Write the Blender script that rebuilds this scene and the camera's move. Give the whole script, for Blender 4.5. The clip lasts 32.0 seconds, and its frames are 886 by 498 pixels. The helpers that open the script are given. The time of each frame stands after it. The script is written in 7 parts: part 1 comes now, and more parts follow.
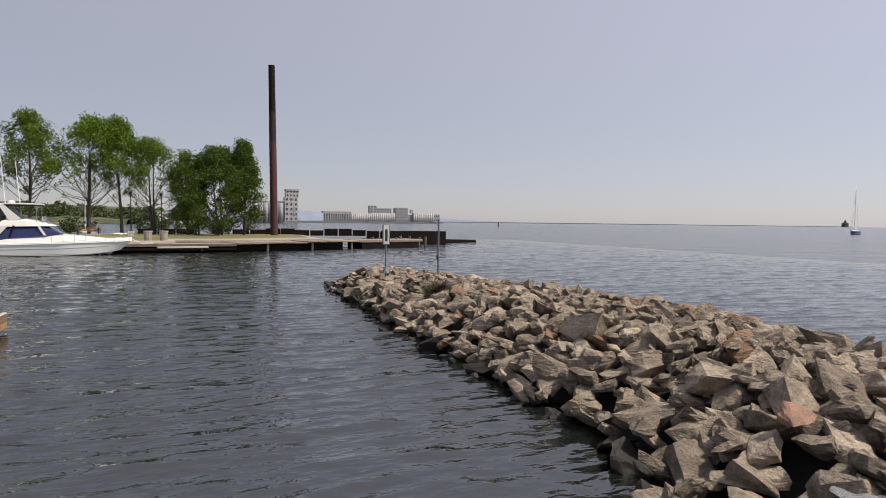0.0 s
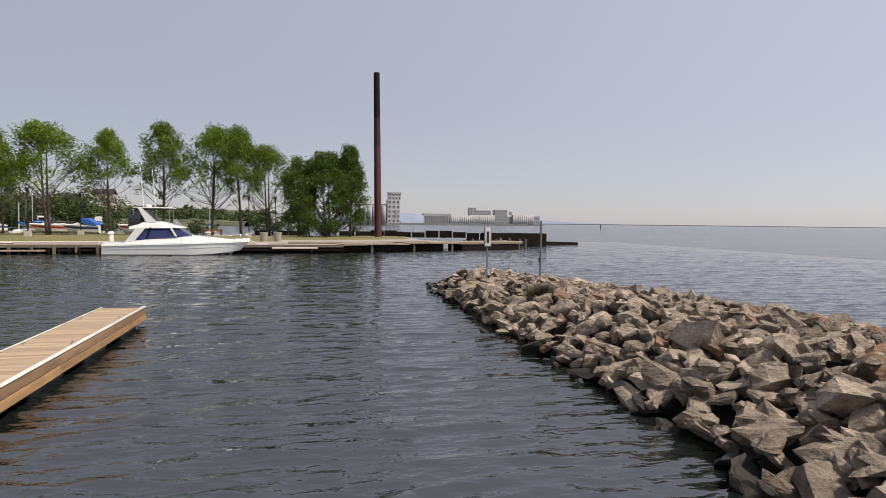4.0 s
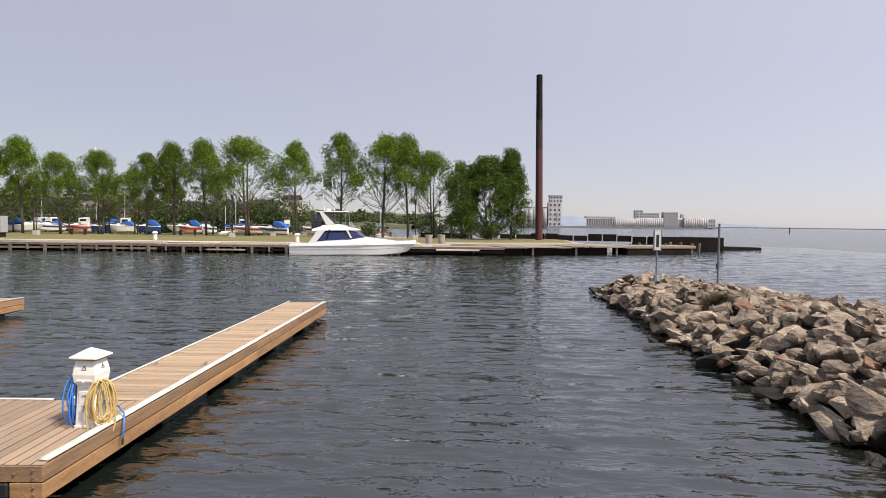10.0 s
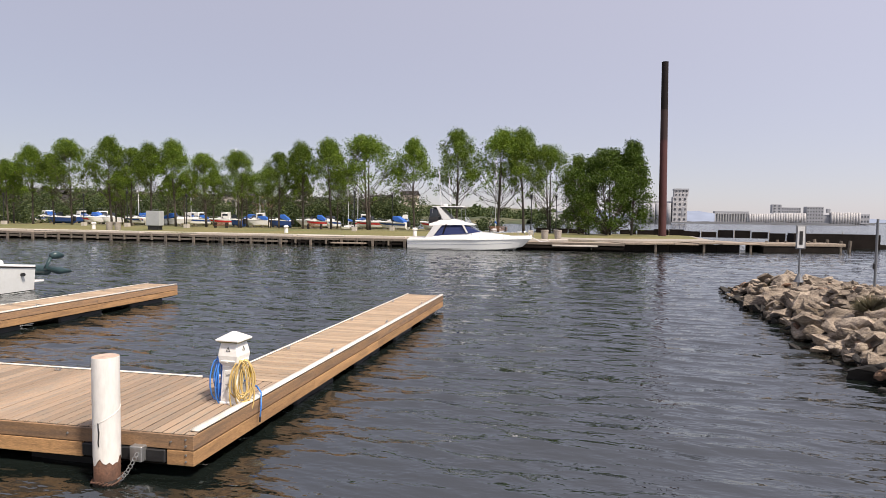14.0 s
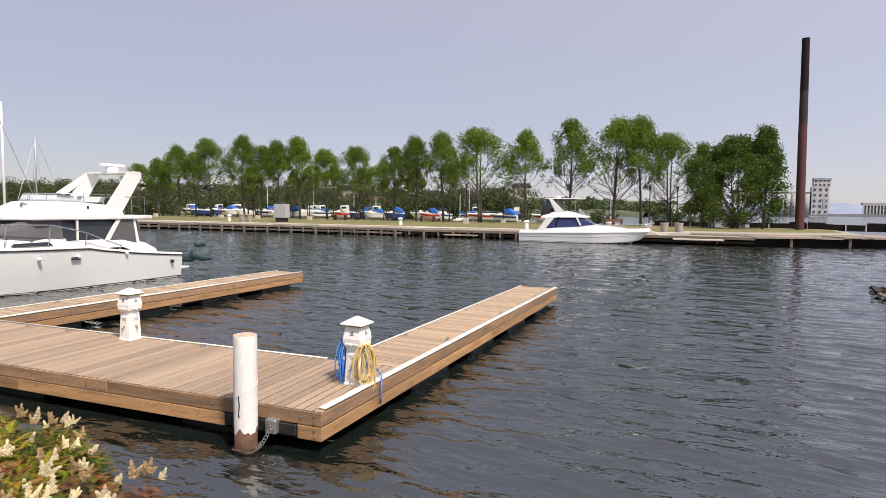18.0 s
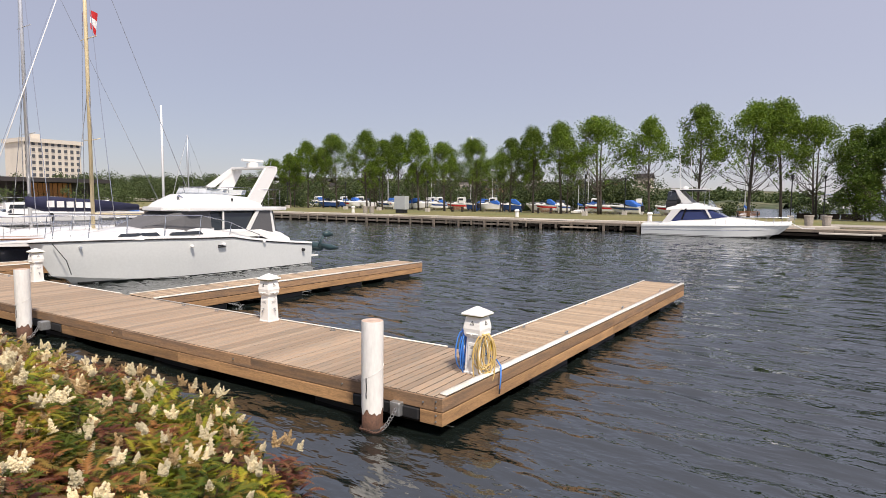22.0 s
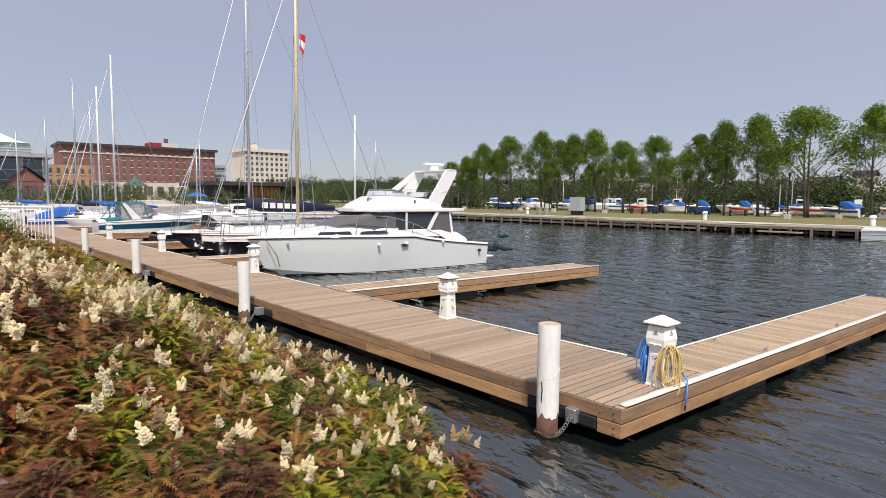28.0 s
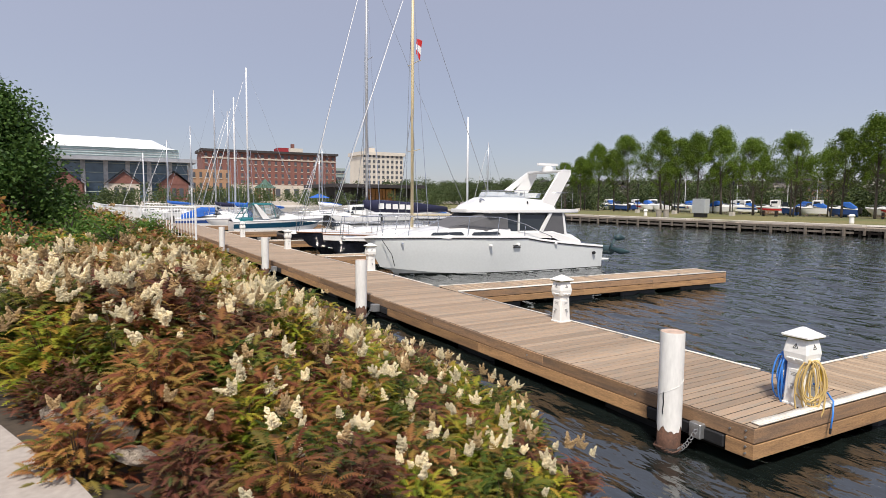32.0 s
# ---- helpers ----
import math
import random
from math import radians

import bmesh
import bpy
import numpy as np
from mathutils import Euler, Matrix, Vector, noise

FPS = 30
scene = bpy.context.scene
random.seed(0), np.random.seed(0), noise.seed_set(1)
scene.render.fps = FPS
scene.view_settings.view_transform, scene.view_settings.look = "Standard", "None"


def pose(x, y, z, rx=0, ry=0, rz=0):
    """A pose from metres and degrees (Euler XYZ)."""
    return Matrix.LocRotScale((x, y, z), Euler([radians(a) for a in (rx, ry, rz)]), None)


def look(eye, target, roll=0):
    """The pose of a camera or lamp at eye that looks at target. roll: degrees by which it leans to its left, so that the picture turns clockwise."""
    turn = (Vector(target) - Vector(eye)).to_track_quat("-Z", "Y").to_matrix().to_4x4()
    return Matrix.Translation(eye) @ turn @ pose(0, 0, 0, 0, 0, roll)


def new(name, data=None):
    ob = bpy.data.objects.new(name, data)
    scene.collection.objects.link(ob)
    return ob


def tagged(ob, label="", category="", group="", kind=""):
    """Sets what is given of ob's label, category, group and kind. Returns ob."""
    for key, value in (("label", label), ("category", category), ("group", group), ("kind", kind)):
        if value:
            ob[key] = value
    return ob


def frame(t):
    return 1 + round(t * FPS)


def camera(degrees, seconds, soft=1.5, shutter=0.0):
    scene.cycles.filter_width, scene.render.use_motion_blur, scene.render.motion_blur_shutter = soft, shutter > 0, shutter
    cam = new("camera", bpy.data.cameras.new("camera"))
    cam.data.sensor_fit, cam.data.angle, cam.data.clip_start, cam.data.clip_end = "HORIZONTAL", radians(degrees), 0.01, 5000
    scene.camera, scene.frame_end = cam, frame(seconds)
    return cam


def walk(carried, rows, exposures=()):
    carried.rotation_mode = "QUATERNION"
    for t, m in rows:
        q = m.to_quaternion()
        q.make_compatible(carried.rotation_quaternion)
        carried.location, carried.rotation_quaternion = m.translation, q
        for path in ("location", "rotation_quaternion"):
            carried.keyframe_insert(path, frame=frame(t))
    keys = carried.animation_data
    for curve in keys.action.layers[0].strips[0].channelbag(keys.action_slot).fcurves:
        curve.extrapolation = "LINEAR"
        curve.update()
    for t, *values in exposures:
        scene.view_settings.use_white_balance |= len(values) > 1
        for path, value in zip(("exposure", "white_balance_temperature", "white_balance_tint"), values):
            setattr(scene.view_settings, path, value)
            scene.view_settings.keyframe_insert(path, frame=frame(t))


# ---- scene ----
cam = camera(73.5, 32.0, soft=0.8)
PATH = [
    (0, (4.634, -6.234, 3.224), (5.42, -4.398, 3.132), 0.7),
    (0.5, (4.629, -6.236, 3.227), (5.377, -4.384, 3.135), 0.7),
    (1, (4.615, -6.241, 3.226), (5.325, -4.373, 3.135), 0.6),
    (1.5, (4.616, -6.23, 3.227), (5.285, -4.348, 3.136), 0.6),
    (2, (4.594, -6.231, 3.224), (5.221, -4.334, 3.134), 0.7),
    (2.5, (4.577, -6.23, 3.223), (5.165, -4.321, 3.132), 0.7),
    (3, (4.565, -6.225, 3.229), (5.116, -4.304, 3.139), 0.7),
    (3.5, (4.552, -6.218, 3.223), (5.064, -4.287, 3.133), 0.7),
    (5.5, (4.527, -6.213, 3.232), (4.871, -4.244, 3.145), 0.6),
    (6, (4.51, -6.225, 3.226), (4.817, -4.251, 3.137), 0.7),
    (6.5, (4.499, -6.215, 3.218), (4.767, -4.235, 3.131), 0.7),
    (7, (4.492, -6.205, 3.219), (4.715, -4.219, 3.132), 0.7),
    (7.5, (4.477, -6.214, 3.219), (4.65, -4.223, 3.133), 0.7),
    (8, (4.481, -6.197, 3.216), (4.601, -4.203, 3.131), 0.7),
    (8.5, (4.531, -6.126, 3.209), (4.599, -4.129, 3.123), 0.6),
    (9, (4.503, -6.153, 3.21), (4.526, -4.155, 3.125), 0.7),
    (9.5, (4.5, -6.162, 3.211), (4.48, -4.164, 3.125), 0.7),
    (10, (4.49, -6.159, 3.205), (4.428, -4.162, 3.12), 0.7),
    (10.5, (4.485, -6.141, 3.207), (4.376, -4.146, 3.122), 0.7),
    (11, (4.464, -6.129, 3.201), (4.306, -4.137, 3.114), 0.7),
    (11.5, (4.455, -6.126, 3.2), (4.241, -4.14, 3.112), 0.7),
    (12, (4.442, -6.128, 3.202), (4.17, -4.148, 3.112), 0.7),
    (12.5, (4.431, -6.126, 3.196), (4.105, -4.155, 3.105), 0.7),
    (13, (4.438, -6.13, 3.192), (4.065, -4.167, 3.098), 0.7),
    (13.5, (4.429, -6.122, 3.19), (4.021, -4.166, 3.092), 0.7),
    (14, (4.419, -6.131, 3.196), (3.976, -4.183, 3.089), 0.8),
    (14.5, (4.411, -6.124, 3.185), (3.933, -4.185, 3.073), 0.7),
    (16.5, (4.336, -6.116, 3.16), (3.681, -4.23, 3.04), 0.7),
    (17, (4.33, -6.123, 3.152), (3.627, -4.254, 3.03), 0.7),
    (17.5, (4.317, -6.125, 3.152), (3.568, -4.274, 3.024), 0.7),
    (18, (4.315, -6.14, 3.146), (3.521, -4.309, 3.01), 0.7),
    (18.5, (4.321, -6.163, 3.144), (3.483, -4.353, 2.997), 0.7),
    (19, (4.31, -6.167, 3.142), (3.427, -4.379, 2.986), 0.7),
    (19.5, (4.303, -6.177, 3.138), (3.378, -4.411, 2.975), 0.7),
    (20, (4.294, -6.188, 3.136), (3.328, -4.444, 2.97), 0.7),
    (20.5, (4.282, -6.186, 3.134), (3.273, -4.468, 2.964), 0.7),
    (21, (4.278, -6.195, 3.135), (3.226, -4.503, 2.967), 0.6),
    (21.5, (4.282, -6.212, 3.139), (3.188, -4.546, 2.97), 0.7),
    (22, (4.265, -6.216, 3.143), (3.134, -4.575, 2.975), 0.6),
    (22.5, (4.255, -6.22, 3.142), (3.085, -4.607, 2.974), 0.6),
    (23, (4.251, -6.225, 3.14), (3.042, -4.64, 2.972), 0.6),
    (23.5, (4.244, -6.226, 3.146), (2.999, -4.67, 2.977), 0.6),
    (24, (4.245, -6.229, 3.148), (2.966, -4.701, 2.979), 0.6),
    (24.5, (4.234, -6.239, 3.152), (2.919, -4.742, 2.982), 0.6),
    (25, (4.23, -6.25, 3.151), (2.878, -4.787, 2.982), 0.6),
    (25.5, (4.233, -6.241, 3.148), (2.846, -4.81, 2.979), 0.6),
    (27.5, (4.216, -6.256, 3.147), (2.694, -4.968, 2.979), 0.5),
    (28, (4.208, -6.262, 3.153), (2.654, -5.014, 2.984), 0.5),
    (28.5, (4.205, -6.276, 3.157), (2.619, -5.069, 2.988), 0.5),
    (29, (4.193, -6.269, 3.149), (2.577, -5.101, 2.98), 0.5),
    (29.5, (4.183, -6.263, 3.147), (2.541, -5.134, 2.979), 0.4),
    (30, (4.163, -6.259, 3.145), (2.494, -5.17, 2.976), 0.4),
    (30.5, (4.168, -6.271, 3.143), (2.473, -5.224, 2.973), 0.4),
    (31, (4.146, -6.257, 3.137), (2.428, -5.247, 2.968), 0.4),
    (31.5, (4.135, -6.264, 3.133), (2.395, -5.292, 2.965), 0.5),
    (32, (4.126, -6.263, 3.128), (2.368, -5.325, 2.961), 0.5),
]
walk(cam, [(t, look(e, a, r)) for t, e, a, r in PATH],
     [(0, -0.14, 6680, 12), (6, 0.03, 6700, 13), (11, 0.20, 6700, 15), (16, 0.20, 6640, 16), (24, 0.07, 6440, 15), (28, 0.02, 6310, 14), (32, 0.0, 6280, 13)])
# ---------------------------------------------------------------- world, sun
SUN_EL, SUN_AZ = 56.0, 32.0         # height of the sun; bearing of the sun from +x towards -y, degrees
world = bpy.data.worlds.new("hazy_sky")
scene.world = world
world.use_nodes = True
wn, wl = world.node_tree.nodes, world.node_tree.links
wn.clear()
sky = wn.new("ShaderNodeTexSky")
sky.sky_type, sky.sun_disc = "NISHITA", False
sky.sun_elevation, sky.sun_rotation = radians(SUN_EL), radians(90 + SUN_AZ)
sky.air_density, sky.dust_density, sky.ozone_density, sky.altitude = 1.0, 0.5, 2.2, 180
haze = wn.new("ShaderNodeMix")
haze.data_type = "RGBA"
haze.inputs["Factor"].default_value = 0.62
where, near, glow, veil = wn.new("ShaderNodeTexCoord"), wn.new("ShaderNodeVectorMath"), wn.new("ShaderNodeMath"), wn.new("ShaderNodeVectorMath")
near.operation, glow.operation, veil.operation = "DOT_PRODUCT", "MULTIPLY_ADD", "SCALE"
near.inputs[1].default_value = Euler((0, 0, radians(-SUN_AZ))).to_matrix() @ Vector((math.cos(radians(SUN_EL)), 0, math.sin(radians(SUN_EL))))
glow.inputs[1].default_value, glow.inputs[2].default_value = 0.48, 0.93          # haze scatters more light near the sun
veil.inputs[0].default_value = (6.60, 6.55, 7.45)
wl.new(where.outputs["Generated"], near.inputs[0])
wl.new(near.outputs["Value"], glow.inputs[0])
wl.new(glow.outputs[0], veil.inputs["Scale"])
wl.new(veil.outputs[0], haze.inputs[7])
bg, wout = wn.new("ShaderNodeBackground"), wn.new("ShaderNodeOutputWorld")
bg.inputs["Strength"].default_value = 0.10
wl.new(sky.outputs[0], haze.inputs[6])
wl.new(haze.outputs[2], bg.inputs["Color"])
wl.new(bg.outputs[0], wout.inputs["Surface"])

sun = new("sun", bpy.data.lights.new("sun", "SUN"))
sun.data.energy, sun.data.angle, sun.data.color = 5.1, radians(5.0), (1.0, 0.92, 0.79)
az = radians(-SUN_AZ)
sun.matrix_world = look((40 * math.cos(az), 40 * math.sin(az), 40 * math.tan(radians(SUN_EL))), (0, 0, 0))

# ---------------------------------------------------------------- small helpers
def thing(name, label, category, group="", kind="", at=(0, 0, 0)):
    ob = new(name)
    ob.location = at
    return tagged(ob, label, category, group, kind)


def mesh_of(name, bm, material, smooth=False):
    me = bpy.data.meshes.new(name)
    if smooth:
        for f in bm.faces:
            f.smooth = True
    bm.to_mesh(me)
    bm.free()
    for m in material if isinstance(material, (list, tuple)) else [material]:
        me.materials.append(m)
    return me


def part(name, bm, material, parent=None, label="", smooth=False):
    ob = new(name, mesh_of(name, bm, material, smooth))
    if parent is not None:
        ob.parent = parent
    return tagged(ob, label) if label else ob


def piece(name, me, parent, m):
    ob = new(name, me)
    ob.parent = parent
    ob.matrix_basis = m
    return ob


def box(bm, x0, x1, y0, y1, z0, z1, m=None):
    vs = [bm.verts.new((x, y, z)) for z in (z0, z1) for x, y in ((x0, y0), (x1, y0), (x1, y1), (x0, y1))]
    if m is not None:
        for v in vs:
            v.co = m @ v.co
    for q in ((3, 2, 1, 0), (4, 5, 6, 7), (0, 1, 5, 4), (1, 2, 6, 5), (2, 3, 7, 6), (3, 0, 4, 7)):
        bm.faces.new([vs[i] for i in q])
    return vs


def bevelled(w, amount=0.008, segments=1):
    bmesh.ops.bevel(w, geom=list(w.edges), offset=amount, segments=segments, affect="EDGES", clamp_overlap=True)
    return w


def boxed(x0, x1, y0, y1, z0, z1, bev=0.0):
    bm = bmesh.new()
    box(bm, x0, x1, y0, y1, z0, z1)
    return bevelled(bm, bev) if bev else bm


def tube(bm, pts, radii, seg=8, cap=True):
    """A round bar along pts; radii: one number or one a point."""
    pts = [Vector(p) for p in pts]
    if not isinstance(radii, (list, tuple)):
        radii = [radii] * len(pts)
    rings = []
    side = None
    for i, p in enumerate(pts):
        d = (pts[min(i + 1, len(pts) - 1)] - pts[max(i - 1, 0)]).normalized()
        if side is None:
            side = d.orthogonal().normalized()
        side = (side - d * side.dot(d)).normalized()
        up = d.cross(side)
        rings.append([bm.verts.new(p + (side * math.cos(a) + up * math.sin(a)) * radii[i])
                      for a in (2 * math.pi * k / seg for k in range(seg))])
    for a, b in zip(rings, rings[1:]):
        for k in range(seg):
            bm.faces.new((a[k], a[(k + 1) % seg], b[(k + 1) % seg], b[k]))
    if cap:
        bm.faces.new(rings[0][::-1])
        bm.faces.new(rings[-1])
    return bm


def tubed(pts, radii, seg=8):
    return tube(bmesh.new(), pts, radii, seg)


def loft(bm, sections, closed=False, cap=True):
    """Skin over rows of points, each row of the same count."""
    rows = [[bm.verts.new(p) for p in s] for s in sections]
    n = len(rows[0])
    for a, b in zip(rows, rows[1:]):
        for k in range(n if closed else n - 1):
            bm.faces.new((a[k], a[(k + 1) % n], b[(k + 1) % n], b[k]))
    if cap and closed:
        bm.faces.new(rows[0][::-1])
        bm.faces.new(rows[-1])
    return rows


def prism(bm, outline, z0, z1):
    lo = [bm.verts.new((x, y, z0)) for x, y in outline]
    hi = [bm.verts.new((x, y, z1)) for x, y in outline]
    n = len(lo)
    for k in range(n):
        bm.faces.new((lo[k], lo[(k + 1) % n], hi[(k + 1) % n], hi[k]))
    bm.faces.new(hi)
    bm.faces.new(lo[::-1])
    return bm


def sheet_of(quads):
    bm = bmesh.new()
    for q in quads:
        bm.faces.new([bm.verts.new(p) for p in q])
    return bm


def tidy(bm):
    bmesh.ops.remove_doubles(bm, verts=list(bm.verts), dist=1e-4)
    bmesh.ops.recalc_face_normals(bm, faces=list(bm.faces))
    return bm


# ---------------------------------------------------------------- materials
def material(name, colour, rough=0.6, metal=0.0, vary=0.25, scale=3.0, fine=40.0, bump=0.2, each=0.0, second=None, spec=0.5, stretch=(1, 1, 1), coat=0.0):
    """Paint, wood, stone: colour broken up at two scales, a second colour in stains, fine relief, and a shift from piece to piece."""
    m = bpy.data.materials.new(name)
    m.use_nodes = True
    n, l = m.node_tree.nodes, m.node_tree.links
    p = n["Principled BSDF"]
    tex = n.new("ShaderNodeTexCoord")
    mp = n.new("ShaderNodeMapping")
    mp.inputs["Scale"].default_value = stretch
    l.new(tex.outputs["Object"], mp.inputs[0])
    big, small = n.new("ShaderNodeTexNoise"), n.new("ShaderNodeTexNoise")
    for node, s, d in ((big, scale, 4), (small, fine, 3)):
        node.inputs["Scale"].default_value, node.inputs["Detail"].default_value = s, d
        l.new(mp.outputs[0], node.inputs["Vector"])
    info = n.new("ShaderNodeObjectInfo")
    if each:
        add = n.new("ShaderNodeVectorMath")
        add.operation = "ADD"
        mul = n.new("ShaderNodeVectorMath")
        mul.operation = "SCALE"
        mul.inputs[0].default_value = (37, 19, 53)
        l.new(info.outputs["Random"], mul.inputs["Scale"])
        l.new(tex.outputs["Object"], add.inputs[0])
        l.new(mul.outputs[0], add.inputs[1])
        l.new(add.outputs[0], mp.inputs[0])
    two = n.new("ShaderNodeMix")
    two.data_type = "RGBA"
    two.inputs[6].default_value = (*colour, 1)
    two.inputs[7].default_value = (*(second or [c * 0.6 for c in colour]), 1)
    ramp = n.new("ShaderNodeMapRange")
    ramp.inputs[1].default_value, ramp.inputs[2].default_value = 0.42, 0.68
    l.new(big.outputs[0], ramp.inputs[0])
    ms = n.new("ShaderNodeMath")
    ms.operation = "MULTIPLY"
    ms.inputs[1].default_value = min(1.0, vary * 2)
    l.new(ramp.outputs[0], ms.inputs[0])
    l.new(ms.outputs[0], two.inputs[0])
    hsv = n.new("ShaderNodeHueSaturation")
    l.new(two.outputs[2], hsv.inputs["Color"])
    val = n.new("ShaderNodeMapRange")
    val.inputs[1].default_value, val.inputs[2].default_value = 0.3, 0.7
    val.inputs[3].default_value, val.inputs[4].default_value = 1 - vary * 0.7, 1 + vary * 0.5
    l.new(small.outputs[0], val.inputs[0])
    out = val.outputs[0]
    if each:
        er = n.new("ShaderNodeMapRange")
        er.inputs[3].default_value, er.inputs[4].default_value = 1 - each, 1 + each
        l.new(info.outputs["Random"], er.inputs[0])
        mm = n.new("ShaderNodeMath")
        mm.operation = "MULTIPLY"
        l.new(out, mm.inputs[0])
        l.new(er.outputs[0], mm.inputs[1])
        out = mm.outputs[0]
    l.new(out, hsv.inputs["Value"])
    l.new(hsv.outputs[0], p.inputs["Base Color"])
    p.inputs["Roughness"].default_value, p.inputs["Metallic"].default_value = rough, metal
    p.inputs["Specular IOR Level"].default_value = spec
    p.inputs["Coat Weight"].default_value = coat
    if bump:
        b = n.new("ShaderNodeBump")
        b.inputs["Strength"].default_value, b.inputs["Distance"].default_value = bump, 0.01
        l.new(small.outputs[0], b.inputs["Height"])
        l.new(b.outputs[0], p.inputs["Normal"])
    return m


def glass(name, tint=(0.02, 0.025, 0.03), rough=0.05):
    """Dark window glass of boats and houses: seen from outside it is a dark, glossy sheet."""
    m = bpy.data.materials.new(name)
    m.use_nodes = True
    p = m.node_tree.nodes["Principled BSDF"]
    p.inputs["Base Color"].default_value = (*tint, 1)
    p.inputs["Roughness"].default_value = rough
    p.inputs["Specular IOR Level"].default_value = 0.6
    return m


def water_material(name, layers, rough=0.015):
    m = bpy.data.materials.new(name)
    m.use_nodes = True
    n, l = m.node_tree.nodes, m.node_tree.links
    p = n["Principled BSDF"]
    p.inputs["Base Color"].default_value = (0.008, 0.0115, 0.010, 1)
    p.inputs["Roughness"].default_value = rough
    p.inputs["IOR"].default_value = 2.25
    geo = n.new("ShaderNodeNewGeometry")
    last = None
    for rot, sc, size, dist in layers:
        mp = n.new("ShaderNodeMapping")
        mp.inputs["Rotation"].default_value = (0, 0, radians(rot))
        mp.inputs["Scale"].default_value = sc
        l.new(geo.outputs["Position"], mp.inputs[0])
        t = n.new("ShaderNodeTexNoise")
        t.inputs["Scale"].default_value, t.inputs["Detail"].default_value, t.inputs["Roughness"].default_value = size, 2.0, 0.5
        l.new(mp.outputs[0], t.inputs["Vector"])
        b = n.new("ShaderNodeBump")
        b.inputs["Strength"].default_value, b.inputs["Distance"].default_value = 1.0, dist
        crest = n.new("ShaderNodeMath")
        crest.operation = "POWER"                                                 # narrow crests, flat troughs
        crest.inputs[1].default_value = 2.6
        l.new(t.outputs[0], crest.inputs[0])
        l.new(crest.outputs[0], b.inputs["Height"])
        if last:
            l.new(last.outputs[0], b.inputs["Normal"])
        last = b
    l.new(last.outputs[0], p.inputs["Normal"])
    return m


def stone_material(name, pale, mid, dark, rough=0.88):
    """Quarried stone: broken colour, seams and pits, a shift from stone to stone."""
    m = bpy.data.materials.new(name)
    m.use_nodes = True
    n, l = m.node_tree.nodes, m.node_tree.links
    p = n["Principled BSDF"]
    tex, info = n.new("ShaderNodeTexCoord"), n.new("ShaderNodeObjectInfo")
    shift = n.new("ShaderNodeVectorMath")
    shift.operation = "MULTIPLY_ADD"
    shift.inputs[1].default_value = (41, 23, 67)
    l.new(info.outputs["Random"], shift.inputs[0])
    l.new(tex.outputs["Object"], shift.inputs[2])
    seam = n.new("ShaderNodeMapping")
    seam.inputs["Rotation"].default_value, seam.inputs["Scale"].default_value = (0.5, 0.3, 0.2), (1, 1, 5)
    l.new(shift.outputs[0], seam.inputs[0])
    nz = []
    for src, sc, det in ((shift, 2.2, 7), (seam, 2.6, 6), (shift, 22, 4)):
        t = n.new("ShaderNodeTexNoise")
        t.inputs["Scale"].default_value, t.inputs["Detail"].default_value, t.inputs["Roughness"].default_value = sc, det, 0.65
        l.new(src.outputs[0], t.inputs["Vector"])
        nz.append(t)
    ramp = n.new("ShaderNodeValToRGB")
    e = ramp.color_ramp.elements
    e[0].position, e[0].color, e[1].position, e[1].color = 0.30, (*dark, 1), 0.66, (*pale, 1)
    x = e.new(0.48)
    x.color = (*mid, 1)
    l.new(nz[0].outputs[0], ramp.inputs[0])
    hsv = n.new("ShaderNodeHueSaturation")
    l.new(ramp.outputs[0], hsv.inputs["Color"])
    mr, fr, mm = n.new("ShaderNodeMapRange"), n.new("ShaderNodeMapRange"), n.new("ShaderNodeMath")
    mr.inputs[3].default_value, mr.inputs[4].default_value = 0.72, 1.25
    fr.inputs[1].default_value, fr.inputs[2].default_value, fr.inputs[3].default_value, fr.inputs[4].default_value = 0.3, 0.7, 0.75, 1.2
    l.new(info.outputs["Random"], mr.inputs[0])
    l.new(nz[2].outputs[0], fr.inputs[0])
    mm.operation = "MULTIPLY"
    l.new(mr.outputs[0], mm.inputs[0])
    l.new(fr.outputs[0], mm.inputs[1])
    l.new(mm.outputs[0], hsv.inputs["Value"])
    l.new(hsv.outputs[0], p.inputs["Base Color"])
    p.inputs["Roughness"].default_value, p.inputs["Specular IOR Level"].default_value = rough, 0.25
    last = None
    for t, d in ((nz[0], 0.16), (nz[1], 0.10), (nz[2], 0.02)):
        b = n.new("ShaderNodeBump")
        b.inputs["Strength"].default_value, b.inputs["Distance"].default_value = 1.0, d
        l.new(t.outputs[0], b.inputs["Height"])
        if last:
            l.new(last.outputs[0], b.inputs["Normal"])
        last = b
    l.new(last.outputs[0], p.inputs["Normal"])
    return m


WATER = water_material("harbour_water", ((4, (1, 3.2, 1), 0.30, 0.20), (8, (1, 2.4, 1), 1.3, 0.055), (-14, (1, 2.1, 1), 3.4, 0.020), (22, (1, 1.8, 1), 8.0, 0.005), (-25, (1, 1.6, 1), 15.0, 0.0012)))
OPEN_WATER = water_material("open_water", ((5, (1, 2.6, 1), 0.10, 0.55), (15, (1, 2.4, 1), 0.45, 0.20), (-20, (1, 2.0, 1), 1.6, 0.055), (25, (1, 1.8, 1), 5.0, 0.012)), 0.14)
STONE = stone_material("breakwater_stone", (0.42, 0.35, 0.27), (0.27, 0.222, 0.172), (0.10, 0.083, 0.068))
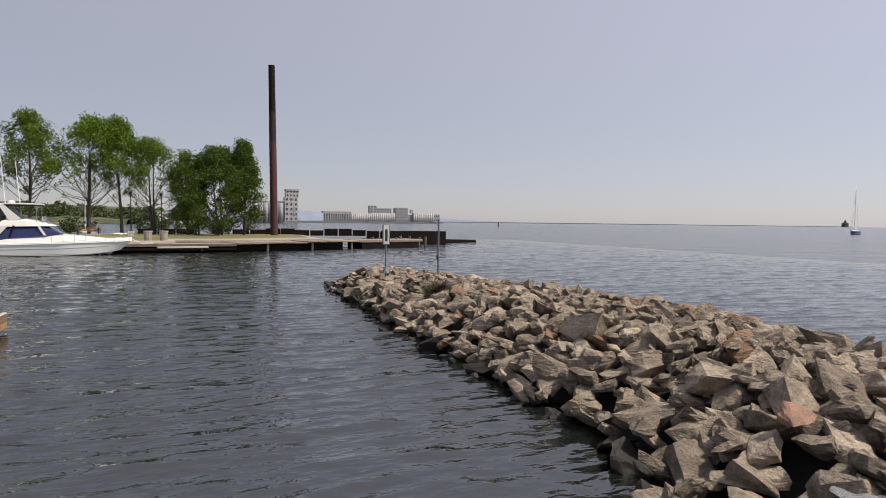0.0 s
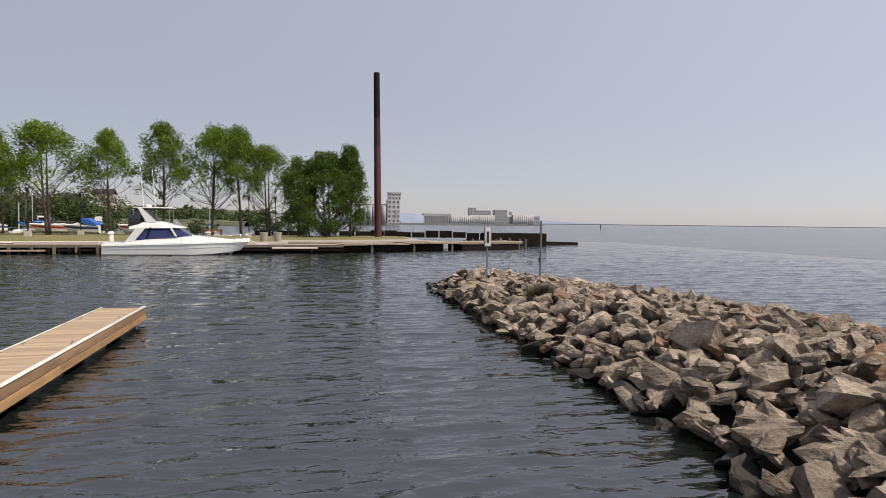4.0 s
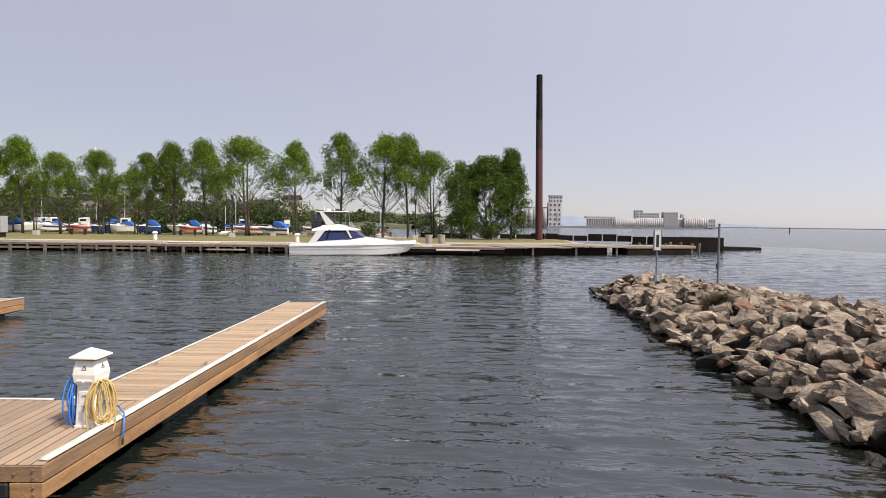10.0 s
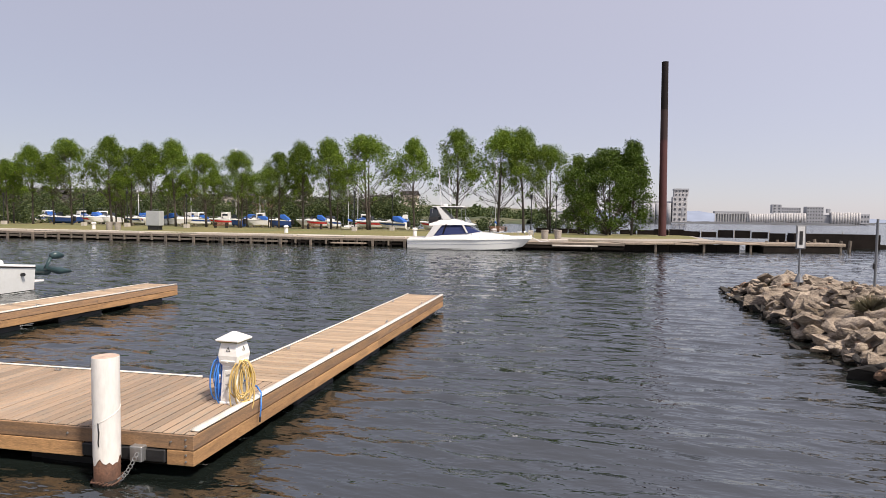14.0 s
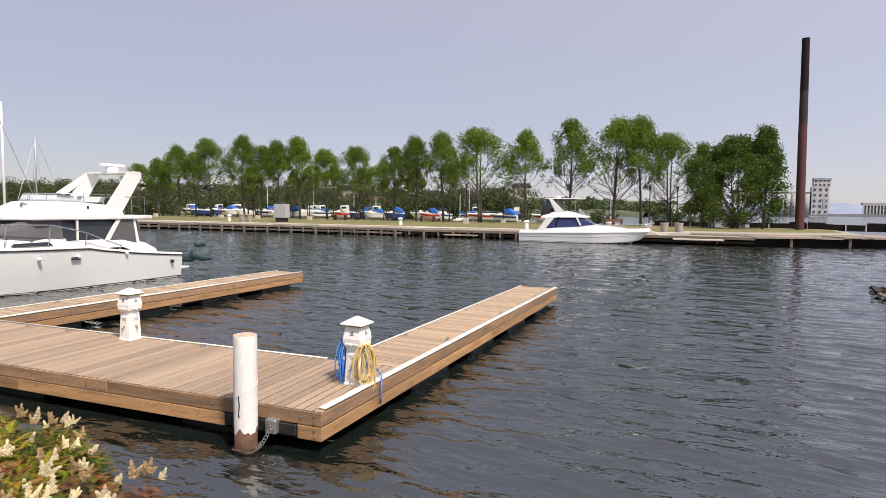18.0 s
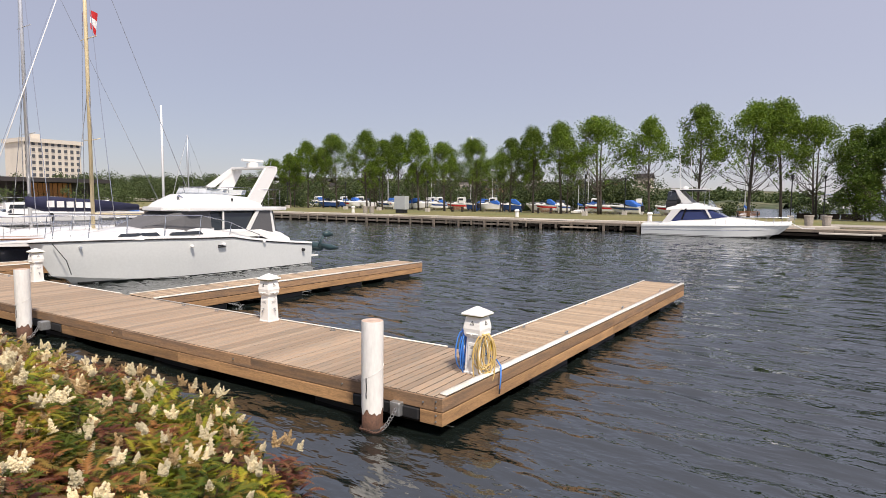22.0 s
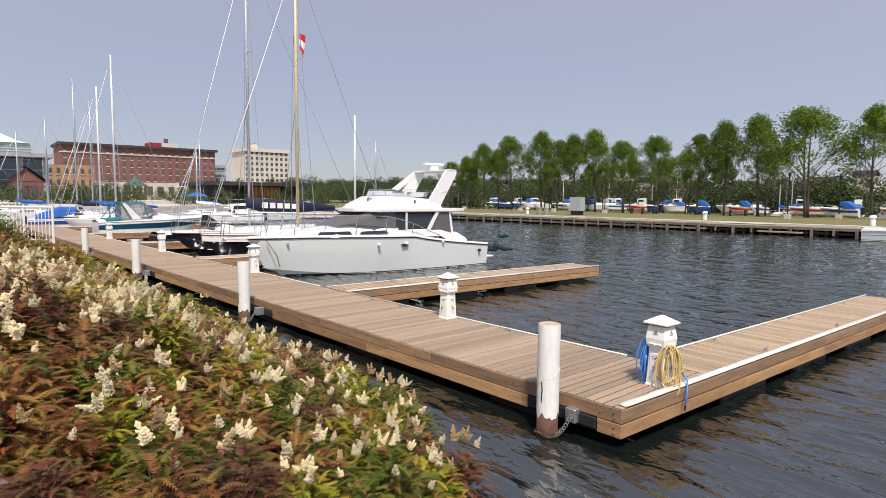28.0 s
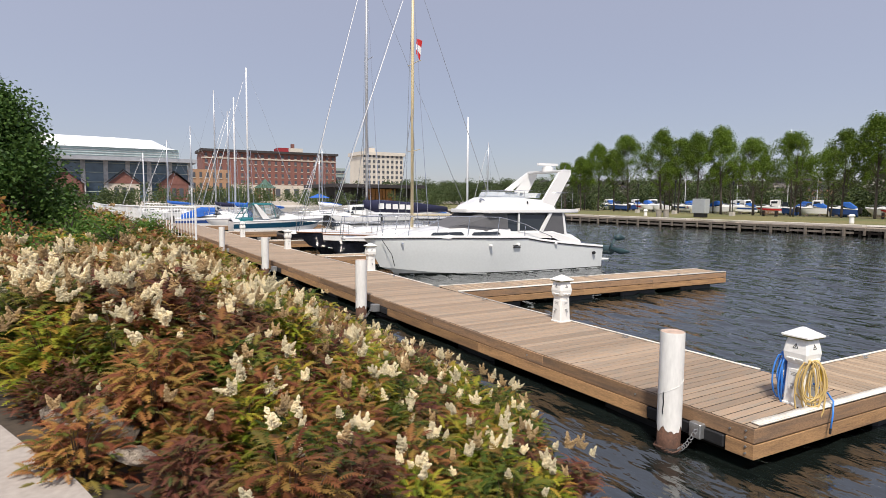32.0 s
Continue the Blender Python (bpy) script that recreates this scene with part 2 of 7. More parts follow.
STONE_RED = stone_material("reddish_stone", (0.34, 0.22, 0.14), (0.24, 0.15, 0.10), (0.12, 0.08, 0.06))
# wet stones at the waterline; also the painted shade between dry stones
STONE_WET_SHADE = material("wet_stone_and_gap_shade", (0.03, 0.028, 0.025), 0.7, spec=0.25, vary=0.3, scale=2.0, fine=15, bump=0.5, each=0.3)
PLANK = material("weathered_deck_plank", (0.32, 0.228, 0.152), 0.78, vary=0.28, scale=2.0, fine=24, bump=0.3, each=0.20, second=(0.20, 0.195, 0.165), stretch=(14, 1.2, 1))
TIMBER = material("fascia_timber", (0.39, 0.225, 0.10), 0.7, vary=0.5, scale=1.5, fine=20, bump=0.35, each=0.2, second=(0.25, 0.145, 0.07), stretch=(1.0, 1.0, 9))
WHITE_PAINT = material("white_paint", (0.78, 0.77, 0.73), 0.45, vary=0.10, scale=3, fine=30, bump=0.08, second=(0.62, 0.59, 0.53))
GELCOAT = material("white_gelcoat", (0.74, 0.735, 0.71), 0.22, vary=0.05, scale=1.2, fine=30, bump=0.0, second=(0.70, 0.70, 0.68), coat=0.3)
RUST = material("rusted_steel", (0.10, 0.05, 0.035), 0.85, vary=0.4, scale=4, fine=30, bump=0.5, second=(0.17, 0.08, 0.05))
BLACK = material("black_rubber", (0.015, 0.015, 0.016), 0.6, vary=0.3, scale=4, fine=40, bump=0.2)
OLD_WOOD = material("grey_wharf_timber", (0.16, 0.135, 0.105), 0.85, vary=0.4, scale=1.5, fine=14, bump=0.4, each=0.2, second=(0.10, 0.085, 0.07))
# near-black timber; also colours the stand-ins for shade under docks and wharf
DARK_WOOD_SHADE = material("creosoted_timber_and_shade", (0.016, 0.013, 0.011), 0.9, spec=0.1, vary=0.4, scale=1.0, fine=10, bump=0.4, each=0.2)
CONCRETE = material("pale_concrete", (0.50, 0.46, 0.40), 0.85, vary=0.2, scale=0.8, fine=14, bump=0.3, second=(0.40, 0.365, 0.31))
GRASS = material("dry_grass", (0.17, 0.15, 0.055), 0.95, vary=0.4, scale=0.12, fine=3.0, bump=0.6, second=(0.10, 0.12, 0.035))
EARTH = material("dark_earth", (0.06, 0.045, 0.03), 0.95, vary=0.4, scale=1.0, fine=12, bump=0.5)
BARK = material("tree_bark", (0.085, 0.07, 0.055), 0.9, vary=0.35, scale=2.0, fine=20, bump=0.5)
DARK_GLASS = glass("dark_glass")

# ---------------------------------------------------------------- the water and the land
SL = 0.05                                       # the main dock and the far wharf run a little askew
ASKEW = math.degrees(math.atan(SL))

R = 4200
box_ = bmesh.new()
box(box_, -R, R, -R, R, -0.6, -0.025)
tagged(part("open_water", box_, OPEN_WATER), "grey open water of the bay reaching the horizon", "water", kind="structure")

# ripples of the sheltered basin: a sum of short wind waves
wr = np.random.RandomState(5)
xs = np.concatenate([np.arange(-62, -24, 0.26), np.arange(-24, -4, 0.11), np.arange(-4, 14, 0.07), np.arange(14, 28, 0.11), np.arange(28, 60.1, 0.26)])
ys = [-4.0]
while ys[-1] < 92:
    ys.append(ys[-1] + max(0.055, 0.0042 * (ys[-1] + 8)))
ys = np.array(ys)
gx, gy = np.meshgrid(xs, ys)
gz = np.zeros_like(gx)
pace = np.gradient(ys)[:, None]
for k in range(54):
    lam = 0.25 * (2.4 / 0.25) ** (k / 53.0)
    ang = radians(84 + wr.normal(0, 24))
    slope = 0.024 if lam < 0.3 else 0.042 if lam < 0.7 else 0.024 if lam < 1.2 else 0.012
    kk = 2 * math.pi / lam
    warp = 0.25 * lam * np.sin(gx * 0.21 + k) + 0.2 * lam * np.sin(gy * 0.17 + 2 * k)
    group = 0.55 + 0.45 * np.sin(gx * 0.13 + gy * 0.07 * (k % 5) + k * 1.7)
    gz += slope / kk * group * np.clip(lam / (2.4 * pace) - 0.6, 0, 1) * np.sin(kk * (gx * math.cos(ang) + gy * math.sin(ang)) + warp * 2 + wr.uniform(0, 6.28))
fade = np.clip((gx + 62) / 8, 0, 1) * np.clip((60 - gx) / 8, 0, 1) * np.clip((92 - gy) / 8, 0, 1)
gz = (gz + 18 * gz * gz) * fade
me = bpy.data.meshes.new("water")
nx, ny = len(xs), len(ys)
me.vertices.add(nx * ny)
me.vertices.foreach_set("co", np.stack([gx, gy, gz], -1).astype(np.float32).ravel())
i = (np.arange(ny - 1)[:, None] * nx + np.arange(nx - 1)[None, :]).ravel()
quads = np.stack([i, i + 1, i + 1 + nx, i + nx], -1).astype(np.int32)
me.loops.add(quads.size)
me.loops.foreach_set("vertex_index", quads.ravel())
me.polygons.add(len(quads))
me.polygons.foreach_set("loop_start", np.arange(0, quads.size, 4, dtype=np.int32))
me.polygons.foreach_set("use_smooth", np.ones(len(quads), dtype=bool))
me.update(calc_edges=True)
me.materials.append(WATER)
tagged(new("water", me), "dark rippled harbour water under a hazy sky", "water", kind="structure")


def gridded(name, xs, ys, height, mat, label, category):
    """Ground as one sheet over a grid of places, with skirts below the water."""
    bm = bmesh.new()
    loft(bm, [[(x, y, height(x, y)) for x in xs] for y in ys])
    ob = part(name, tidy(bm), mat, None, "", True)
    return tagged(ob, label, category, kind="structure")


def wharf_y(x):
    return 55.0 + SL * x if x < 9 else 55.45 + (x - 9) * 0.45


# grass of the far quay, behind the timber edge
gridded("ground_far_quay", [-420, -260, -180, -120, -90, -60, -40, -20, -8, 2, 9, 14, 18.5], [0, 1.2, 3, 8, 16, 24, 30, 33],
        lambda x, y: (0.86 + 0.02 * y - (0.03 * max(0, y - 16)) + 0.06 * noise.noise((x * 0.2, y * 0.3, 0))), GRASS,
        "dry yellowish mown grass on the far quay", "grass").location = (0, 0, 0)
g = bpy.data.objects["ground_far_quay"]
for v in g.data.vertices:
    back = v.co.y / 33 * (1 if v.co.x > -60 else 1 + (-60 - v.co.x) * 0.001)
    v.co.y = wharf_y(v.co.x) + 3.4 + back * (33 if v.co.x < -20 else max(20, 33 - 0.2 * (v.co.x + 20)))
bm = bmesh.new()
prism(bm, [(-420, 55 - 420 * SL + 3.6), (-20, 57.5), (9, 58.8), (19, 62), (19.5, 84), (-20, 91), (-420, 70)], -0.5, 0.62)
tagged(part("quay_fill", bm, EARTH), "dark fill under the far quay", "ground", kind="structure")


# planted bank, path and land behind the camera
def bank(x, y):
    edge = -2.35 + 0.05 * min(x, 0) + 0.85 * min(1, max(0, (-0.3 - x) / 2.2)) if x < 1 else -2.35 - min(0.9, 0.25 * (x - 1)) + max(0, (x - 6.5)) * 0.5
    d = edge - y
    return max(-0.5, min(1.42, -0.25 + 0.42 * d)) + 0.05 * noise.noise((x, y, 3))


gridded("ground", [-420, -200, -120, -80, -60, -50] + [-40 + 2 * k for k in range(15)] + [-10 + 0.75 * k for k in range(32)] + [16, 20, 30, 60, 200],
        [-400, -150, -60, -30, -16, -12] + [-10 + 0.5 * k for k in range(22)], bank, EARTH, "dark earth of the planted shore bank", "ground")

# curved concrete walk
bm = bmesh.new()
ring = [(0.47 - 0.25, -6.57), (-0.33, -6.83), (-0.99, -7.11), (-2.2, -7.75), (-4.5, -9.0), (-9, -11), (-20, -15), (-20, -18), (12, -18), (12, -9), (8, -6.9), (6, -6.1), (4.6, -5.75), (3, -5.75), (1.6, -6.1)]
prism(bm, ring, 1.2, 1.5)
bevelled(bm, 0.03, 2)
WALK = material("worn_walk_concrete", (0.34, 0.30, 0.26), 0.9, vary=0.2, scale=0.8, fine=18, bump=0.3, second=(0.27, 0.24, 0.21))
tagged(part("path", bm, WALK), "pale worn concrete walk with a rounded edge", "path", kind="structure")

# distant land: low shores, hills and the outer breakwater
FAR_WOOD = material("far_woods", (0.060, 0.075, 0.045), 1.0, vary=0.6, scale=0.03, fine=0.25, bump=0.0, second=(0.15, 0.14, 0.085), spec=0.1)
# distance haze is put into the hills' blue-grey base colour
HILL = material("haze_tinted_hill", (0.23, 0.27, 0.345), 1.0, vary=0.15, scale=0.001, fine=0.01, bump=0.0, spec=0.0)
DARK_STONE = material("dark_breakwater_stone", (0.07, 0.075, 0.08), 0.9, vary=0.3, scale=0.05, fine=0.5, bump=0.0)


def ridge(name, x0, x1, y, tops, depth, mat, label, category):
    bm = bmesh.new()
    n = len(tops)
    rows = []
    for k, h in enumerate(tops):
        x = x0 + (x1 - x0) * k / (n - 1)
        rows.append([(x, y, -1), (x, y + depth * 0.3, h * 0.75), (x, y + depth * 0.6, h), (x, y + depth, -1)])
    loft(bm, rows)
    return tagged(part(name, tidy(bm), mat, None, "", True), label, category, kind="structure")


rr = random.Random(4)
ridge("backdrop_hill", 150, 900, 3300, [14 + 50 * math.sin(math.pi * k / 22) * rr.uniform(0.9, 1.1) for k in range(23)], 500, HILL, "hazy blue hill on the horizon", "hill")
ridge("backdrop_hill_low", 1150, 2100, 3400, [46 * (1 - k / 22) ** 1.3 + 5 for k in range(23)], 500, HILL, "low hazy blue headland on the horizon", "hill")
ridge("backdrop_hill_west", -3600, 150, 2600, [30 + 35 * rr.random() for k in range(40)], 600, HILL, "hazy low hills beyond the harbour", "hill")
ridge("outer_breakwater", 900, 3900, 2480, [3.6 + 0.5 * rr.random() for k in range(60)], 14, DARK_STONE, "long low dark breakwater on the horizon", "breakwater")
ridge("far_shore", -60, 290, 690, [1.6 + 1.4 * rr.random() for k in range(50)], 60, DARK_STONE, "dark low wooded shore", "shore")
ridge("far_shore_right", 205, 440, 1004, [1.4 + 1.2 * rr.random() for k in range(30)], 30, DARK_STONE, "dark low shore under the grain elevators", "shore")
ridge("far_shore_left", -900, -25, 330, [2.5 + 2.2 * rr.random() for k in range(120)], 60, FAR_WOOD, "low green far bank of the basin", "shore")

# ---------------------------------------------------------------- floating docks
GALV = material("galvanised_steel", (0.42, 0.43, 0.43), 0.45, 0.8, vary=0.2, scale=6, fine=40, bump=0.1)
VINYL = material("white_vinyl_strip", (0.70, 0.67, 0.60), 0.55, vary=0.3, scale=3, fine=40, bump=0.1, second=(0.50, 0.44, 0.36))
FLOAT = material("black_float", (0.012, 0.012, 0.013), 0.5, vary=0.2, scale=3, fine=20, bump=0.1)
PLANK_X = material("weathered_finger_plank", (0.375, 0.27, 0.175), 0.78, vary=0.28, scale=2.0, fine=24, bump=0.3, each=0.20, second=(0.22, 0.205, 0.165), stretch=(1.2, 14, 1))
ZD = 0.55
TIMBER_UP = material("brown_fascia_timber", (0.30, 0.18, 0.095), 0.75, vary=0.5, scale=1.5, fine=20, bump=0.35, each=0.22, second=(0.19, 0.125, 0.08), stretch=(1.0, 1.0, 9))
PLANK_EDGE = material("dark_plank_edge", (0.055, 0.042, 0.032), 0.9, vary=0.3, scale=3.0, fine=30, bump=0.2)
PW = 0.146                                       # plank pitch


def plank_mesh(lx, ly, mat):
    bm = boxed(-lx / 2, lx / 2, -ly / 2, ly / 2, -0.036, 0.0)
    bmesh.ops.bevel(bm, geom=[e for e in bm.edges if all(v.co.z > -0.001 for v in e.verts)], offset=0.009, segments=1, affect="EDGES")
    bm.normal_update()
    # upright faces of each plank take the darker edge colour
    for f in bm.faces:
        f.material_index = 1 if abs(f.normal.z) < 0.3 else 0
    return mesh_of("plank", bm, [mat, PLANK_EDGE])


def fascia(dock, a, b, z0, z1, thick, mat, n_len=3.66):
    """A run of boards from a to b, each its own part, standing outward on the right of a -> b."""
    a, b = Vector((*a, 0)), Vector((*b, 0))
    d = (b - a)
    n = max(1, round(d.length / n_len))
    ang = math.atan2(d.y, d.x)
    ln = d.length / n
    me = mesh_of("fascia_board", bevelled(boxed(0.002, ln - 0.002, 0, -thick, z0, z1), 0.006), mat)
    for k in range(n):
        p = a + d * (k / n)
        piece("fascia_board", me, dock, pose(p.x, p.y, 0, 0, 0, math.degrees(ang)))


def strip(dock, a, b, w, h, name="edge_strip"):
    a, b = Vector((*a, 0)), Vector((*b, 0))
    d = b - a
    bm = bmesh.new()
    box(bm, 0, d.length, -w, 0.012, 0, h)
    bevelled(bm, min(w, h) * 0.35, 3)
    ob = part(name, bm, VINYL, dock, "dirty white vinyl edge strip", True)
    ob.matrix_basis = pose(a.x, a.y, ZD + 0.001, 0, 0, math.degrees(math.atan2(d.y, d.x)))


def cleat(dock, x, y, turn):
    bm = bmesh.new()
    tube(bm, [(-0.13, 0, 0.055), (-0.08, 0, 0.06), (0.08, 0, 0.06), (0.13, 0, 0.055)], [0.008, 0.014, 0.014, 0.008], 8)
    for s in (-0.045, 0.045):
        tube(bm, [(s, 0, 0), (s, 0, 0.06)], 0.014, 8)
    box(bm, -0.08, 0.08, -0.025, 0.025, 0, 0.008)
    part("cleat", bm, GALV, dock, "grey galvanised mooring cleat").matrix_basis = pose(x, y, ZD + 0.002, 0, 0, turn) @ Matrix.Scale(0.72, 4)


def make_finger(x_right, y0, y1, single):
    d = thing("finger_dock", "timber finger dock with tan planks and white edge strips", "dock", "finger docks")
    w = 1.26
    n = int((y1 - y0) / PW)
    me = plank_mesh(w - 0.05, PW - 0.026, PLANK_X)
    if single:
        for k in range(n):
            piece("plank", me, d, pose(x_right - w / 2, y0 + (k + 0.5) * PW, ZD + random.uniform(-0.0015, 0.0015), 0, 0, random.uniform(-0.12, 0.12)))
    else:
        bm = bmesh.new()
        for k in range(n):
            box(bm, x_right - w + 0.03, x_right - 0.03, y0 + k * PW, y0 + (k + 1) * PW - 0.018, ZD - 0.036, ZD)
        tagged(part("planks", bm, PLANK_X, d), kind="stuff")
    # solid box added to block light, so plank gaps read dark
    part("subframe", boxed(x_right - w + 0.06, x_right - 0.06, y0 + 0.05, y1 - 0.06, 0.13, ZD - 0.05), DARK_WOOD_SHADE, d, "solid dark box that keeps light out under the planks")
    for z0, z1, wood in ((0.358, 0.535, TIMBER_UP), (0.165, 0.342, TIMBER)):
        fascia(d, (x_right, 0.0 if x_right > -1 else y0), (x_right, y1), z0, z1, -0.045, wood)
        fascia(d, (x_right - w, y1), (x_right - w, y0), z0, z1, -0.045, wood)
        fascia(d, (x_right, y1), (x_right - w, y1), z0, z1, -0.045, wood)
    strip(d, (x_right - 0.105, y0 - (2.25 if x_right > -1 else 0)), (x_right - 0.105, y1), 0.11, 0.035)
    strip(d, (x_right - w + 0.036, y1), (x_right - w + 0.036, y0), 0.036, 0.022)
    for k in range(4):
        y = y0 + (k + 0.5) * (y1 - y0) / 4
        part("float", bevelled(boxed(x_right - w + 0.14, x_right - 0.14, y - 0.8, y + 0.8, -0.3, 0.17), 0.05), FLOAT, d)
    for y in (y0 + 2.2, y0 + 5.6, y0 + 9.0):
        cleat(d, x_right - 0.2, y, 90)
        cleat(d, x_right - w + 0.14, y, 90)
    return d


MAIN_W = 2.36
main = thing("main_dock", "long floating timber dock with weathered tan deck planks", "dock")
main.rotation_euler = (0, 0, radians(ASKEW))
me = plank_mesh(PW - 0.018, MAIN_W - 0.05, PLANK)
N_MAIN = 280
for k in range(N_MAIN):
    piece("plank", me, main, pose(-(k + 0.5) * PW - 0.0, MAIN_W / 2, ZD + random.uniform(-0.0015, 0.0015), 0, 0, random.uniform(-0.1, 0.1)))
bm = bmesh.new()
for k in range(N_MAIN, 480):
    box(bm, -(k + 1) * PW + 0.007, -k * PW, 0.03, MAIN_W - 0.03, ZD - 0.036, ZD)
tagged(part("far_planks", bm, PLANK, main), kind="stuff")
LEN = 480 * PW
# same added light-blocking box under the main deck
part("subframe", boxed(-LEN, -0.06, 0.07, MAIN_W - 0.07, 0.13, ZD - 0.05), DARK_WOOD_SHADE, main, "solid dark box that keeps light out under the planks")
fascia(main, (-LEN, 0), (0, 0), 0.358, 0.535, -0.045, TIMBER_UP)
for x0, x1 in ((-LEN, -20.6), (-19.3, -11.0), (-9.7, -1.52), (-0.36, 0)):
    fascia(main, (x0, 0), (x1, 0), 0.165, 0.347, -0.045, TIMBER)
for x0, x1 in ((-20.6, -19.3), (-11.0, -9.7), (-1.52, -0.36)):
    part("bumper_block", bevelled(boxed(x0 + 0.01, x1 - 0.01, -0.02, 0.05, 0.19, 0.345), 0.012), BLACK, main, "black rubber block beside the mooring pile")
for z0, z1 in ((0.355, 0.535), (0.165, 0.347)):
    fascia(main, (-1.3, MAIN_W), (-10.05, MAIN_W), z0, z1, -0.045, TIMBER)
    fascia(main, (-11.4, MAIN_W), (-20.8, MAIN_W), z0, z1, -0.045, TIMBER)
    fascia(main, (-22.1, MAIN_W), (-LEN, MAIN_W), z0, z1, -0.045, TIMBER)
for a, b in ((-1.35, -10.0), (-11.45, -20.8), (-22.2, -LEN)):
    strip(main, (a, MAIN_W - 0.03), (b, MAIN_W - 0.03), 0.036, 0.022)
for k in range(16):
    x = -1.2 - k * 4.2
    part("float", bevelled(boxed(x - 1.3, x, 0.2, MAIN_W - 0.2, -0.3, 0.17), 0.05), FLOAT, main)
for x in (-3.9, -7.4, -8.6, -13.8, -17.5):
    cleat(main, x, MAIN_W - 0.16, 0)
for x, z in ((-0.30, 0.45), (-0.10, 0.41), (-0.10, 0.49), (-0.10, 0.22), (-0.10, 0.30), (-1.72, 0.45), (-4.1, 0.45), (-7.7, 0.45)):
    part("bolt", tubed([(x, -0.016, z), (x, 0.02, z)], 0.013), GALV, main, "grey bolt head")

make_finger(0.0, 2.34, 13.42, True)
make_finger(-10.1, 1.86, 13.15, True)
for xr, y0, y1 in ((-21.0, 1.32, 12.6), (-31.6, 0.8, 12), (-42.2, 0.3, 11.5), (-52.8, -0.2, 11)):
    make_finger(xr, y0, y1, False)


# ---------------------------------------------------------------- mooring piles
SLEEVE = material("white_pile_sleeve", (0.74, 0.73, 0.69), 0.42, vary=0.12, scale=2.5, fine=25, bump=0.06, second=(0.60, 0.56, 0.49), stretch=(1, 1, 0.3))
CAP = material("pinkish_mortar", (0.50, 0.37, 0.29), 0.9, vary=0.3, scale=8, fine=40, bump=0.4)
RUSTY = material("rusty_pipe", (0.13, 0.065, 0.04), 0.8, vary=0.4, scale=6, fine=40, bump=0.5, second=(0.06, 0.035, 0.025))
WEED = material("dark_waterline_weed", (0.03, 0.02, 0.014), 0.5, vary=0.3, scale=8, fine=30, bump=0.4)


def make_pile(x, y, top, seed):
    p = thing("mooring_pile", "white plastic-sleeved steel mooring pile with a rusty foot in the water", "pile", "mooring piles", at=(x, y, 0))
    r = random.Random(seed)
    bm = bmesh.new()
    seg = 28
    rows = []
    jag = [0.30 + r.uniform(-0.04, 0.06) for _ in range(seg)]
    for z in (None, 0.45, 0.8, 1.2, top - 0.03, top - 0.008):
        rows.append([(0.148 * math.cos(6.28318 * k / seg) * (0.985 if z == top - 0.008 else 1), 0.148 * math.sin(6.28318 * k / seg) * (0.985 if z == top - 0.008 else 1),
                      (jag[k] if z is None else z)) for k in range(seg)])
    loft(bm, rows, closed=True, cap=False)
    part("sleeve", tidy(bm), SLEEVE, p, "scuffed white plastic sleeve with a torn lower edge", True)
    part("cap", tubed([(0, 0, top - 0.05), (0, 0, top - 0.012), (0.0, 0, top)], [0.143, 0.143, 0.11], 24), CAP, p, "pinkish mortar cap")
    part("pipe", tubed([(0, 0, -1.5), (0, 0, 0.06), (0, 0, 0.5)], [0.142, 0.142, 0.142], 24), RUSTY, p, "rusty steel pipe", True)
    part("waterline_band", tubed([(0, 0, -0.2), (0, 0, 0.05), (0, 0, 0.075)], [0.15, 0.152, 0.143], 24), WEED, p, "dark wet band")
    # strap wound once round, and a torn seam
    bm = bmesh.new()
    tube(bm, [(0.15 * math.cos(a), 0.15 * math.sin(a), 0.88 + 0.075 * a) for a in [0.3 * k - 2.6 for k in range(12)]], 0.004, 5)
    part("seam", bm, SLEEVE, p)
    bm = bmesh.new()
    tube(bm, [(0.024 - 0.006 * math.sin(k * 1.7), -0.1475, 0.5 + 0.055 * k) for k in range(6)], 0.008, 5)
    part("tear", bm, BLACK, p, "dark tear in the sleeve")
    # bracket and chain to the dock
    bm = bmesh.new()
    box(bm, 0.13, 0.30, 0.20, 0.40, 0.20, 0.39)
    bevelled(bm, 0.01)
    part("bracket", bm, GALV, p, "galvanised guide bracket")
    bm = bmesh.new()
    for k in range(14):
        t = k / 13
        c = Vector((0.25 - 0.16 * t, 0.18 - 0.26 * t, 0.30 - 0.24 * t - 0.10 * math.sin(math.pi * t)))
        ring = [(c + Vector((0.024 * math.cos(a) * (1 if k % 2 else 0.3), 0.022 * math.cos(a) * (0.3 if k % 2 else 1), 0.026 * math.sin(a)))) for a in [6.28318 * j / 8 for j in range(9)]]
        tube(bm, ring, 0.006, 5, cap=False)
    part("chain", bm, GALV, p, "slack galvanised chain")
    bm = bmesh.new()
    for k in range(26):
        a = 6.28318 * k / 26
        c = Vector((0.165 * math.cos(a), 0.165 * math.sin(a), 0.06 + 0.02 * math.sin(3 * a)))
        tube(bm, [c + Vector((-math.sin(a), math.cos(a), 0.3)) * 0.026, c - Vector((-math.sin(a), math.cos(a), 0.3)) * 0.026], 0.011, 5)
    part("chain_ring", bm, RUSTY, p, "rusty chain round the pile")
    return p


make_pile(-0.925, -0.325, 1.53, 1)
make_pile(-10.4, -0.92, 1.55, 2)
make_pile(-20.05, -1.42, 1.56, 3)
make_pile(-29.5, -1.78, 1.56, 4)

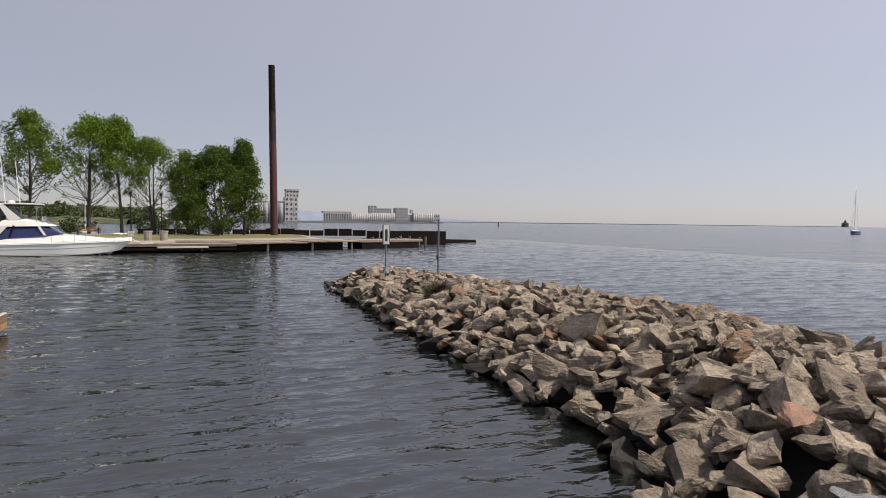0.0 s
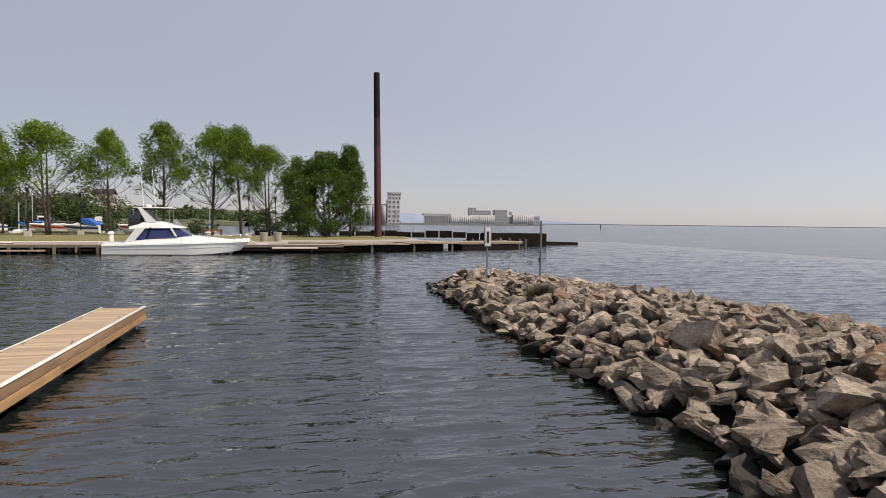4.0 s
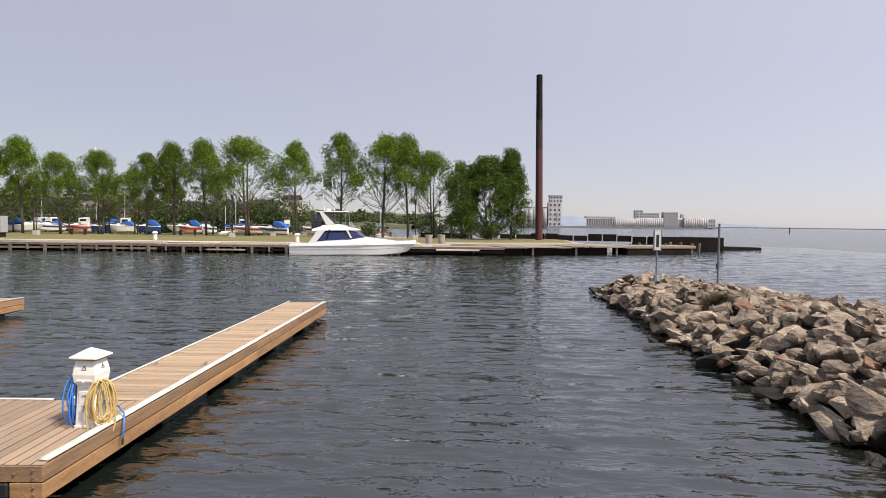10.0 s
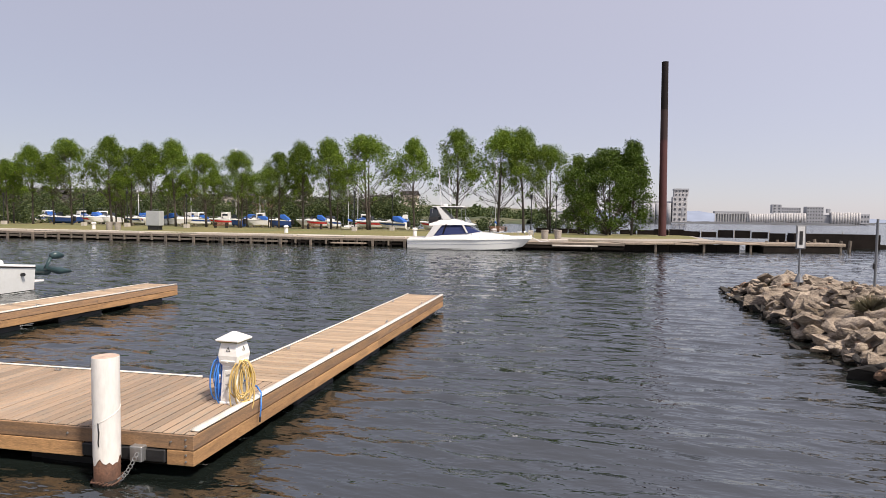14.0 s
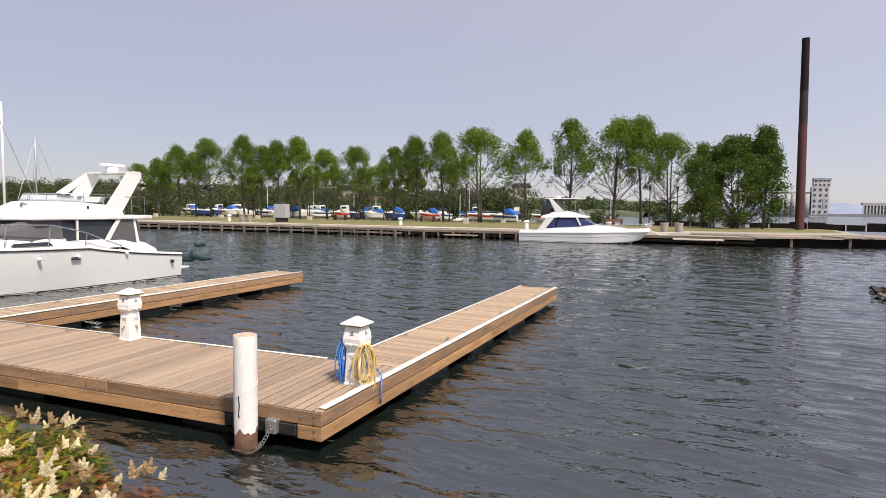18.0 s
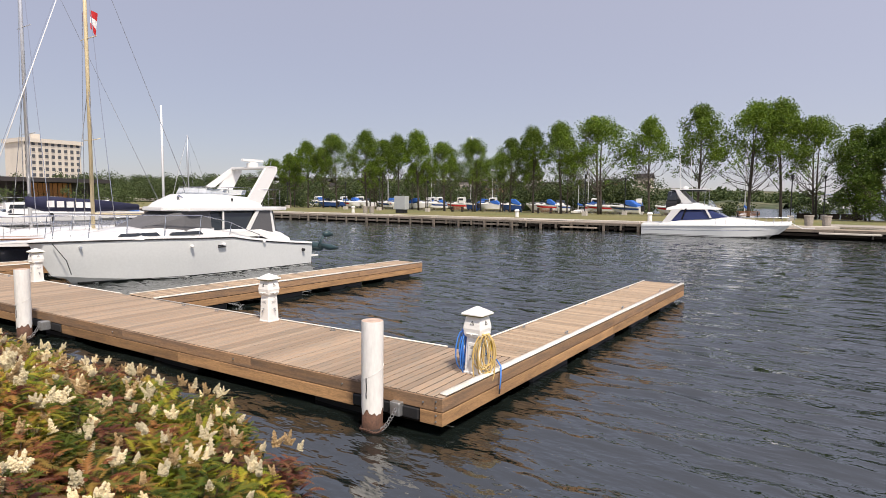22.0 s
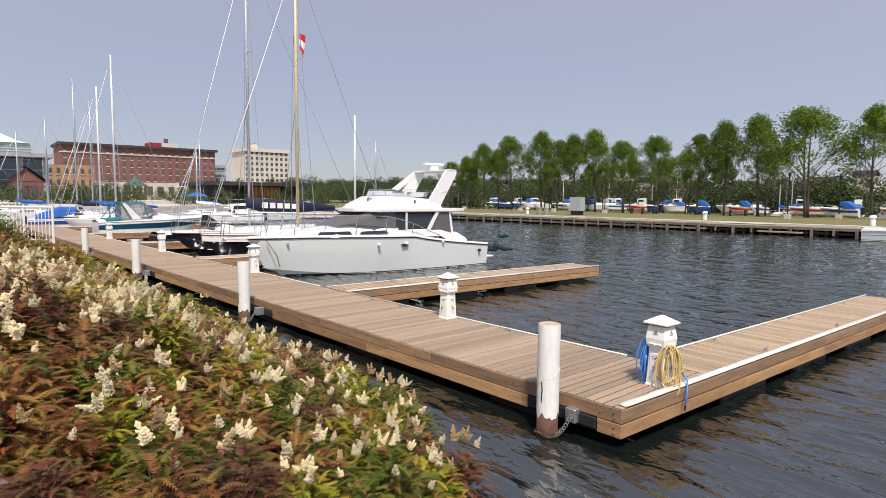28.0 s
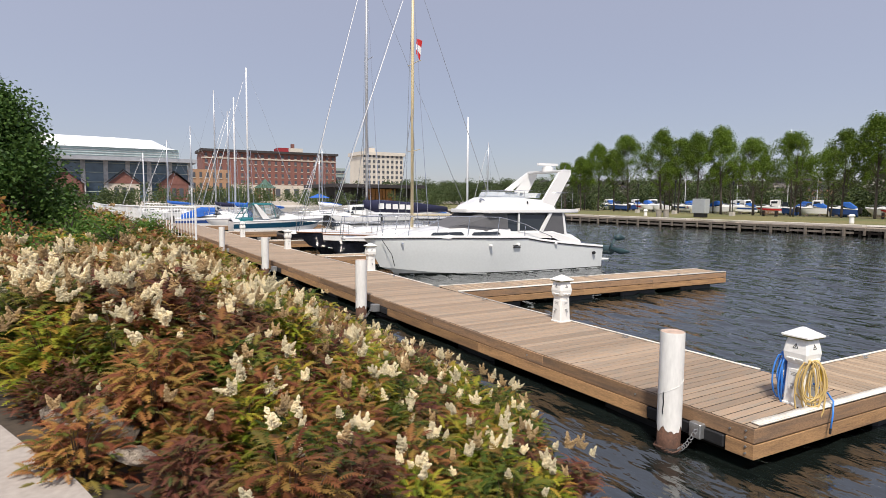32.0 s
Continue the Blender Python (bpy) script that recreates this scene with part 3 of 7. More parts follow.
# ---------------------------------------------------------------- power pedestals
PED = material("white_pedestal_plastic", (0.80, 0.79, 0.74), 0.4, vary=0.08, scale=4, fine=30, bump=0.04, second=(0.68, 0.65, 0.58))
MOSS = material("mossy_edge", (0.22, 0.20, 0.06), 0.9, vary=0.4, scale=8, fine=40, bump=0.3)
BLUE_HOSE = material("blue_hose", (0.04, 0.20, 0.62), 0.4, vary=0.1, scale=6, fine=30, bump=0.0)
YELLOW_CORD = material("yellow_cord", (0.58, 0.42, 0.16), 0.45, vary=0.15, scale=6, fine=30, bump=0.0)
YELLOW = material("yellow_plug", (0.75, 0.55, 0.02), 0.4, vary=0.1, scale=6, fine=30, bump=0.0)
LENS = material("amber_lens", (0.35, 0.33, 0.22), 0.3, vary=0.1, scale=6, fine=30, bump=0.0)
INK = material("black_print", (0.02, 0.02, 0.02), 0.5, vary=0.0, bump=0.0)


def make_pedestal(x, y, label, turn=0.0):
    p = thing("power_pedestal", label, "pedestal", "power pedestals", at=(x, y, ZD))
    p.rotation_euler = (0, 0, radians(turn))

    def ring(h, w, d=None):
        d = d or w
        c = 0.02
        return [(-w + c, -d, h), (w - c, -d, h), (w, -d + c, h), (w, d - c, h), (w - c, d, h), (-w + c, d, h), (-w, d - c, h), (-w, -d + c, h)]
    bm = bmesh.new()
    loft(bm, [ring(0, 0.152), ring(0.02, 0.152), ring(0.03, 0.142), ring(0.52, 0.122), ring(0.56, 0.118)], closed=True)
    part("column", tidy(bm), PED, p)
    bm = bmesh.new()
    loft(bm, [ring(0.53, 0.118), ring(0.58, 0.150), ring(0.68, 0.162), ring(0.76, 0.150), ring(0.84, 0.132), ring(0.885, 0.132)], closed=True)
    part("socket_head", tidy(bm), PED, p)
    bm = bmesh.new()
    loft(bm, [ring(0.868, 0.172), ring(0.89, 0.178)], closed=True)
    part("eave", tidy(bm), MOSS, p, "mossy eaves")
    bm = bmesh.new()
    loft(bm, [ring(0.888, 0.186), ring(0.905, 0.186), ring(0.99, 0.042), ring(1.0, 0.022)], closed=True)
    part("roof", tidy(bm), PED, p, "white pyramid roof")
    for rz in (0, 90):
        m = pose(0, 0, 0, 0, 0, rz)
        bm = bmesh.new()
        box(bm, -0.085, 0.085, -0.137, -0.126, 0.10, 0.47)
        bevelled(bm, 0.004)
        part("door_panel", bm, PED, p).matrix_basis = m
        bm = bmesh.new()
        box(bm, -0.10, 0.10, -0.172, -0.145, 0.60, 0.615)
        box(bm, -0.012, 0.012, -0.18, -0.15, 0.585, 0.605)
        part("flap_edge", bevelled(bm, 0.004), PED, p).matrix_basis = m
        bm = bmesh.new()
        tube(bm, [(0.0, -0.135, 0.27), (0, -0.175, 0.27), (0, -0.185, 0.255), (0, -0.185, 0.22)], 0.012, 7)
        tube(bm, [(-0.03, -0.172, 0.285), (0.03, -0.172, 0.285)], 0.006, 6)
        part("water_tap", bm, GALV, p, "small grey metal tap").matrix_basis = m
        bm = bmesh.new()
        for a, b in (((-0.03, 0.745), (0.03, 0.745)), ((0.03, 0.745), (0, 0.80)), ((0, 0.80), (-0.03, 0.745))):
            tube(bm, [(a[0], -0.152 + (a[1] - 0.76) * 0.22, a[1]), (b[0], -0.152 + (b[1] - 0.76) * 0.22, b[1])], 0.004, 4)
        box(bm, -0.003, 0.003, -0.153, -0.148, 0.755, 0.778)
        part("warning_sign", bm, INK, p, "black triangle warning mark").matrix_basis = m
        bm = bmesh.new()
        for k, wd in enumerate((0.055, 0.045, 0.05)):
            box(bm, -wd, wd, -0.139, -0.1375, 0.42 - 0.018 * k, 0.424 - 0.018 * k)
        part("notice", bm, INK, p, "small grey printed notice").matrix_basis = m
    for s in (-1, 1):
        bm = bmesh.new()
        tube(bm, [(s * 0.13, 0, 0.60), (s * 0.21, 0, 0.60), (s * 0.22, 0, 0.63)], 0.012, 7)
        part("hook", bm, PED, p)
    return p


def coil(name, centre, axis, r, length, turns, thick, mat, label, seed, category):
    """A hank of hose hung over a hook: flattened loops of uneven drop."""
    q = random.Random(seed)
    t = thing(name, label, category)
    bm = bmesh.new()
    pts = []
    ax = Vector(axis).normalized()
    for k in range(turns):
        drop = length * q.uniform(0.66, 1.12)
        wide = r * q.uniform(0.5, 1.3)
        off = q.uniform(-0.05, 0.05)
        skew = q.uniform(-0.06, 0.06)
        for j in range(14):
            a = 2 * math.pi * j / 14
            zz = -drop / 2 + drop / 2 * math.cos(a)
            ww = wide * math.sin(a) * (0.65 + 0.35 * (-zz / drop))
            side = Vector((0, 0, 1)).cross(ax)
            pts.append(Vector(centre) + side * (ww + skew) + ax * (off + 0.012 * math.sin(a * 2 + k)) + Vector((0, 0, zz)))
    tube(bm, pts, thick, 6)
    part("hank", bm, mat, t, "", True)
    return t


P1 = (-0.275, 1.30)
make_pedestal(*P1, "white power pedestal with blue and yellow coils hanging on it")
for x, y in ((-5.745, 1.88), (-15.8, 1.42), (-26.0, 0.9), (-36.2, 0.4)):
    make_pedestal(x, y, "white plastic dock power pedestal with a pyramid roof", ASKEW)
blue = coil("water_hose", (P1[0] - 0.205, P1[1] - 0.03, ZD + 0.62), (1, 0.1, 0), 0.17, 0.60, 10, 0.010, BLUE_HOSE, "bright blue water hose coiled on the pedestal", 5, "hose")
bm = tubed([(P1[0] + 0.15, P1[1] + 0.02, ZD + 0.30), (P1[0] + 0.20, P1[1] + 0.25, ZD + 0.16), (-0.12, P1[1] + 0.34, ZD + 0.13), (0.02, P1[1] + 0.22, ZD + 0.08), (0.075, P1[1] + 0.12, ZD - 0.06), (0.08, P1[1] + 0.08, ZD - 0.24)], 0.0115, 7)
part("hose_end", bm, BLUE_HOSE, blue, "", True)
part("nozzle", tubed([(0.08, P1[1] + 0.08, ZD - 0.22), (0.08, P1[1] + 0.075, ZD - 0.29)], 0.014, 8), BLACK, blue, "dark hose fitting")
cord = coil("shore_power_cord", (P1[0] + 0.20, P1[1] - 0.10, ZD + 0.62), (0.75, -0.65, 0), 0.15, 0.72, 10, 0.0105, YELLOW_CORD, "yellow shore-power cord coiled on the pedestal", 8, "cord")
bm = tubed([(P1[0] + 0.235, P1[1] + 0.03, ZD + 0.52), (P1[0] + 0.235, P1[1] + 0.03, ZD + 0.46), (P1[0] + 0.235, P1[1] + 0.03, ZD + 0.40), (P1[0] + 0.235, P1[1] + 0.03, ZD + 0.36)], [0.02, 0.034, 0.036, 0.03], 10)
part("plug", bm, YELLOW, cord, "bright yellow plug")
# ---------------------------------------------------------------- rubble breakwater
def rock_meshes(n, mats, seed):
    out = []
    r = random.Random(seed)
    for i in range(n):
        bm = bmesh.new()
        sx, sy, sz = r.uniform(0.75, 1.25), r.uniform(0.6, 1.0), r.uniform(0.38, 0.72)
        if r.random() < 0.35:
            sz *= 0.6                                                             # flat slabs among the blocks
        for _ in range(15):
            v = Vector((r.gauss(0, 1), r.gauss(0, 1), r.gauss(0, 1))).normalized()
            m = max(abs(c) for c in v)
            v = v.lerp(v / m, 0.55) * r.uniform(0.78, 1.14)                       # blocky, as quarried stone
            bm.verts.new((v.x * sx * 0.5, v.y * sy * 0.5, v.z * sz * 0.5))
        bmesh.ops.convex_hull(bm, input=list(bm.verts))
        bmesh.ops.delete(bm, geom=[v for v in bm.verts if not v.link_faces], context="VERTS")
        bmesh.ops.dissolve_limit(bm, angle_limit=radians(11), verts=list(bm.verts), edges=list(bm.edges))
        bmesh.ops.triangulate(bm, faces=list(bm.faces))
        bmesh.ops.subdivide_edges(bm, edges=list(bm.edges), cuts=2, use_grid_fill=True)
        bm.normal_update()
        lift = []
        for v in bm.verts:                                                        # broken faces: chips, hollows and ledges
            c = v.co + Vector((7.3 * i, 3.1 * i, 1.7 * i))
            ledge = math.floor((c.z * 1.2 + c.x * 0.5) * 7 + noise.noise(c * 3)) % 2
            lift.append(v.normal * (0.05 * noise.noise(c * 2.6) + 0.035 * noise.noise(c * 6.5) + 0.018 * ledge))
        for v, d in zip(bm.verts, lift):
            v.co += d
        out.append(mesh_of("stone", bm, mats[i % len(mats)]))
    return out


def left_edge(y):
    return 10.25 + 0.05 * max(0, y - 12) - 0.42 * max(0, 0.9 - y)


def rubble_top(x, y):
    """Height of the heap: a steep near face, a broad crest, a far slope; it narrows and drops to a rounded tip."""
    e = left_edge(y)
    crest = 1.25 if y < 8 else 1.25 - 0.030 * (y - 8) if y < 12 else 1.13 - 0.010 * (y - 12) ** 1.5
    half = 7.4 + 0.42 * max(0, 0.9 - y) if y < 8 else 7.4 - 0.27 * (y - 8)
    u = (x - e) / max(half, 0.6)
    if u < 0 or u > 1:
        return -0.6
    z = crest * min(1.0, (u / 0.30) ** 0.7) if u < 0.30 else (crest if u < 0.6 else crest * (1 - (u - 0.6) / 0.4))
    end = 22.6 - y
    return z * min(1, max(0, end / 2.4) ** 0.6) if end < 2.4 else z


STONES = rock_meshes(26, [STONE], 11)
REDS = rock_meshes(4, [STONE_RED], 12)
WETS = rock_meshes(6, [STONE_WET_SHADE], 13)
break_w = tagged(thing("breakwater", "heap of angular grey-brown quarried stones", "breakwater"), kind="structure")
# sheet below the stones, coloured dark to paint shade into the gaps
bm = bmesh.new()
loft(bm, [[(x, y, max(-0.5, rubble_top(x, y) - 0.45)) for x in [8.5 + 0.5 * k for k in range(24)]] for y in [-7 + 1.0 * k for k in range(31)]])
part("core", tidy(bm), STONE_WET_SHADE, break_w, "dark sheet painting the shade in gaps between stones")

r = random.Random(21)
spots = []
y = -6.5
while y < 22.8:
    e = left_edge(y)
    x = e + 0.05
    step = 0.40
    while x < e + (5.8 + 0.42 * max(0, 0.9 - y) if y < 8 else 5.8 - 0.18 * (y - 8)):
        px, py = x + r.uniform(-0.22, 0.22), y + r.uniform(-0.22, 0.22)
        spots.append((px, py, r.uniform(0.40, 0.74) * (1.0 if y < 6 else 0.88 if y < 12 else 0.76), 0))
        if r.random() < 0.16:
            spots.append((px + 0.2, py + 0.2, r.uniform(0.74, 1.0), 1))
        if r.random() < 0.5:
            spots.append((px + r.uniform(-0.3, 0.3), py + r.uniform(-0.3, 0.3), r.uniform(0.28, 0.5), 2))
        x += step
    y += step
spots.sort(key=lambda s: (s[1] > 2.2) + (s[0] > 15.5) * 2 + 0.001 * s[1])
joined = bmesh.new()
count = 0
keep = []
for px, py, s, layer in spots:
    z = rubble_top(px, py)
    if z < -0.3:
        z = -0.12
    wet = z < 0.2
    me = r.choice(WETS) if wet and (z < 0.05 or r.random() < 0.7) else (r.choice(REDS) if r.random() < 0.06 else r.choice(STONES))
    m = pose(px, py, z - 0.08 * s + (0.05 if layer == 1 else 0.12 if layer == 2 else 0), r.uniform(-38, 38), r.uniform(-38, 38), r.uniform(0, 360)) @ Matrix.Scale(s, 4)
    keep.append((me, m))
for me, m in keep[:300]:
    piece("stone", me, break_w, m)
verts, faces, mats = [], [], []
for me, m in keep[300:]:
    base = len(verts)
    verts += [tuple(m @ v.co) for v in me.vertices]
    faces += [[base + i for i in p.vertices] for p in me.polygons]
    mats += [0 if me in STONES else 1 if me in REDS else 2] * len(me.polygons)


def island_stone(src, name):
    """The same stone for joined heaps: the shift goes from island to island."""
    m = src.copy()
    m.name = name
    n, l = m.node_tree.nodes, m.node_tree.links
    geo = n.new("ShaderNodeNewGeometry")
    for link in list(l):
        if link.from_node.type == "OBJECT_INFO":
            l.new(geo.outputs["Random Per Island"], link.to_socket)
    return m


me = bpy.data.meshes.new("far_stones")
me.from_pydata(verts, [], faces)
for a in (island_stone(STONE, "heap_stone"), island_stone(STONE_RED, "heap_red_stone"), island_stone(STONE_WET_SHADE, "heap_wet_stone")):
    me.materials.append(a)
me.polygons.foreach_set("material_index", mats)
ob = new("far_stones", me)
ob.parent = break_w
tagged(ob, kind="stuff")

# the large single stones that stand out
GRANITE = material("pink_granite", (0.36, 0.20, 0.135), 0.88, vary=0.45, scale=4, fine=45, bump=0.6, second=(0.22, 0.15, 0.115))
SPECKLED = material("speckled_granite", (0.24, 0.24, 0.25), 0.85, vary=0.9, scale=40, fine=90, bump=0.3, second=(0.07, 0.07, 0.075))
big = rock_meshes(6, [STONE], 31)


def boulder(label, me, mat, x, y, z, s, rot):
    me = me.copy()
    me.materials.clear()
    me.materials.append(mat)
    ob = new("boulder", me)
    ob.matrix_world = pose(x, y, z, *rot) @ Matrix.Scale(s, 4)
    tagged(ob, label, "boulder", "large stones of the breakwater")


boulder("orange-pink granite boulder among grey stones", big[0], GRANITE, 10.55, -2.0, 1.22, 0.60, (10, 8, 30))
boulder("large pointed grey stone on the breakwater", big[1], STONE, 11.9, -1.6, 1.2, 0.8, (15, -30, 60))
boulder("large flat-topped grey-brown stone on the breakwater", big[2], STONE, 11.3, -0.2, 1.08, 0.8, (-8, 12, 10))
boulder("dark leaning slab of stone on the breakwater", big[3], STONE, 11.9, 3.4, 1.05, 1.1, (35, 20, 80))
boulder("broad grey-brown boulder on the breakwater", big[4], STONE, 12.2, -2.9, 1.12, 1.0, (5, -12, 140))
boulder("speckled grey granite boulder at the shore", big[5], SPECKLED, 9.75, -3.15, 0.9, 0.45, (8, 5, 20))

# weed tuft, signs on the breakwater
TUFT = material("dry_weed", (0.075, 0.065, 0.03), 0.9, vary=0.4, scale=6, fine=20, bump=0.0)
wd = thing("weed_tuft", "dry brown-green weed growing between the stones", "weed", at=(11.6, 10.6, 1.0))
tv, tf = [], []
tr_ = random.Random(3)
for k in range(1500):
    d = Vector((tr_.gauss(0, 1), tr_.gauss(0, 1), abs(tr_.gauss(0.5, 0.8)))).normalized() * tr_.uniform(0.2, 0.52)
    s_ = d.orthogonal().normalized() * 0.016
    i = len(tv)
    tv += [tuple(d * 0.3 - s_), tuple(d * 0.3 + s_), tuple(d)]
    tf.append((i, i + 1, i + 2))
tm = bpy.data.meshes.new("foliage")
tm.from_pydata(tv, [], tf)
tm.materials.append(TUFT)
new("foliage", tm).parent = wd
STEEL = material("dull_steel_post", (0.20, 0.21, 0.22), 0.5, 0.6, vary=0.2, scale=5, fine=30, bump=0.1)
SIGN_W = material("white_sign_face", (0.62, 0.63, 0.62), 0.5, vary=0.1, scale=5, fine=30, bump=0.0)
sg = thing("sign_post", "grey metal post with a narrow white channel sign", "sign", at=(11.65, 15.8, 0.9))
part("post", tubed([(0, 0, -0.2), (0, 0, 2.18)], 0.03), STEEL, sg)
part("board", bevelled(boxed(-0.15, 0.15, -0.05, -0.02, 1.40, 2.20), 0.01), STEEL, sg, "dark board back and rim")
part("face", boxed(-0.11, 0.11, -0.062, -0.052, 1.44, 2.16), SIGN_W, sg, "white sign face")
part("mark", boxed(-0.05, 0.05, -0.07, -0.063, 1.55, 2.0), INK, sg, "black bar on the sign")
part("foot", tubed([(0, 0, 0.3), (0, 0, 0.55)], [0.16, 0.05]), STEEL, sg, "sheet metal foot")
sp = thing("marker_post", "tall grey metal post on the breakwater", "post", at=(12.9, 13.5, 0.9))
part("post", tubed([(0, 0, -0.2), (0, 0, 2.42)], 0.034, 10), STEEL, sp)
part("cable_box", bevelled(boxed(-0.07, -0.03, -0.03, 0.03, 0.95, 1.12), 0.01), BLACK, sp, "small dark box")
# ---------------------------------------------------------------- boats
CHROME = material("stainless_steel", (0.62, 0.63, 0.64), 0.22, 1.0, vary=0.05, bump=0.0)
MESH_COVER = material("grey_windscreen_cover", (0.10, 0.10, 0.105), 0.8, vary=0.1, scale=3, fine=60, bump=0.1)
HULL_GREY = material("hull_gelcoat", (0.63, 0.65, 0.63), 0.22, vary=0.05, scale=0.8, fine=12, bump=0.0, second=(0.49, 0.52, 0.50), coat=0.3)
BOOT = material("dark_boot_stripe", (0.03, 0.035, 0.03), 0.5, vary=0.2, scale=3, fine=20, bump=0.1)
NAVY = material("navy_canvas", (0.012, 0.014, 0.045), 0.85, vary=0.15, scale=3, fine=30, bump=0.2)
BLUE_CANVAS = material("blue_canvas", (0.02, 0.11, 0.42), 0.85, vary=0.2, scale=2, fine=30, bump=0.3)
TEAL = material("teal_stripe", (0.01, 0.14, 0.16), 0.35, vary=0.1, bump=0.0)
NAVY_HULL = material("black_hull", (0.008, 0.009, 0.014), 0.15, vary=0.1, scale=1, fine=20, bump=0.0, coat=0.5)
VARNISH = material("varnished_spruce", (0.66, 0.55, 0.33), 0.4, vary=0.15, scale=3, fine=20, bump=0.05, stretch=(1, 1, 0.2))
TEAK = material("teak_trim", (0.22, 0.10, 0.045), 0.6, vary=0.2, scale=3, fine=30, bump=0.1)
ALU = material("mast_aluminium", (0.60, 0.61, 0.62), 0.35, 0.6, vary=0.06, scale=2, fine=20, bump=0.0)
ALU_W = material("white_mast_paint", (0.80, 0.80, 0.79), 0.35, vary=0.05, bump=0.0)
RED = material("red_cloth", (0.55, 0.02, 0.02), 0.8, vary=0.1, bump=0.0)
CLOTH_W = material("white_cloth", (0.78, 0.77, 0.75), 0.85, vary=0.1, bump=0.1)
CLEAR = glass("tinted_acrylic", (0.55, 0.6, 0.62), 0.08)
CLEAR.node_tree.nodes["Principled BSDF"].inputs["Transmission Weight"].default_value = 0.85
OUTBOARD = material("dark_teal_outboard", (0.03, 0.06, 0.065), 0.35, vary=0.1, bump=0.0)


def hull_rows(length, beam, sheer_bow, sheer_stern, rake, n=15, chine=0.18, full=0.42, keel=-0.35, transom=0.92, flare=0.72, fine=0.62):
    """Cross sections from bow (x = 0) aft: each from the keel up to the sheer on one side."""
    rows = []
    for k in range(n):
        u = (k / (n - 1)) ** 1.25
        x = u * length
        half = beam / 2 * (min(1.0, (u / full)) ** fine if u < full else 1 - (1 - transom) * ((u - full) / (1 - full)) ** 2)
        half = max(half, 0.015)
        z = sheer_bow + (sheer_stern - sheer_bow) * (u ** 0.9)
        low = keel + (0.25 - keel) * max(0, 1 - u / 0.10) ** 1.2
        cw = half * (flare + (0.94 - flare) * min(1, u / 0.7))
        xx = rake * max(0, 1 - u / 0.25)
        cz = chine + 0.35 * max(0, 1 - u / 0.45) ** 1.5
        rows.append([(x + xx * 1.0, 0, low), (x + xx * 0.85, cw * 0.86, cz - 0.06), (x + xx * 0.62, cw, cz + 0.04),
                     (x + xx * 0.30, half * 0.5 + cw * 0.5, (cz + z) / 2), (x, half, z - 0.06), (x, half, z)])
    return rows


def mirror(rows):
    """The whole round of each section, from one sheer over the keel to the other."""
    return [[(x, -y, z) for x, y, z in reversed(s)] + s[1:] for s in rows]


def hull_part(boat, rows, mat, name="hull", label=""):
    bm = bmesh.new()
    full = mirror(rows)
    lo = loft(bm, full)
    bm.faces.new(lo[-1])
    ob = part(name, tidy(bm), mat, boat, label, True)
    ob.data.polygons[-1].use_smooth = False
    ob.data.set_sharp_from_angle(angle=radians(26))
    return ob


def at_level(section, z):
    """The place on one side of a hull section at height z."""
    for p, q in zip(section, section[1:]):
        if p[2] <= z <= q[2]:
            return Vector(p).lerp(Vector(q), (z - p[2]) / max(1e-6, q[2] - p[2]))
    return Vector(section[0])


def boot_part(boat, rows, z0, z1, label):
    """A painted band round the hull between two heights."""
    bm = bmesh.new()
    band = [[at_level(s, z) + Vector((0, 0.012, 0)) for z in (z0, (z0 + z1) / 2, z1)] for s in rows if s[0][2] < z0]
    loft(bm, band)
    loft(bm, [[(p[0], -p[1], p[2]) for p in q] for q in band])
    return part("boot_stripe", tidy(bm), BOOT, boat, label)


def deck_part(boat, rows, drop, mat, crown=0.06, name="deck"):
    bm = bmesh.new()
    secs = []
    for s in rows:
        x, h, z = s[-1]
        secs.append([(x, h * t * 0.985, z - drop + crown * (1 - t * t)) for t in (-1, -0.6, 0, 0.6, 1)])
    loft(bm, secs)
    return part(name, tidy(bm), mat, boat, "", True)


def line_part(boat, rows, index, dz, r, mat, name, a=0, b=None, out=0.01):
    """A rub rail or stripe along a row of the hull's sections, on both sides."""
    for s in (1, -1):
        pts = [(q[index][0], s * (q[index][1] + out), q[index][2] + dz) for q in rows[a:b]]
        part(name, tubed(pts, r, 6), mat, boat)


def rail(boat, pts, height, every, mat=CHROME, r=0.014, mid=False, lean=0.0):
    """A guard rail over pts on deck: a top bar as one part, each post another."""
    top = [(x, y, z + h) for (x, y, z), h in zip(pts, height)]
    part("guard_rail", tubed(top, r, 6), mat, boat, "", True)
    if mid:
        part("guard_rail", tubed([(x, y, z + h * 0.5) for (x, y, z), h in zip(pts, height)], r * 0.6, 5), mat, boat, "", True)
    for k in range(0, len(pts), every):
        (x, y, z), h = pts[k], height[k]
        if h > 0.1:
            part("stanchion", tubed([(x - lean, y, z), (x, y, z + h)], r * 0.9, 6), mat, boat)


def slab(outline, y0, y1):
    """A panel: an outline in x and z given depth in y."""
    bm = bmesh.new()
    lo = [bm.verts.new((x, y0, z)) for x, z in outline]
    hi = [bm.verts.new((x, y1, z)) for x, z in outline]
    n = len(lo)
    for k in range(n):
        bm.faces.new((lo[k], lo[(k + 1) % n], hi[(k + 1) % n], hi[k]))
    bm.faces.new(hi)
    bm.faces.new(lo[::-1])
    return tidy(bm)


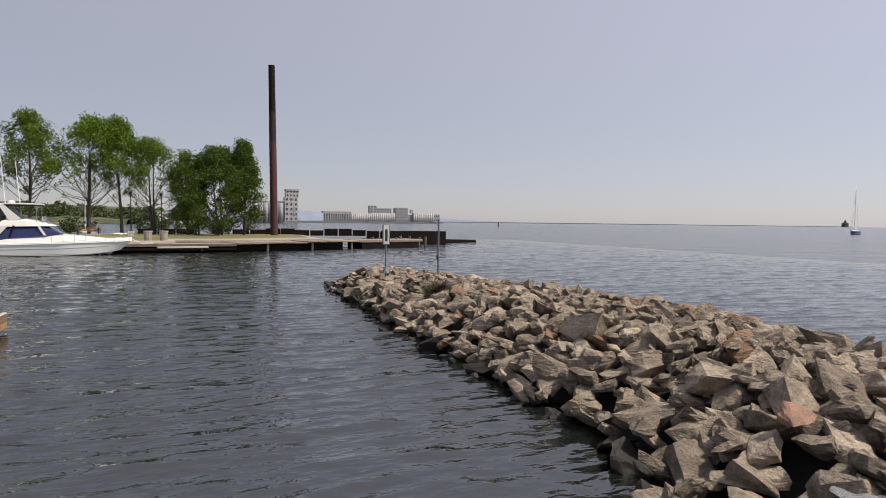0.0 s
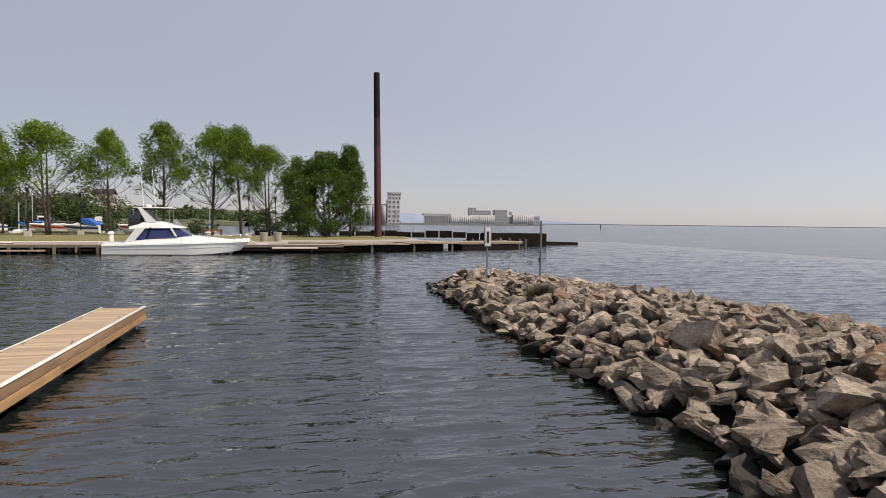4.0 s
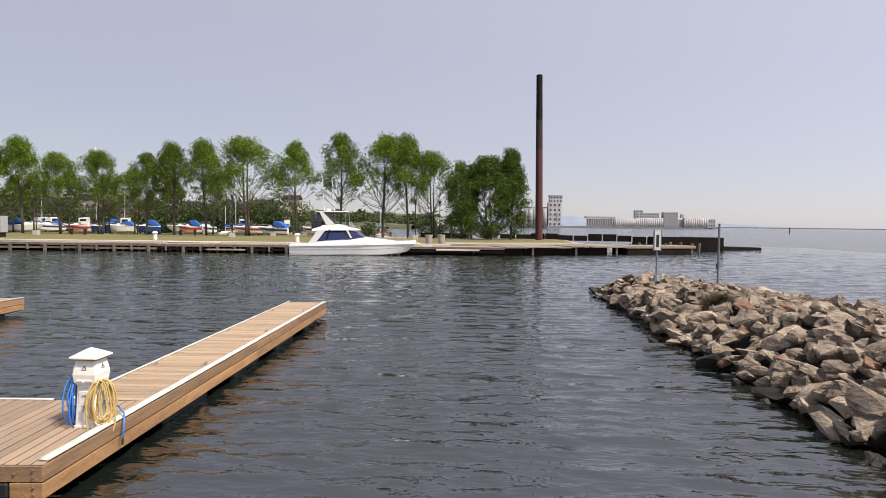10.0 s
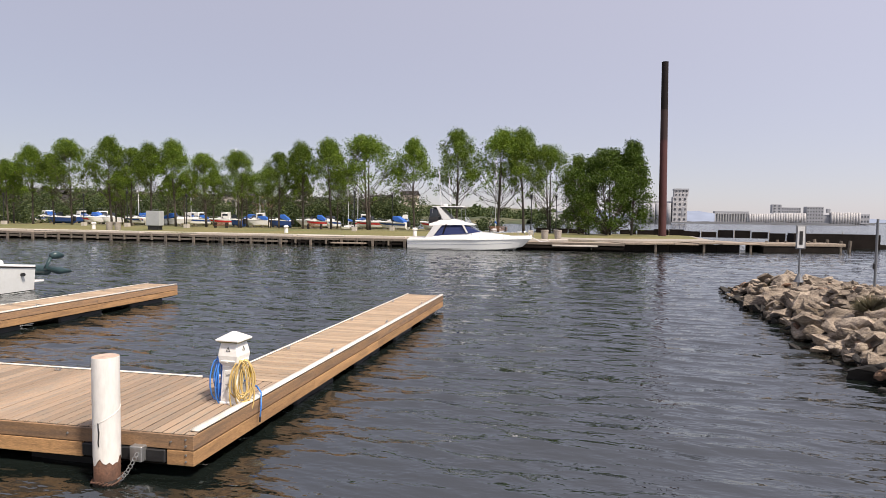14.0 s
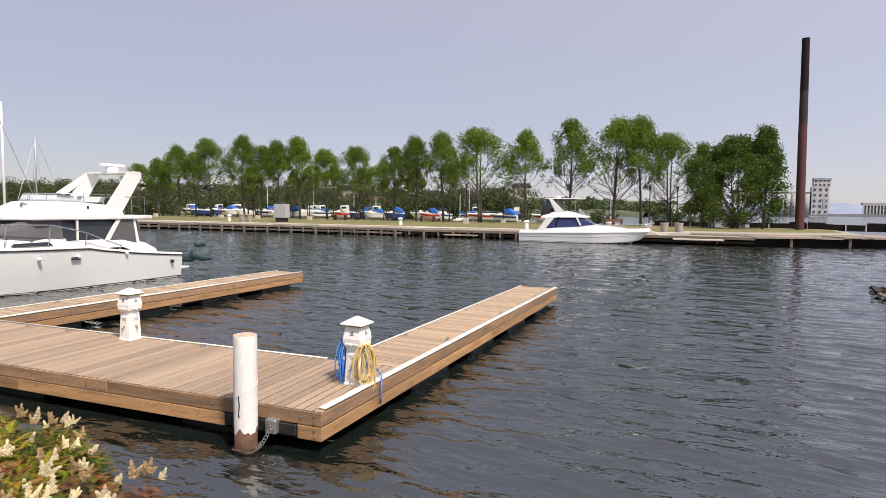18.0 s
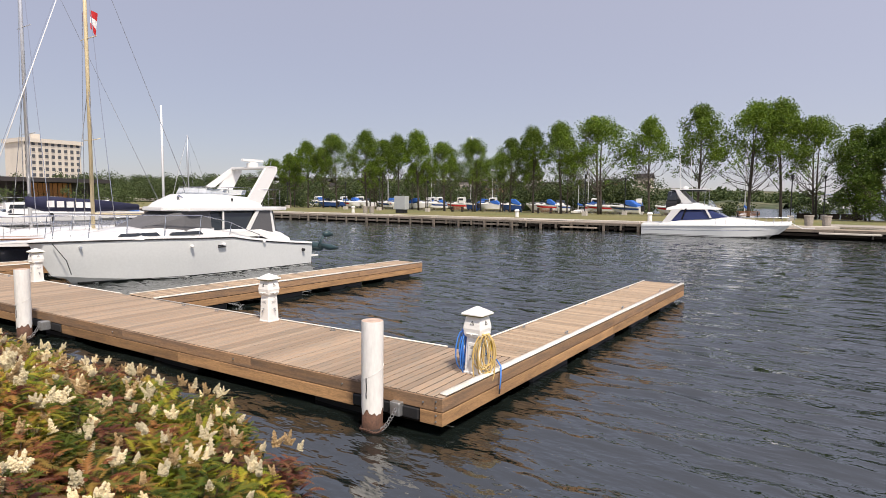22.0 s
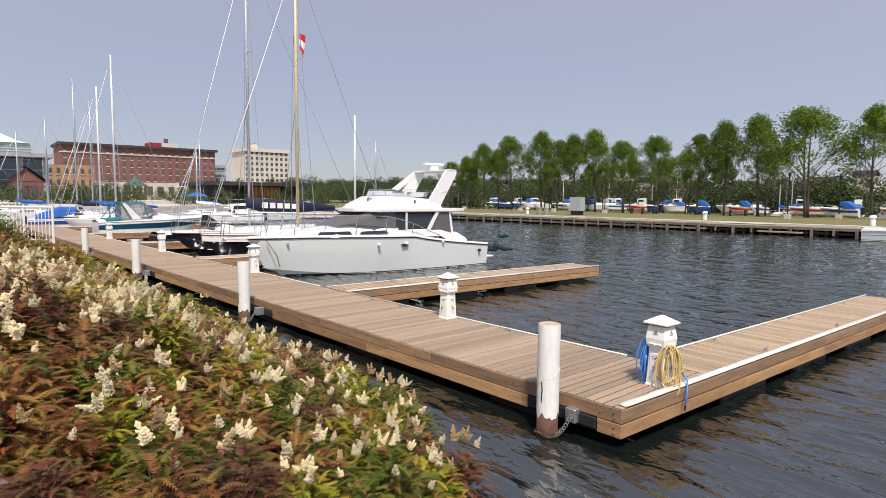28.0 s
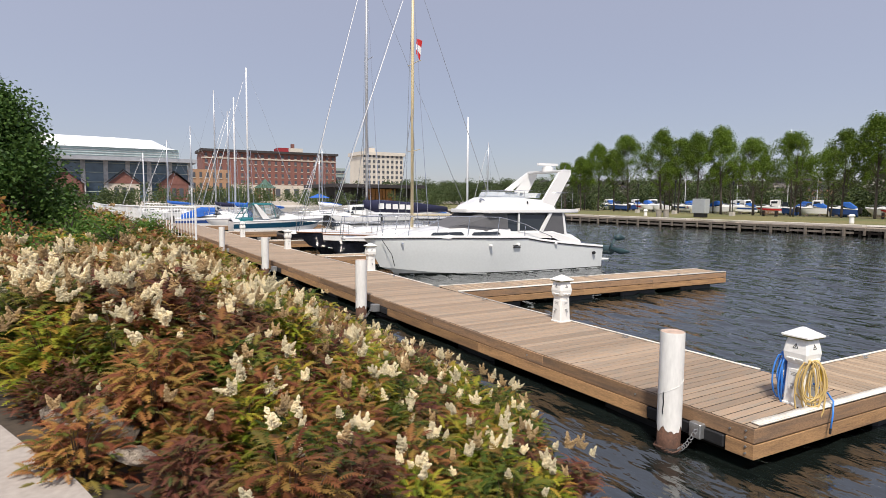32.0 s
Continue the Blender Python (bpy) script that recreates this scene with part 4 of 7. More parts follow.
def house(boat, stations, mat, name, label=""):
    """A cabin lofted over stations: (x, half width at foot, half width at top, z foot, z top)."""
    bm = bmesh.new()
    secs = []
    for x, a, b, z0, z1 in stations:
        z1 = max(z1, z0 + 0.01)
        h = z1 - z0
        secs.append([(x, -a, z0), (x, -(a * 0.35 + b * 0.65), z0 + h * 0.7), (x, -b * 0.97, z0 + h * 0.94), (x, -b * 0.85, z1), (x, 0, z1 + min(0.04, h * 0.1)), (x, b * 0.85, z1), (x, b * 0.97, z0 + h * 0.94), (x, a * 0.35 + b * 0.65, z0 + h * 0.7), (x, a, z0)])
    loft(bm, secs)
    bm.faces.new([bm.verts.new(p) for p in secs[0]])
    bm.faces.new([bm.verts.new(p) for p in secs[-1]])
    return part(name, tidy(bm), mat, boat, label)


# -------- sport-fishing yacht moored in the next berth; x runs aft from the bow, +y faces the open berth
yacht = thing("motor_yacht", "white flybridge motor yacht moored with its bow to the dock", "boat")
yacht.matrix_world = pose(-18.42, 2.2, 0, 0, 0, 90) @ Matrix.Diagonal((1, -1, 1, 1))
L = 11.2
rows = hull_rows(L, 3.5, 1.55, 0.98, 1.05, 19, -0.04, 0.44, flare=0.60, fine=0.78)
for k, s in enumerate(rows):
    u = s[-1][0] / L
    z = 1.55 + 0.03 * math.sin(u * 6) - 0.05 * u if u < 0.6 else 1.52 - 0.54 * ((u - 0.6) / 0.4) ** 0.75
    s[-1] = (s[-1][0], s[-1][1], z)
    s[-2] = (s[-2][0], s[-2][1], z - 0.06)
hull_part(yacht, rows, HULL_GREY, "hull", "pale grey-white hull side")
deck_part(yacht, rows, 0.02, GELCOAT)
line_part(yacht, rows, 5, -0.03, 0.028, BLACK, "rub_rail")
boot_part(yacht, rows, -0.08, 0.06, "dark antifouling at the waterline")
bm = bmesh.new()
gun = []
for s in rows:
    x, h, z = s[-1]
    gun.append([(x, h, z - 0.005), (x, h + 0.005, z + 0.075), (x, max(0.0, h - 0.10), z + 0.08), (x, max(0.0, h - 0.12), z - 0.02)])
loft(bm, gun)
loft(bm, [[(x, -y, z) for x, y, z in q] for q in gun])
part("bulwark", tidy(bm), GELCOAT, yacht, "white toe rail", True)
# fore trunk with dark side lights, cockpit coaming
house(yacht, [(1.5, 0.45, 0.3, 1.54, 1.57), (2.2, 0.95, 0.75, 1.54, 1.78), (3.2, 1.30, 1.08, 1.53, 1.93), (5.4, 1.52, 1.32, 1.50, 2.0), (6.1, 1.52, 1.32, 1.50, 2.0)], GELCOAT, "trunk_cabin", "white fore cabin")
for x0, x1 in ((2.45, 3.85), (4.15, 5.55)):
    for s in (1, -1):
        w0, w1 = 0.98 + 0.24 * (x0 - 2.4) / 1.5 if x0 < 3 else 1.40, 1.345 if x0 < 3 else 1.46
        bm = bmesh.new()
        q = [(x0, s * (w0 + 0.045), 1.66), (x1, s * (w1 + 0.045), 1.66), (x1 - 0.12, s * (w1 - 0.02), 1.79), (x0 + 0.15, s * (w0 + 0.0), 1.77)]
        vs = [bm.verts.new(p) for p in q] + [bm.verts.new((x, y - s * 0.05, z)) for x, y, z in q]
        for f in ((0, 1, 2, 3), (4, 7, 6, 5), (0, 4, 5, 1), (1, 5, 6, 2), (2, 6, 7, 3), (3, 7, 4, 0)):
            bm.faces.new([vs[i] for i in f])
        part("side_window", tidy(bm), DARK_GLASS, yacht, "long dark cabin window")
# saloon: grey covered windscreen, dark windows, white mullions
house(yacht, [(3.3, 1.05, 0.95, 1.9, 1.93), (4.9, 1.36, 1.18, 1.78, 2.60), (6.0, 1.40, 1.30, 1.70, 2.62)], MESH_COVER, "windscreen_cover", "grey mesh cover over the windscreen")
house(yacht, [(6.0, 1.39, 1.28, 1.6, 2.60), (8.2, 1.39, 1.30, 1.5, 2.60), (9.2, 1.38, 1.30, 1.4, 2.58)], DARK_GLASS, "saloon_window", "dark saloon windows")
house(yacht, [(5.2, 1.42, 1.40, 1.46, 1.82), (8.4, 1.44, 1.42, 1.45, 1.80), (9.5, 1.44, 1.42, 1.0, 1.60), (10.0, 1.45, 1.43, 1.0, 1.32)], GELCOAT, "saloon_side", "white saloon side below the windows")
for s in (1, -1):
    part("mullion", slab([(6.50, 1.75), (6.56, 1.75), (6.56, 2.62), (6.50, 2.62)], s * 1.36, s * 1.43), GELCOAT, yacht)
    part("mullion", slab([(7.62, 1.70), (7.80, 1.70), (8.36, 2.62), (8.20, 2.62)], s * 1.355, s * 1.44), GELCOAT, yacht, "slanting white pillar")
    part("side_curtain", slab([(7.85, 1.72), (9.15, 1.55), (8.95, 2.58), (8.36, 2.6)], s * 1.37, s * 1.40), MESH_COVER, yacht, "grey side curtain")
    part("aft_support", slab([(9.1, 1.3), (9.25, 1.3), (9.0, 2.6), (8.9, 2.6)], s * 1.36, s * 1.41), GELCOAT, yacht)
# flybridge
house(yacht, [(4.45, 0.9, 0.5, 2.60, 2.66), (4.85, 1.28, 0.95, 2.59, 2.90), (5.7, 1.40, 1.22, 2.58, 3.22), (6.6, 1.42, 1.30, 2.58, 3.26), (7.9, 1.42, 1.30, 2.58, 3.14), (8.5, 1.42, 1.36, 2.58, 2.86)], GELCOAT, "flybridge", "white flybridge coaming")
bm = bmesh.new()
prism(bm, [(4.3, -0.7), (5.0, -1.46), (9.3, -1.50), (9.95, -1.3), (9.95, 1.3), (9.3, 1.50), (5.0, 1.46), (4.3, 0.7)], 2.56, 2.72)
bevelled(bm, 0.03, 2)
part("bridge_deck", bm, GELCOAT, yacht, "white bridge overhang")
for s in (1, -1):
    bm = bmesh.new()
    box(bm, -0.03, 0.03, -0.02, 0.02, -0.06, 0.06)
    part("vent", bm, BLACK, yacht, "small dark vent").matrix_basis = pose(7.0, s * 1.36, 3.02, 0, 0, 0)
bm = bmesh.new()
pts = [(5.6, 0), (5.7, 0.6), (5.95, 1.05), (6.6, 1.24), (7.7, 1.27)]
half = [[(x, y, 3.22), (x + 0.12, y * 0.97, 3.50 - 0.03 * (x - 5))] for x, y in pts]
loft(bm, half)
loft(bm, [[(x, -y, z) for x, y, z in q] for q in half])
part("bridge_screen", tidy(bm), CLEAR, yacht, "tinted acrylic bridge screen")
rail(yacht, [(x + 0.1, y, 3.26) for x, y in [(5.6, -0.05), (5.8, 0.7), (6.1, 1.12), (6.8, 1.27), (7.9, 1.27)]], [0.27] * 5, 1, CHROME, 0.011)
rail(yacht, [(x + 0.1, -y, 3.26) for x, y in [(5.6, -0.05), (5.8, 0.7), (6.1, 1.12), (6.8, 1.27), (7.9, 1.27)]], [0.27] * 5, 1, CHROME, 0.011)
rail(yacht, [(8.3, 1.3, 2.72), (8.9, 1.35, 2.72), (9.6, 1.25, 2.72), (9.65, 0, 2.72), (9.6, -1.25, 2.72), (8.9, -1.35, 2.72), (8.3, -1.3, 2.72)], [0.75] * 7, 1, CHROME, 0.011, True)
for s in (1, -1):
    part("radar_arch_leg", slab([(7.72, 2.9), (8.50, 2.86), (9.42, 4.30), (9.40, 4.50), (9.05, 4.52), (8.78, 4.40)], s * 1.20, s * 1.32), GELCOAT, yacht, "broad white raked arch leg")
bm = bmesh.new()
box(bm, 8.82, 9.42, -1.32, 1.32, 4.40, 4.50)
bevelled(bm, 0.04, 2)
part("radar_arch_top", bm, GELCOAT, yacht)
part("radar_arch_brace", slab([(7.55, 3.6), (7.9, 3.55), (9.15, 4.42), (8.85, 4.46)], -1.30, -1.18), GELCOAT, yacht)
bm = bmesh.new()
tube(bm, [(9.1, 0, 4.5), (9.1, 0, 4.66), (9.1, 0, 4.72)], [0.26, 0.26, 0.12], 14)
box(bm, 8.55, 9.65, -0.08, 0.08, 4.74, 4.85)
part("radar", bm, GELCOAT, yacht, "white radar scanner")
part("antenna", tubed([(9.35, 0.9, 4.5), (9.42, 0.92, 4.75)], 0.012, 6), CHROME, yacht)
part("searchlight", tubed([(5.25, 0.55, 3.06), (5.09, 0.55, 3.10), (5.07, 0.55, 3.10)], [0.08, 0.1, 0.06], 10), CHROME, yacht)
# pulpit and side rails
for s in (1, -1):
    pts, hs = [], []
    for k, q in enumerate(rows):
        x, h, z = q[-1]
        if x > 8.9:
            break
        pts.append((x - (0.9 if k == 0 else 0.35 if k == 1 else 0), s * max(0.16, h - 0.10), z + 0.06))
        u = x / 8.9
        hs.append(0.80 if u < 0.62 else max(0.02, 0.80 * (1 - (u - 0.62) / 0.38)))
    rail(yacht, pts, hs, 2, CHROME, 0.018, False, 0.10)
bm = bmesh.new()
prism(bm, [(-0.95, -0.16), (-0.85, -0.22), (0.5, -0.3), (0.5, 0.3), (-0.85, 0.22), (-0.95, 0.16)], 1.54, 1.61)
part("bow_pulpit", bevelled(bm, 0.015), GELCOAT, yacht, "white bow plank")
bm = tubed([(-0.80, 0, 1.60), (-0.35, 0, 1.62)], 0.03, 8)
tube(bm, [(-0.95, -0.14, 1.52), (-0.85, 0, 1.50), (-0.95, 0.14, 1.52)], 0.025, 6)
part("anchor", bm, CHROME, yacht, "steel anchor on the bow roller")
for x, n in ((4.9, 0.30), (6.3, 0.26), (8.3, 0.22)):
    for s in (1, -1):
        part("fender_eye", tubed([(x, s * 1.70, 1.22), (x, s * 1.80, 1.22), (x, s * 1.82, 1.22)], [0.065, 0.06, 0.035], 10), GELCOAT, yacht, "white round hull vent")
for z in (1.17, 1.10):
    part("hull_vent", slab([(6.05, z), (6.38, z), (6.38, z + 0.03), (6.05, z + 0.03)], 1.69, 1.78), BLACK, yacht, "dark slot vent")
part("hawse_hole", tubed([(1.35, 0.60, 1.32), (1.35, 0.70, 1.33)], [0.05, 0.04], 10), CHROME, yacht)
part("exhaust", tubed([(10.6, 1.55, 0.72), (10.6, 1.72, 0.72)], 0.07, 10), BLACK, yacht)
part("trim_tab", tubed([(11.15, 1.25, 0.10), (11.35, 1.25, 0.06)], [0.12, 0.14], 8), RUST, yacht, "rusty fitting at the transom")
bm = bmesh.new()
box(bm, 11.15, 11.75, -1.45, 1.45, 0.33, 0.41)
part("swim_platform", bevelled(bm, 0.02), GELCOAT, yacht)
bm = bmesh.new()
tube(bm, [(0.55, 0.42, 1.50), (0.9, 0.62, 0.9), (1.15, 0.35, 0.38)], 0.014, 6)
part("bow_line", bm, BLACK, yacht, "dark mooring line down the bow")
# dinghy and outboards behind the stern
ten = thing("dinghy", "dark grey inflatable dinghy hung across the yacht's stern", "dinghy")
part("tube", tubed([(-17.0, 14.15, 0.75), (-17.2, 14.3, 0.75), (-18.6, 14.35, 0.75), (-19.8, 14.2, 0.8)], [0.12, 0.22, 0.24, 0.16], 12), OUTBOARD, ten, "", True)
part("outboard_cowl", tubed([(-16.9, 14.2, 1.36), (-16.85, 14.45, 1.40), (-16.8, 14.72, 1.34)], [0.12, 0.17, 0.08], 12), OUTBOARD, ten, "dark teal outboard motor cowl", True)
part("outboard_leg", tubed([(-16.9, 14.2, 1.3), (-16.95, 14.0, 0.9), (-16.9, 14.6, 0.72), (-16.8, 15.1, 0.66)], [0.07, 0.09, 0.17, 0.05], 8), OUTBOARD, ten, "", True)


# -------- white express cruiser on the far wharf; x runs aft
cru = thing("motor_cruiser", "white flybridge cruiser with dark blue windows at the far wharf", "boat")
cru.matrix_world = pose(-0.05, 53.0, 0, 0, 0, 182.5)
L2 = 13.6
cru.scale = (0.9, 0.9, 1.0)
rows = hull_rows(L2, 4.1, 1.30, 0.95, 1.6, 17, 0.0, 0.42, flare=0.84)
hull_part(cru, rows, HULL_GREY, "hull")
deck_part(cru, rows, 0.02, GELCOAT, 0.25)
line_part(cru, rows, 5, -0.10, 0.045, HULL_GREY, "rub_rail")
line_part(cru, rows, 3, 0.05, 0.02, CHROME, "hull_stripe", 3, None, 0.01)
boot_part(cru, rows, -0.08, 0.13, "dark waterline stripe")
house(cru, [(1.2, 0.35, 0.2, 1.28, 1.34), (3.4, 1.2, 0.9, 1.26, 1.58), (5.6, 1.65, 1.4, 1.2, 1.78), (9.6, 1.8, 1.6, 1.05, 1.62), (11.4, 1.85, 1.7, 0.95, 1.30), (11.9, 1.85, 1.7, 0.9, 1.0)], GELCOAT, "coach_roof", "white raised fore deck")
BLUE_TINT = material("blue_tinted_glass", (0.02, 0.03, 0.10), 0.08, vary=0.1, bump=0.0)
house(cru, [(5.5, 1.30, 1.2, 1.72, 1.76), (7.2, 1.62, 1.40, 1.62, 2.50), (9.8, 1.70, 1.46, 1.42, 2.50), (10.9, 1.72, 1.60, 1.2, 1.50)], BLUE_TINT, "saloon_window", "dark blue tinted windows")
for s in (1, -1):
    part("pillar", slab([(6.85, 1.7), (7.05, 1.7), (7.55, 2.5), (7.35, 2.5)], s * 1.40, s * 1.66), GELCOAT, cru, "thin white window pillar")
    part("pillar", slab([(9.55, 1.5), (9.7, 1.5), (9.35, 2.5), (9.2, 2.5)], s * 1.45, s * 1.72), NAVY_HULL, cru, "dark window pillar")
    part("quarter_panel", slab([(10.75, 1.25), (11.75, 0.95), (10.6, 2.42), (9.7, 2.52), (9.75, 2.40)], s * 1.52, s * 1.76), GELCOAT, cru, "white raked quarter panel")
    part("arch_strut", slab([(8.7, 2.98), (9.65, 2.92), (10.45, 4.22), (10.1, 4.24)], s * 1.36, s * 1.46), GELCOAT, cru, "white raked arch strut")
house(cru, [(6.2, 1.0, 0.7, 2.46, 2.52), (7.0, 1.55, 1.3, 2.46, 2.72), (8.4, 1.64, 1.44, 2.44, 3.04), (10.0, 1.64, 1.44, 2.40, 2.96), (11.2, 1.62, 1.5, 2.34, 2.56)], GELCOAT, "flybridge", "white flybridge coaming")
bm = bmesh.new()
prism(bm, [(7.3, -1.2), (7.6, -1.45), (10.9, -1.45), (10.9, 1.45), (7.6, 1.45), (7.3, 1.2)], 4.20, 4.30)
part("hard_top", bevelled(bm, 0.03), GELCOAT, cru, "white hard top")
# thin black slab makes the hard top dark from below
part("hard_top_lining", boxed(7.5, 10.85, -1.38, 1.38, 4.10, 4.195), BLACK, cru, "dark underside of the hard top")
house(cru, [(10.25, 1.48, 1.46, 2.45, 3.25), (11.3, 1.45, 1.42, 2.40, 3.22)], BLACK, "bridge_enclosure", "black canvas enclosure")
house(cru, [(10.2, 1.44, 1.42, 3.25, 4.1), (11.2, 1.42, 1.2, 3.22, 4.05)], DARK_GLASS, "bridge_curtain", "smoky vinyl bridge curtain")
house(cru, [(6.75, 1.0, 0.9, 2.66, 2.72), (7.25, 1.3, 1.1, 2.72, 3.25)], CLEAR, "wind_deflector", "low tinted wind deflector")
for x, y in ((7.6, 1.36), (7.6, -1.36), (10.85, 1.36), (10.85, -1.36)):
    part("hard_top_post", tubed([(x, y, 2.7), (x, y, 4.2)], 0.022, 6), CHROME, cru)
part("radar_dome", tubed([(9.7, 0, 4.30), (9.7, 0, 4.46), (9.7, 0, 4.56)], [0.3, 0.3, 0.12], 14), GELCOAT, cru, "white radar dome", True)
for x, y, h in ((9.9, 0.9, 8.2), (9.1, -0.9, 7.8)):
    part("whip_antenna", tubed([(x, y, 3.0), (x + 0.4, y, h)], [0.045, 0.025], 6), ALU_W, cru, "thin white whip antenna")
for s in (1, -1):
    pts = [(q[-1][0] - 0.2, s * max(0.1, q[-1][1] - 0.1), q[-1][2] + 0.03) for q in rows[0:10]]
    rail(cru, pts, [0.55] * len(pts), 1, CHROME, 0.018)
bm = bmesh.new()
for s in (-0.2, 0.2):
    tube(bm, [(0.2, s, 1.45), (-0.9, s * 3, 0.95), (-1.9, s * 5, 1.0)], 0.02, 5)
part("mooring_line", bm, CLOTH_W, cru, "slack pale mooring lines")


# -------- sailing boats
def make_sailboat(x, y, turn, length, beam, hull, label, mast_h, mast_mat=ALU, mast_x=0.40, boom=0.36, cover=None, free=1.0, spreaders=2, group="sailing boats", furl=True, lift=0.0, fat=1.0, rigged=True):
    b = thing("sailboat", label, "sailboat", group)
    b.matrix_world = pose(x, y, 0, 0, 0, turn)
    rows = hull_rows(length, beam, free * 1.2, free, length * 0.10, 13, 0.1, 0.5, -0.5, 0.7, 0.75)
    hull_part(b, rows, hull)
    deck_part(b, rows, 0.02, GELCOAT, 0.08)
    line_part(b, rows, 5, 0.0, 0.03, TEAK if hull is NAVY_HULL else GELCOAT, "toe_rail")
    line_part(b, rows, 2, 0.0, 0.02, GELCOAT, "boot_stripe", 2)
    house(b, [(length * 0.22, 0.4, 0.3, free, free + 0.12), (length * 0.34, beam * 0.28, beam * 0.24, free, free + 0.42), (length * 0.62, beam * 0.30, beam * 0.26, free, free + 0.5), (length * 0.66, beam * 0.30, beam * 0.28, free, free + 0.5)], GELCOAT, "cabin")
    for s in (1, -1):
        part("cabin_window", slab([(length * 0.40, free + 0.16), (length * 0.58, free + 0.18), (length * 0.58, free + 0.34), (length * 0.42, free + 0.30)], s * beam * 0.24, s * beam * 0.292), DARK_GLASS, b)
    mx = length * mast_x
    part("mast", tubed([(mx, 0, free), (mx, 0, mast_h * 0.7), (mx, 0, mast_h)], [0.085, 0.085, 0.06], 8), mast_mat, b, "", True)
    for k in range(spreaders):
        z = free + (mast_h - free) * (k + 1) / (spreaders + 1.1)
        part("spreader", tubed([(mx + 0.1, -0.75, z + 0.05), (mx, 0, z), (mx + 0.1, 0.75, z + 0.05)], 0.02, 5), mast_mat, b)
    bz = free + 1.15 + lift
    part("boom", tubed([(mx, 0, bz), (mx + length * boom, 0, bz - 0.05)], 0.06, 8), mast_mat, b)
    if cover:
        bm = bmesh.new()
        tube(bm, [(mx - 0.12, 0, bz + 0.6), (mx - 0.05, 0, bz + 0.35), (mx + 0.6, 0, bz + 0.24), (mx + length * boom * 0.6, 0, bz + 0.15), (mx + length * boom, 0, bz + 0.06)], [0.06 * fat, 0.17 * fat, 0.24 * fat, 0.2 * fat, 0.10 * fat], 9)
        part("sail_cover", bm, cover, b, "canvas sail cover over the boom", True)
    wires = [((0.1, 0, free * 1.2), (mx, 0, mast_h)), ((length, 0, free), (mx, 0, mast_h))]
    for s in (1, -1):
        wires += [((mx + 0.3, s * beam * 0.45, free), (mx + 0.1, s * 0.75, free + (mast_h - free) * 0.5)), ((mx + 0.1, s * 0.75, free + (mast_h - free) * 0.5), (mx, 0, mast_h * 0.97)), ((mx - 0.3, s * beam * 0.45, free), (mx, 0, free + (mast_h - free) * 0.5))]
    for a, c in wires if rigged else ():
        part("stay", tubed([a, c], 0.017, 4), CHROME, b)
    if furl:
        part("furled_jib", tubed([(0.3, 0, free * 1.2 + 0.3), (mx * 0.5, 0, mast_h * 0.52), (mx * 0.93, 0, mast_h * 0.92)], [0.020, 0.024, 0.012], 7), CLOTH_W, b, "furled white headsail", True)
    pts = []
    for s in (1,):
        pts = [(q[-1][0], q[-1][1] * 0.95, q[-1][2]) for q in rows]
    rail(b, pts, [0.6] * len(pts), 2, CHROME, 0.012)
    rail(b, [(p[0], -p[1], p[2]) for p in pts], [0.6] * len(pts), 2, CHROME, 0.012)
    return b


sloop = make_sailboat(-28.6, 2.0, 90, 11.5, 3.4, NAVY_HULL, "black-hulled sloop with a navy boom cover moored at the dock", 16.5, ALU, 0.36, 0.46, NAVY, 1.05, lift=0.25, fat=1.6)
ketch = make_sailboat(-24.3, 2.2, 90, 10.5, 3.3, NAVY_HULL, "black-hulled sailboat with a varnished wooden mast", 15.0, VARNISH, 0.46, 0.30, None, 1.15)
bm = bmesh.new()
strake = hull_rows(10.5, 3.3, 1.15 * 1.2, 1.15, 1.05, 13, 0.1, 0.5, -0.5, 0.7, 0.75)
for s in (1, -1):
    loft(bm, [[(q[5][0], s * (q[5][1] + 0.015), q[5][2] + 0.02), (q[4][0] + 0.02, s * (q[4][1] + 0.012), q[5][2] - 0.10), (q[4][0] + 0.05, s * (q[4][1] * 0.985 + 0.012), q[5][2] - 0.30)] for q in strake])
part("sheer_strake", tidy(bm), GELCOAT, ketch, "white band below the rail")
# flag at the wooden mast
fl = thing("flag", "red and white flag hanging from the rigging", "flag")
bm = bmesh.new()
loft(bm, [[(-24.15 + 0.03 * math.sin(3 * u), 7.16 + 0.34 * u * (1 - 0.4 * v), 11.35 - 0.78 * v - 0.26 * u * (0.3 + v)) for u in (0, 0.33, 0.66, 1)] for v in (0, 0.35)])
part("red_panel", bm, RED, fl)
bm = bmesh.new()
loft(bm, [[(-24.15 + 0.03 * math.sin(3 * u), 7.16 + 0.34 * u * (1 - 0.4 * v), 11.35 - 0.78 * v - 0.26 * u * (0.3 + v)) for u in (0, 0.33, 0.66, 1)] for v in (0.35, 0.7)])
part("white_panel", bm, CLOTH_W, fl)
bm = bmesh.new()
loft(bm, [[(-24.15 + 0.03 * math.sin(3 * u), 7.16 + 0.34 * u * (1 - 0.4 * v), 11.35 - 0.78 * v - 0.26 * u * (0.3 + v)) for u in (0, 0.33, 0.66, 1)] for v in (0.7, 1.0)])
part("red_panel", bm, RED, fl)
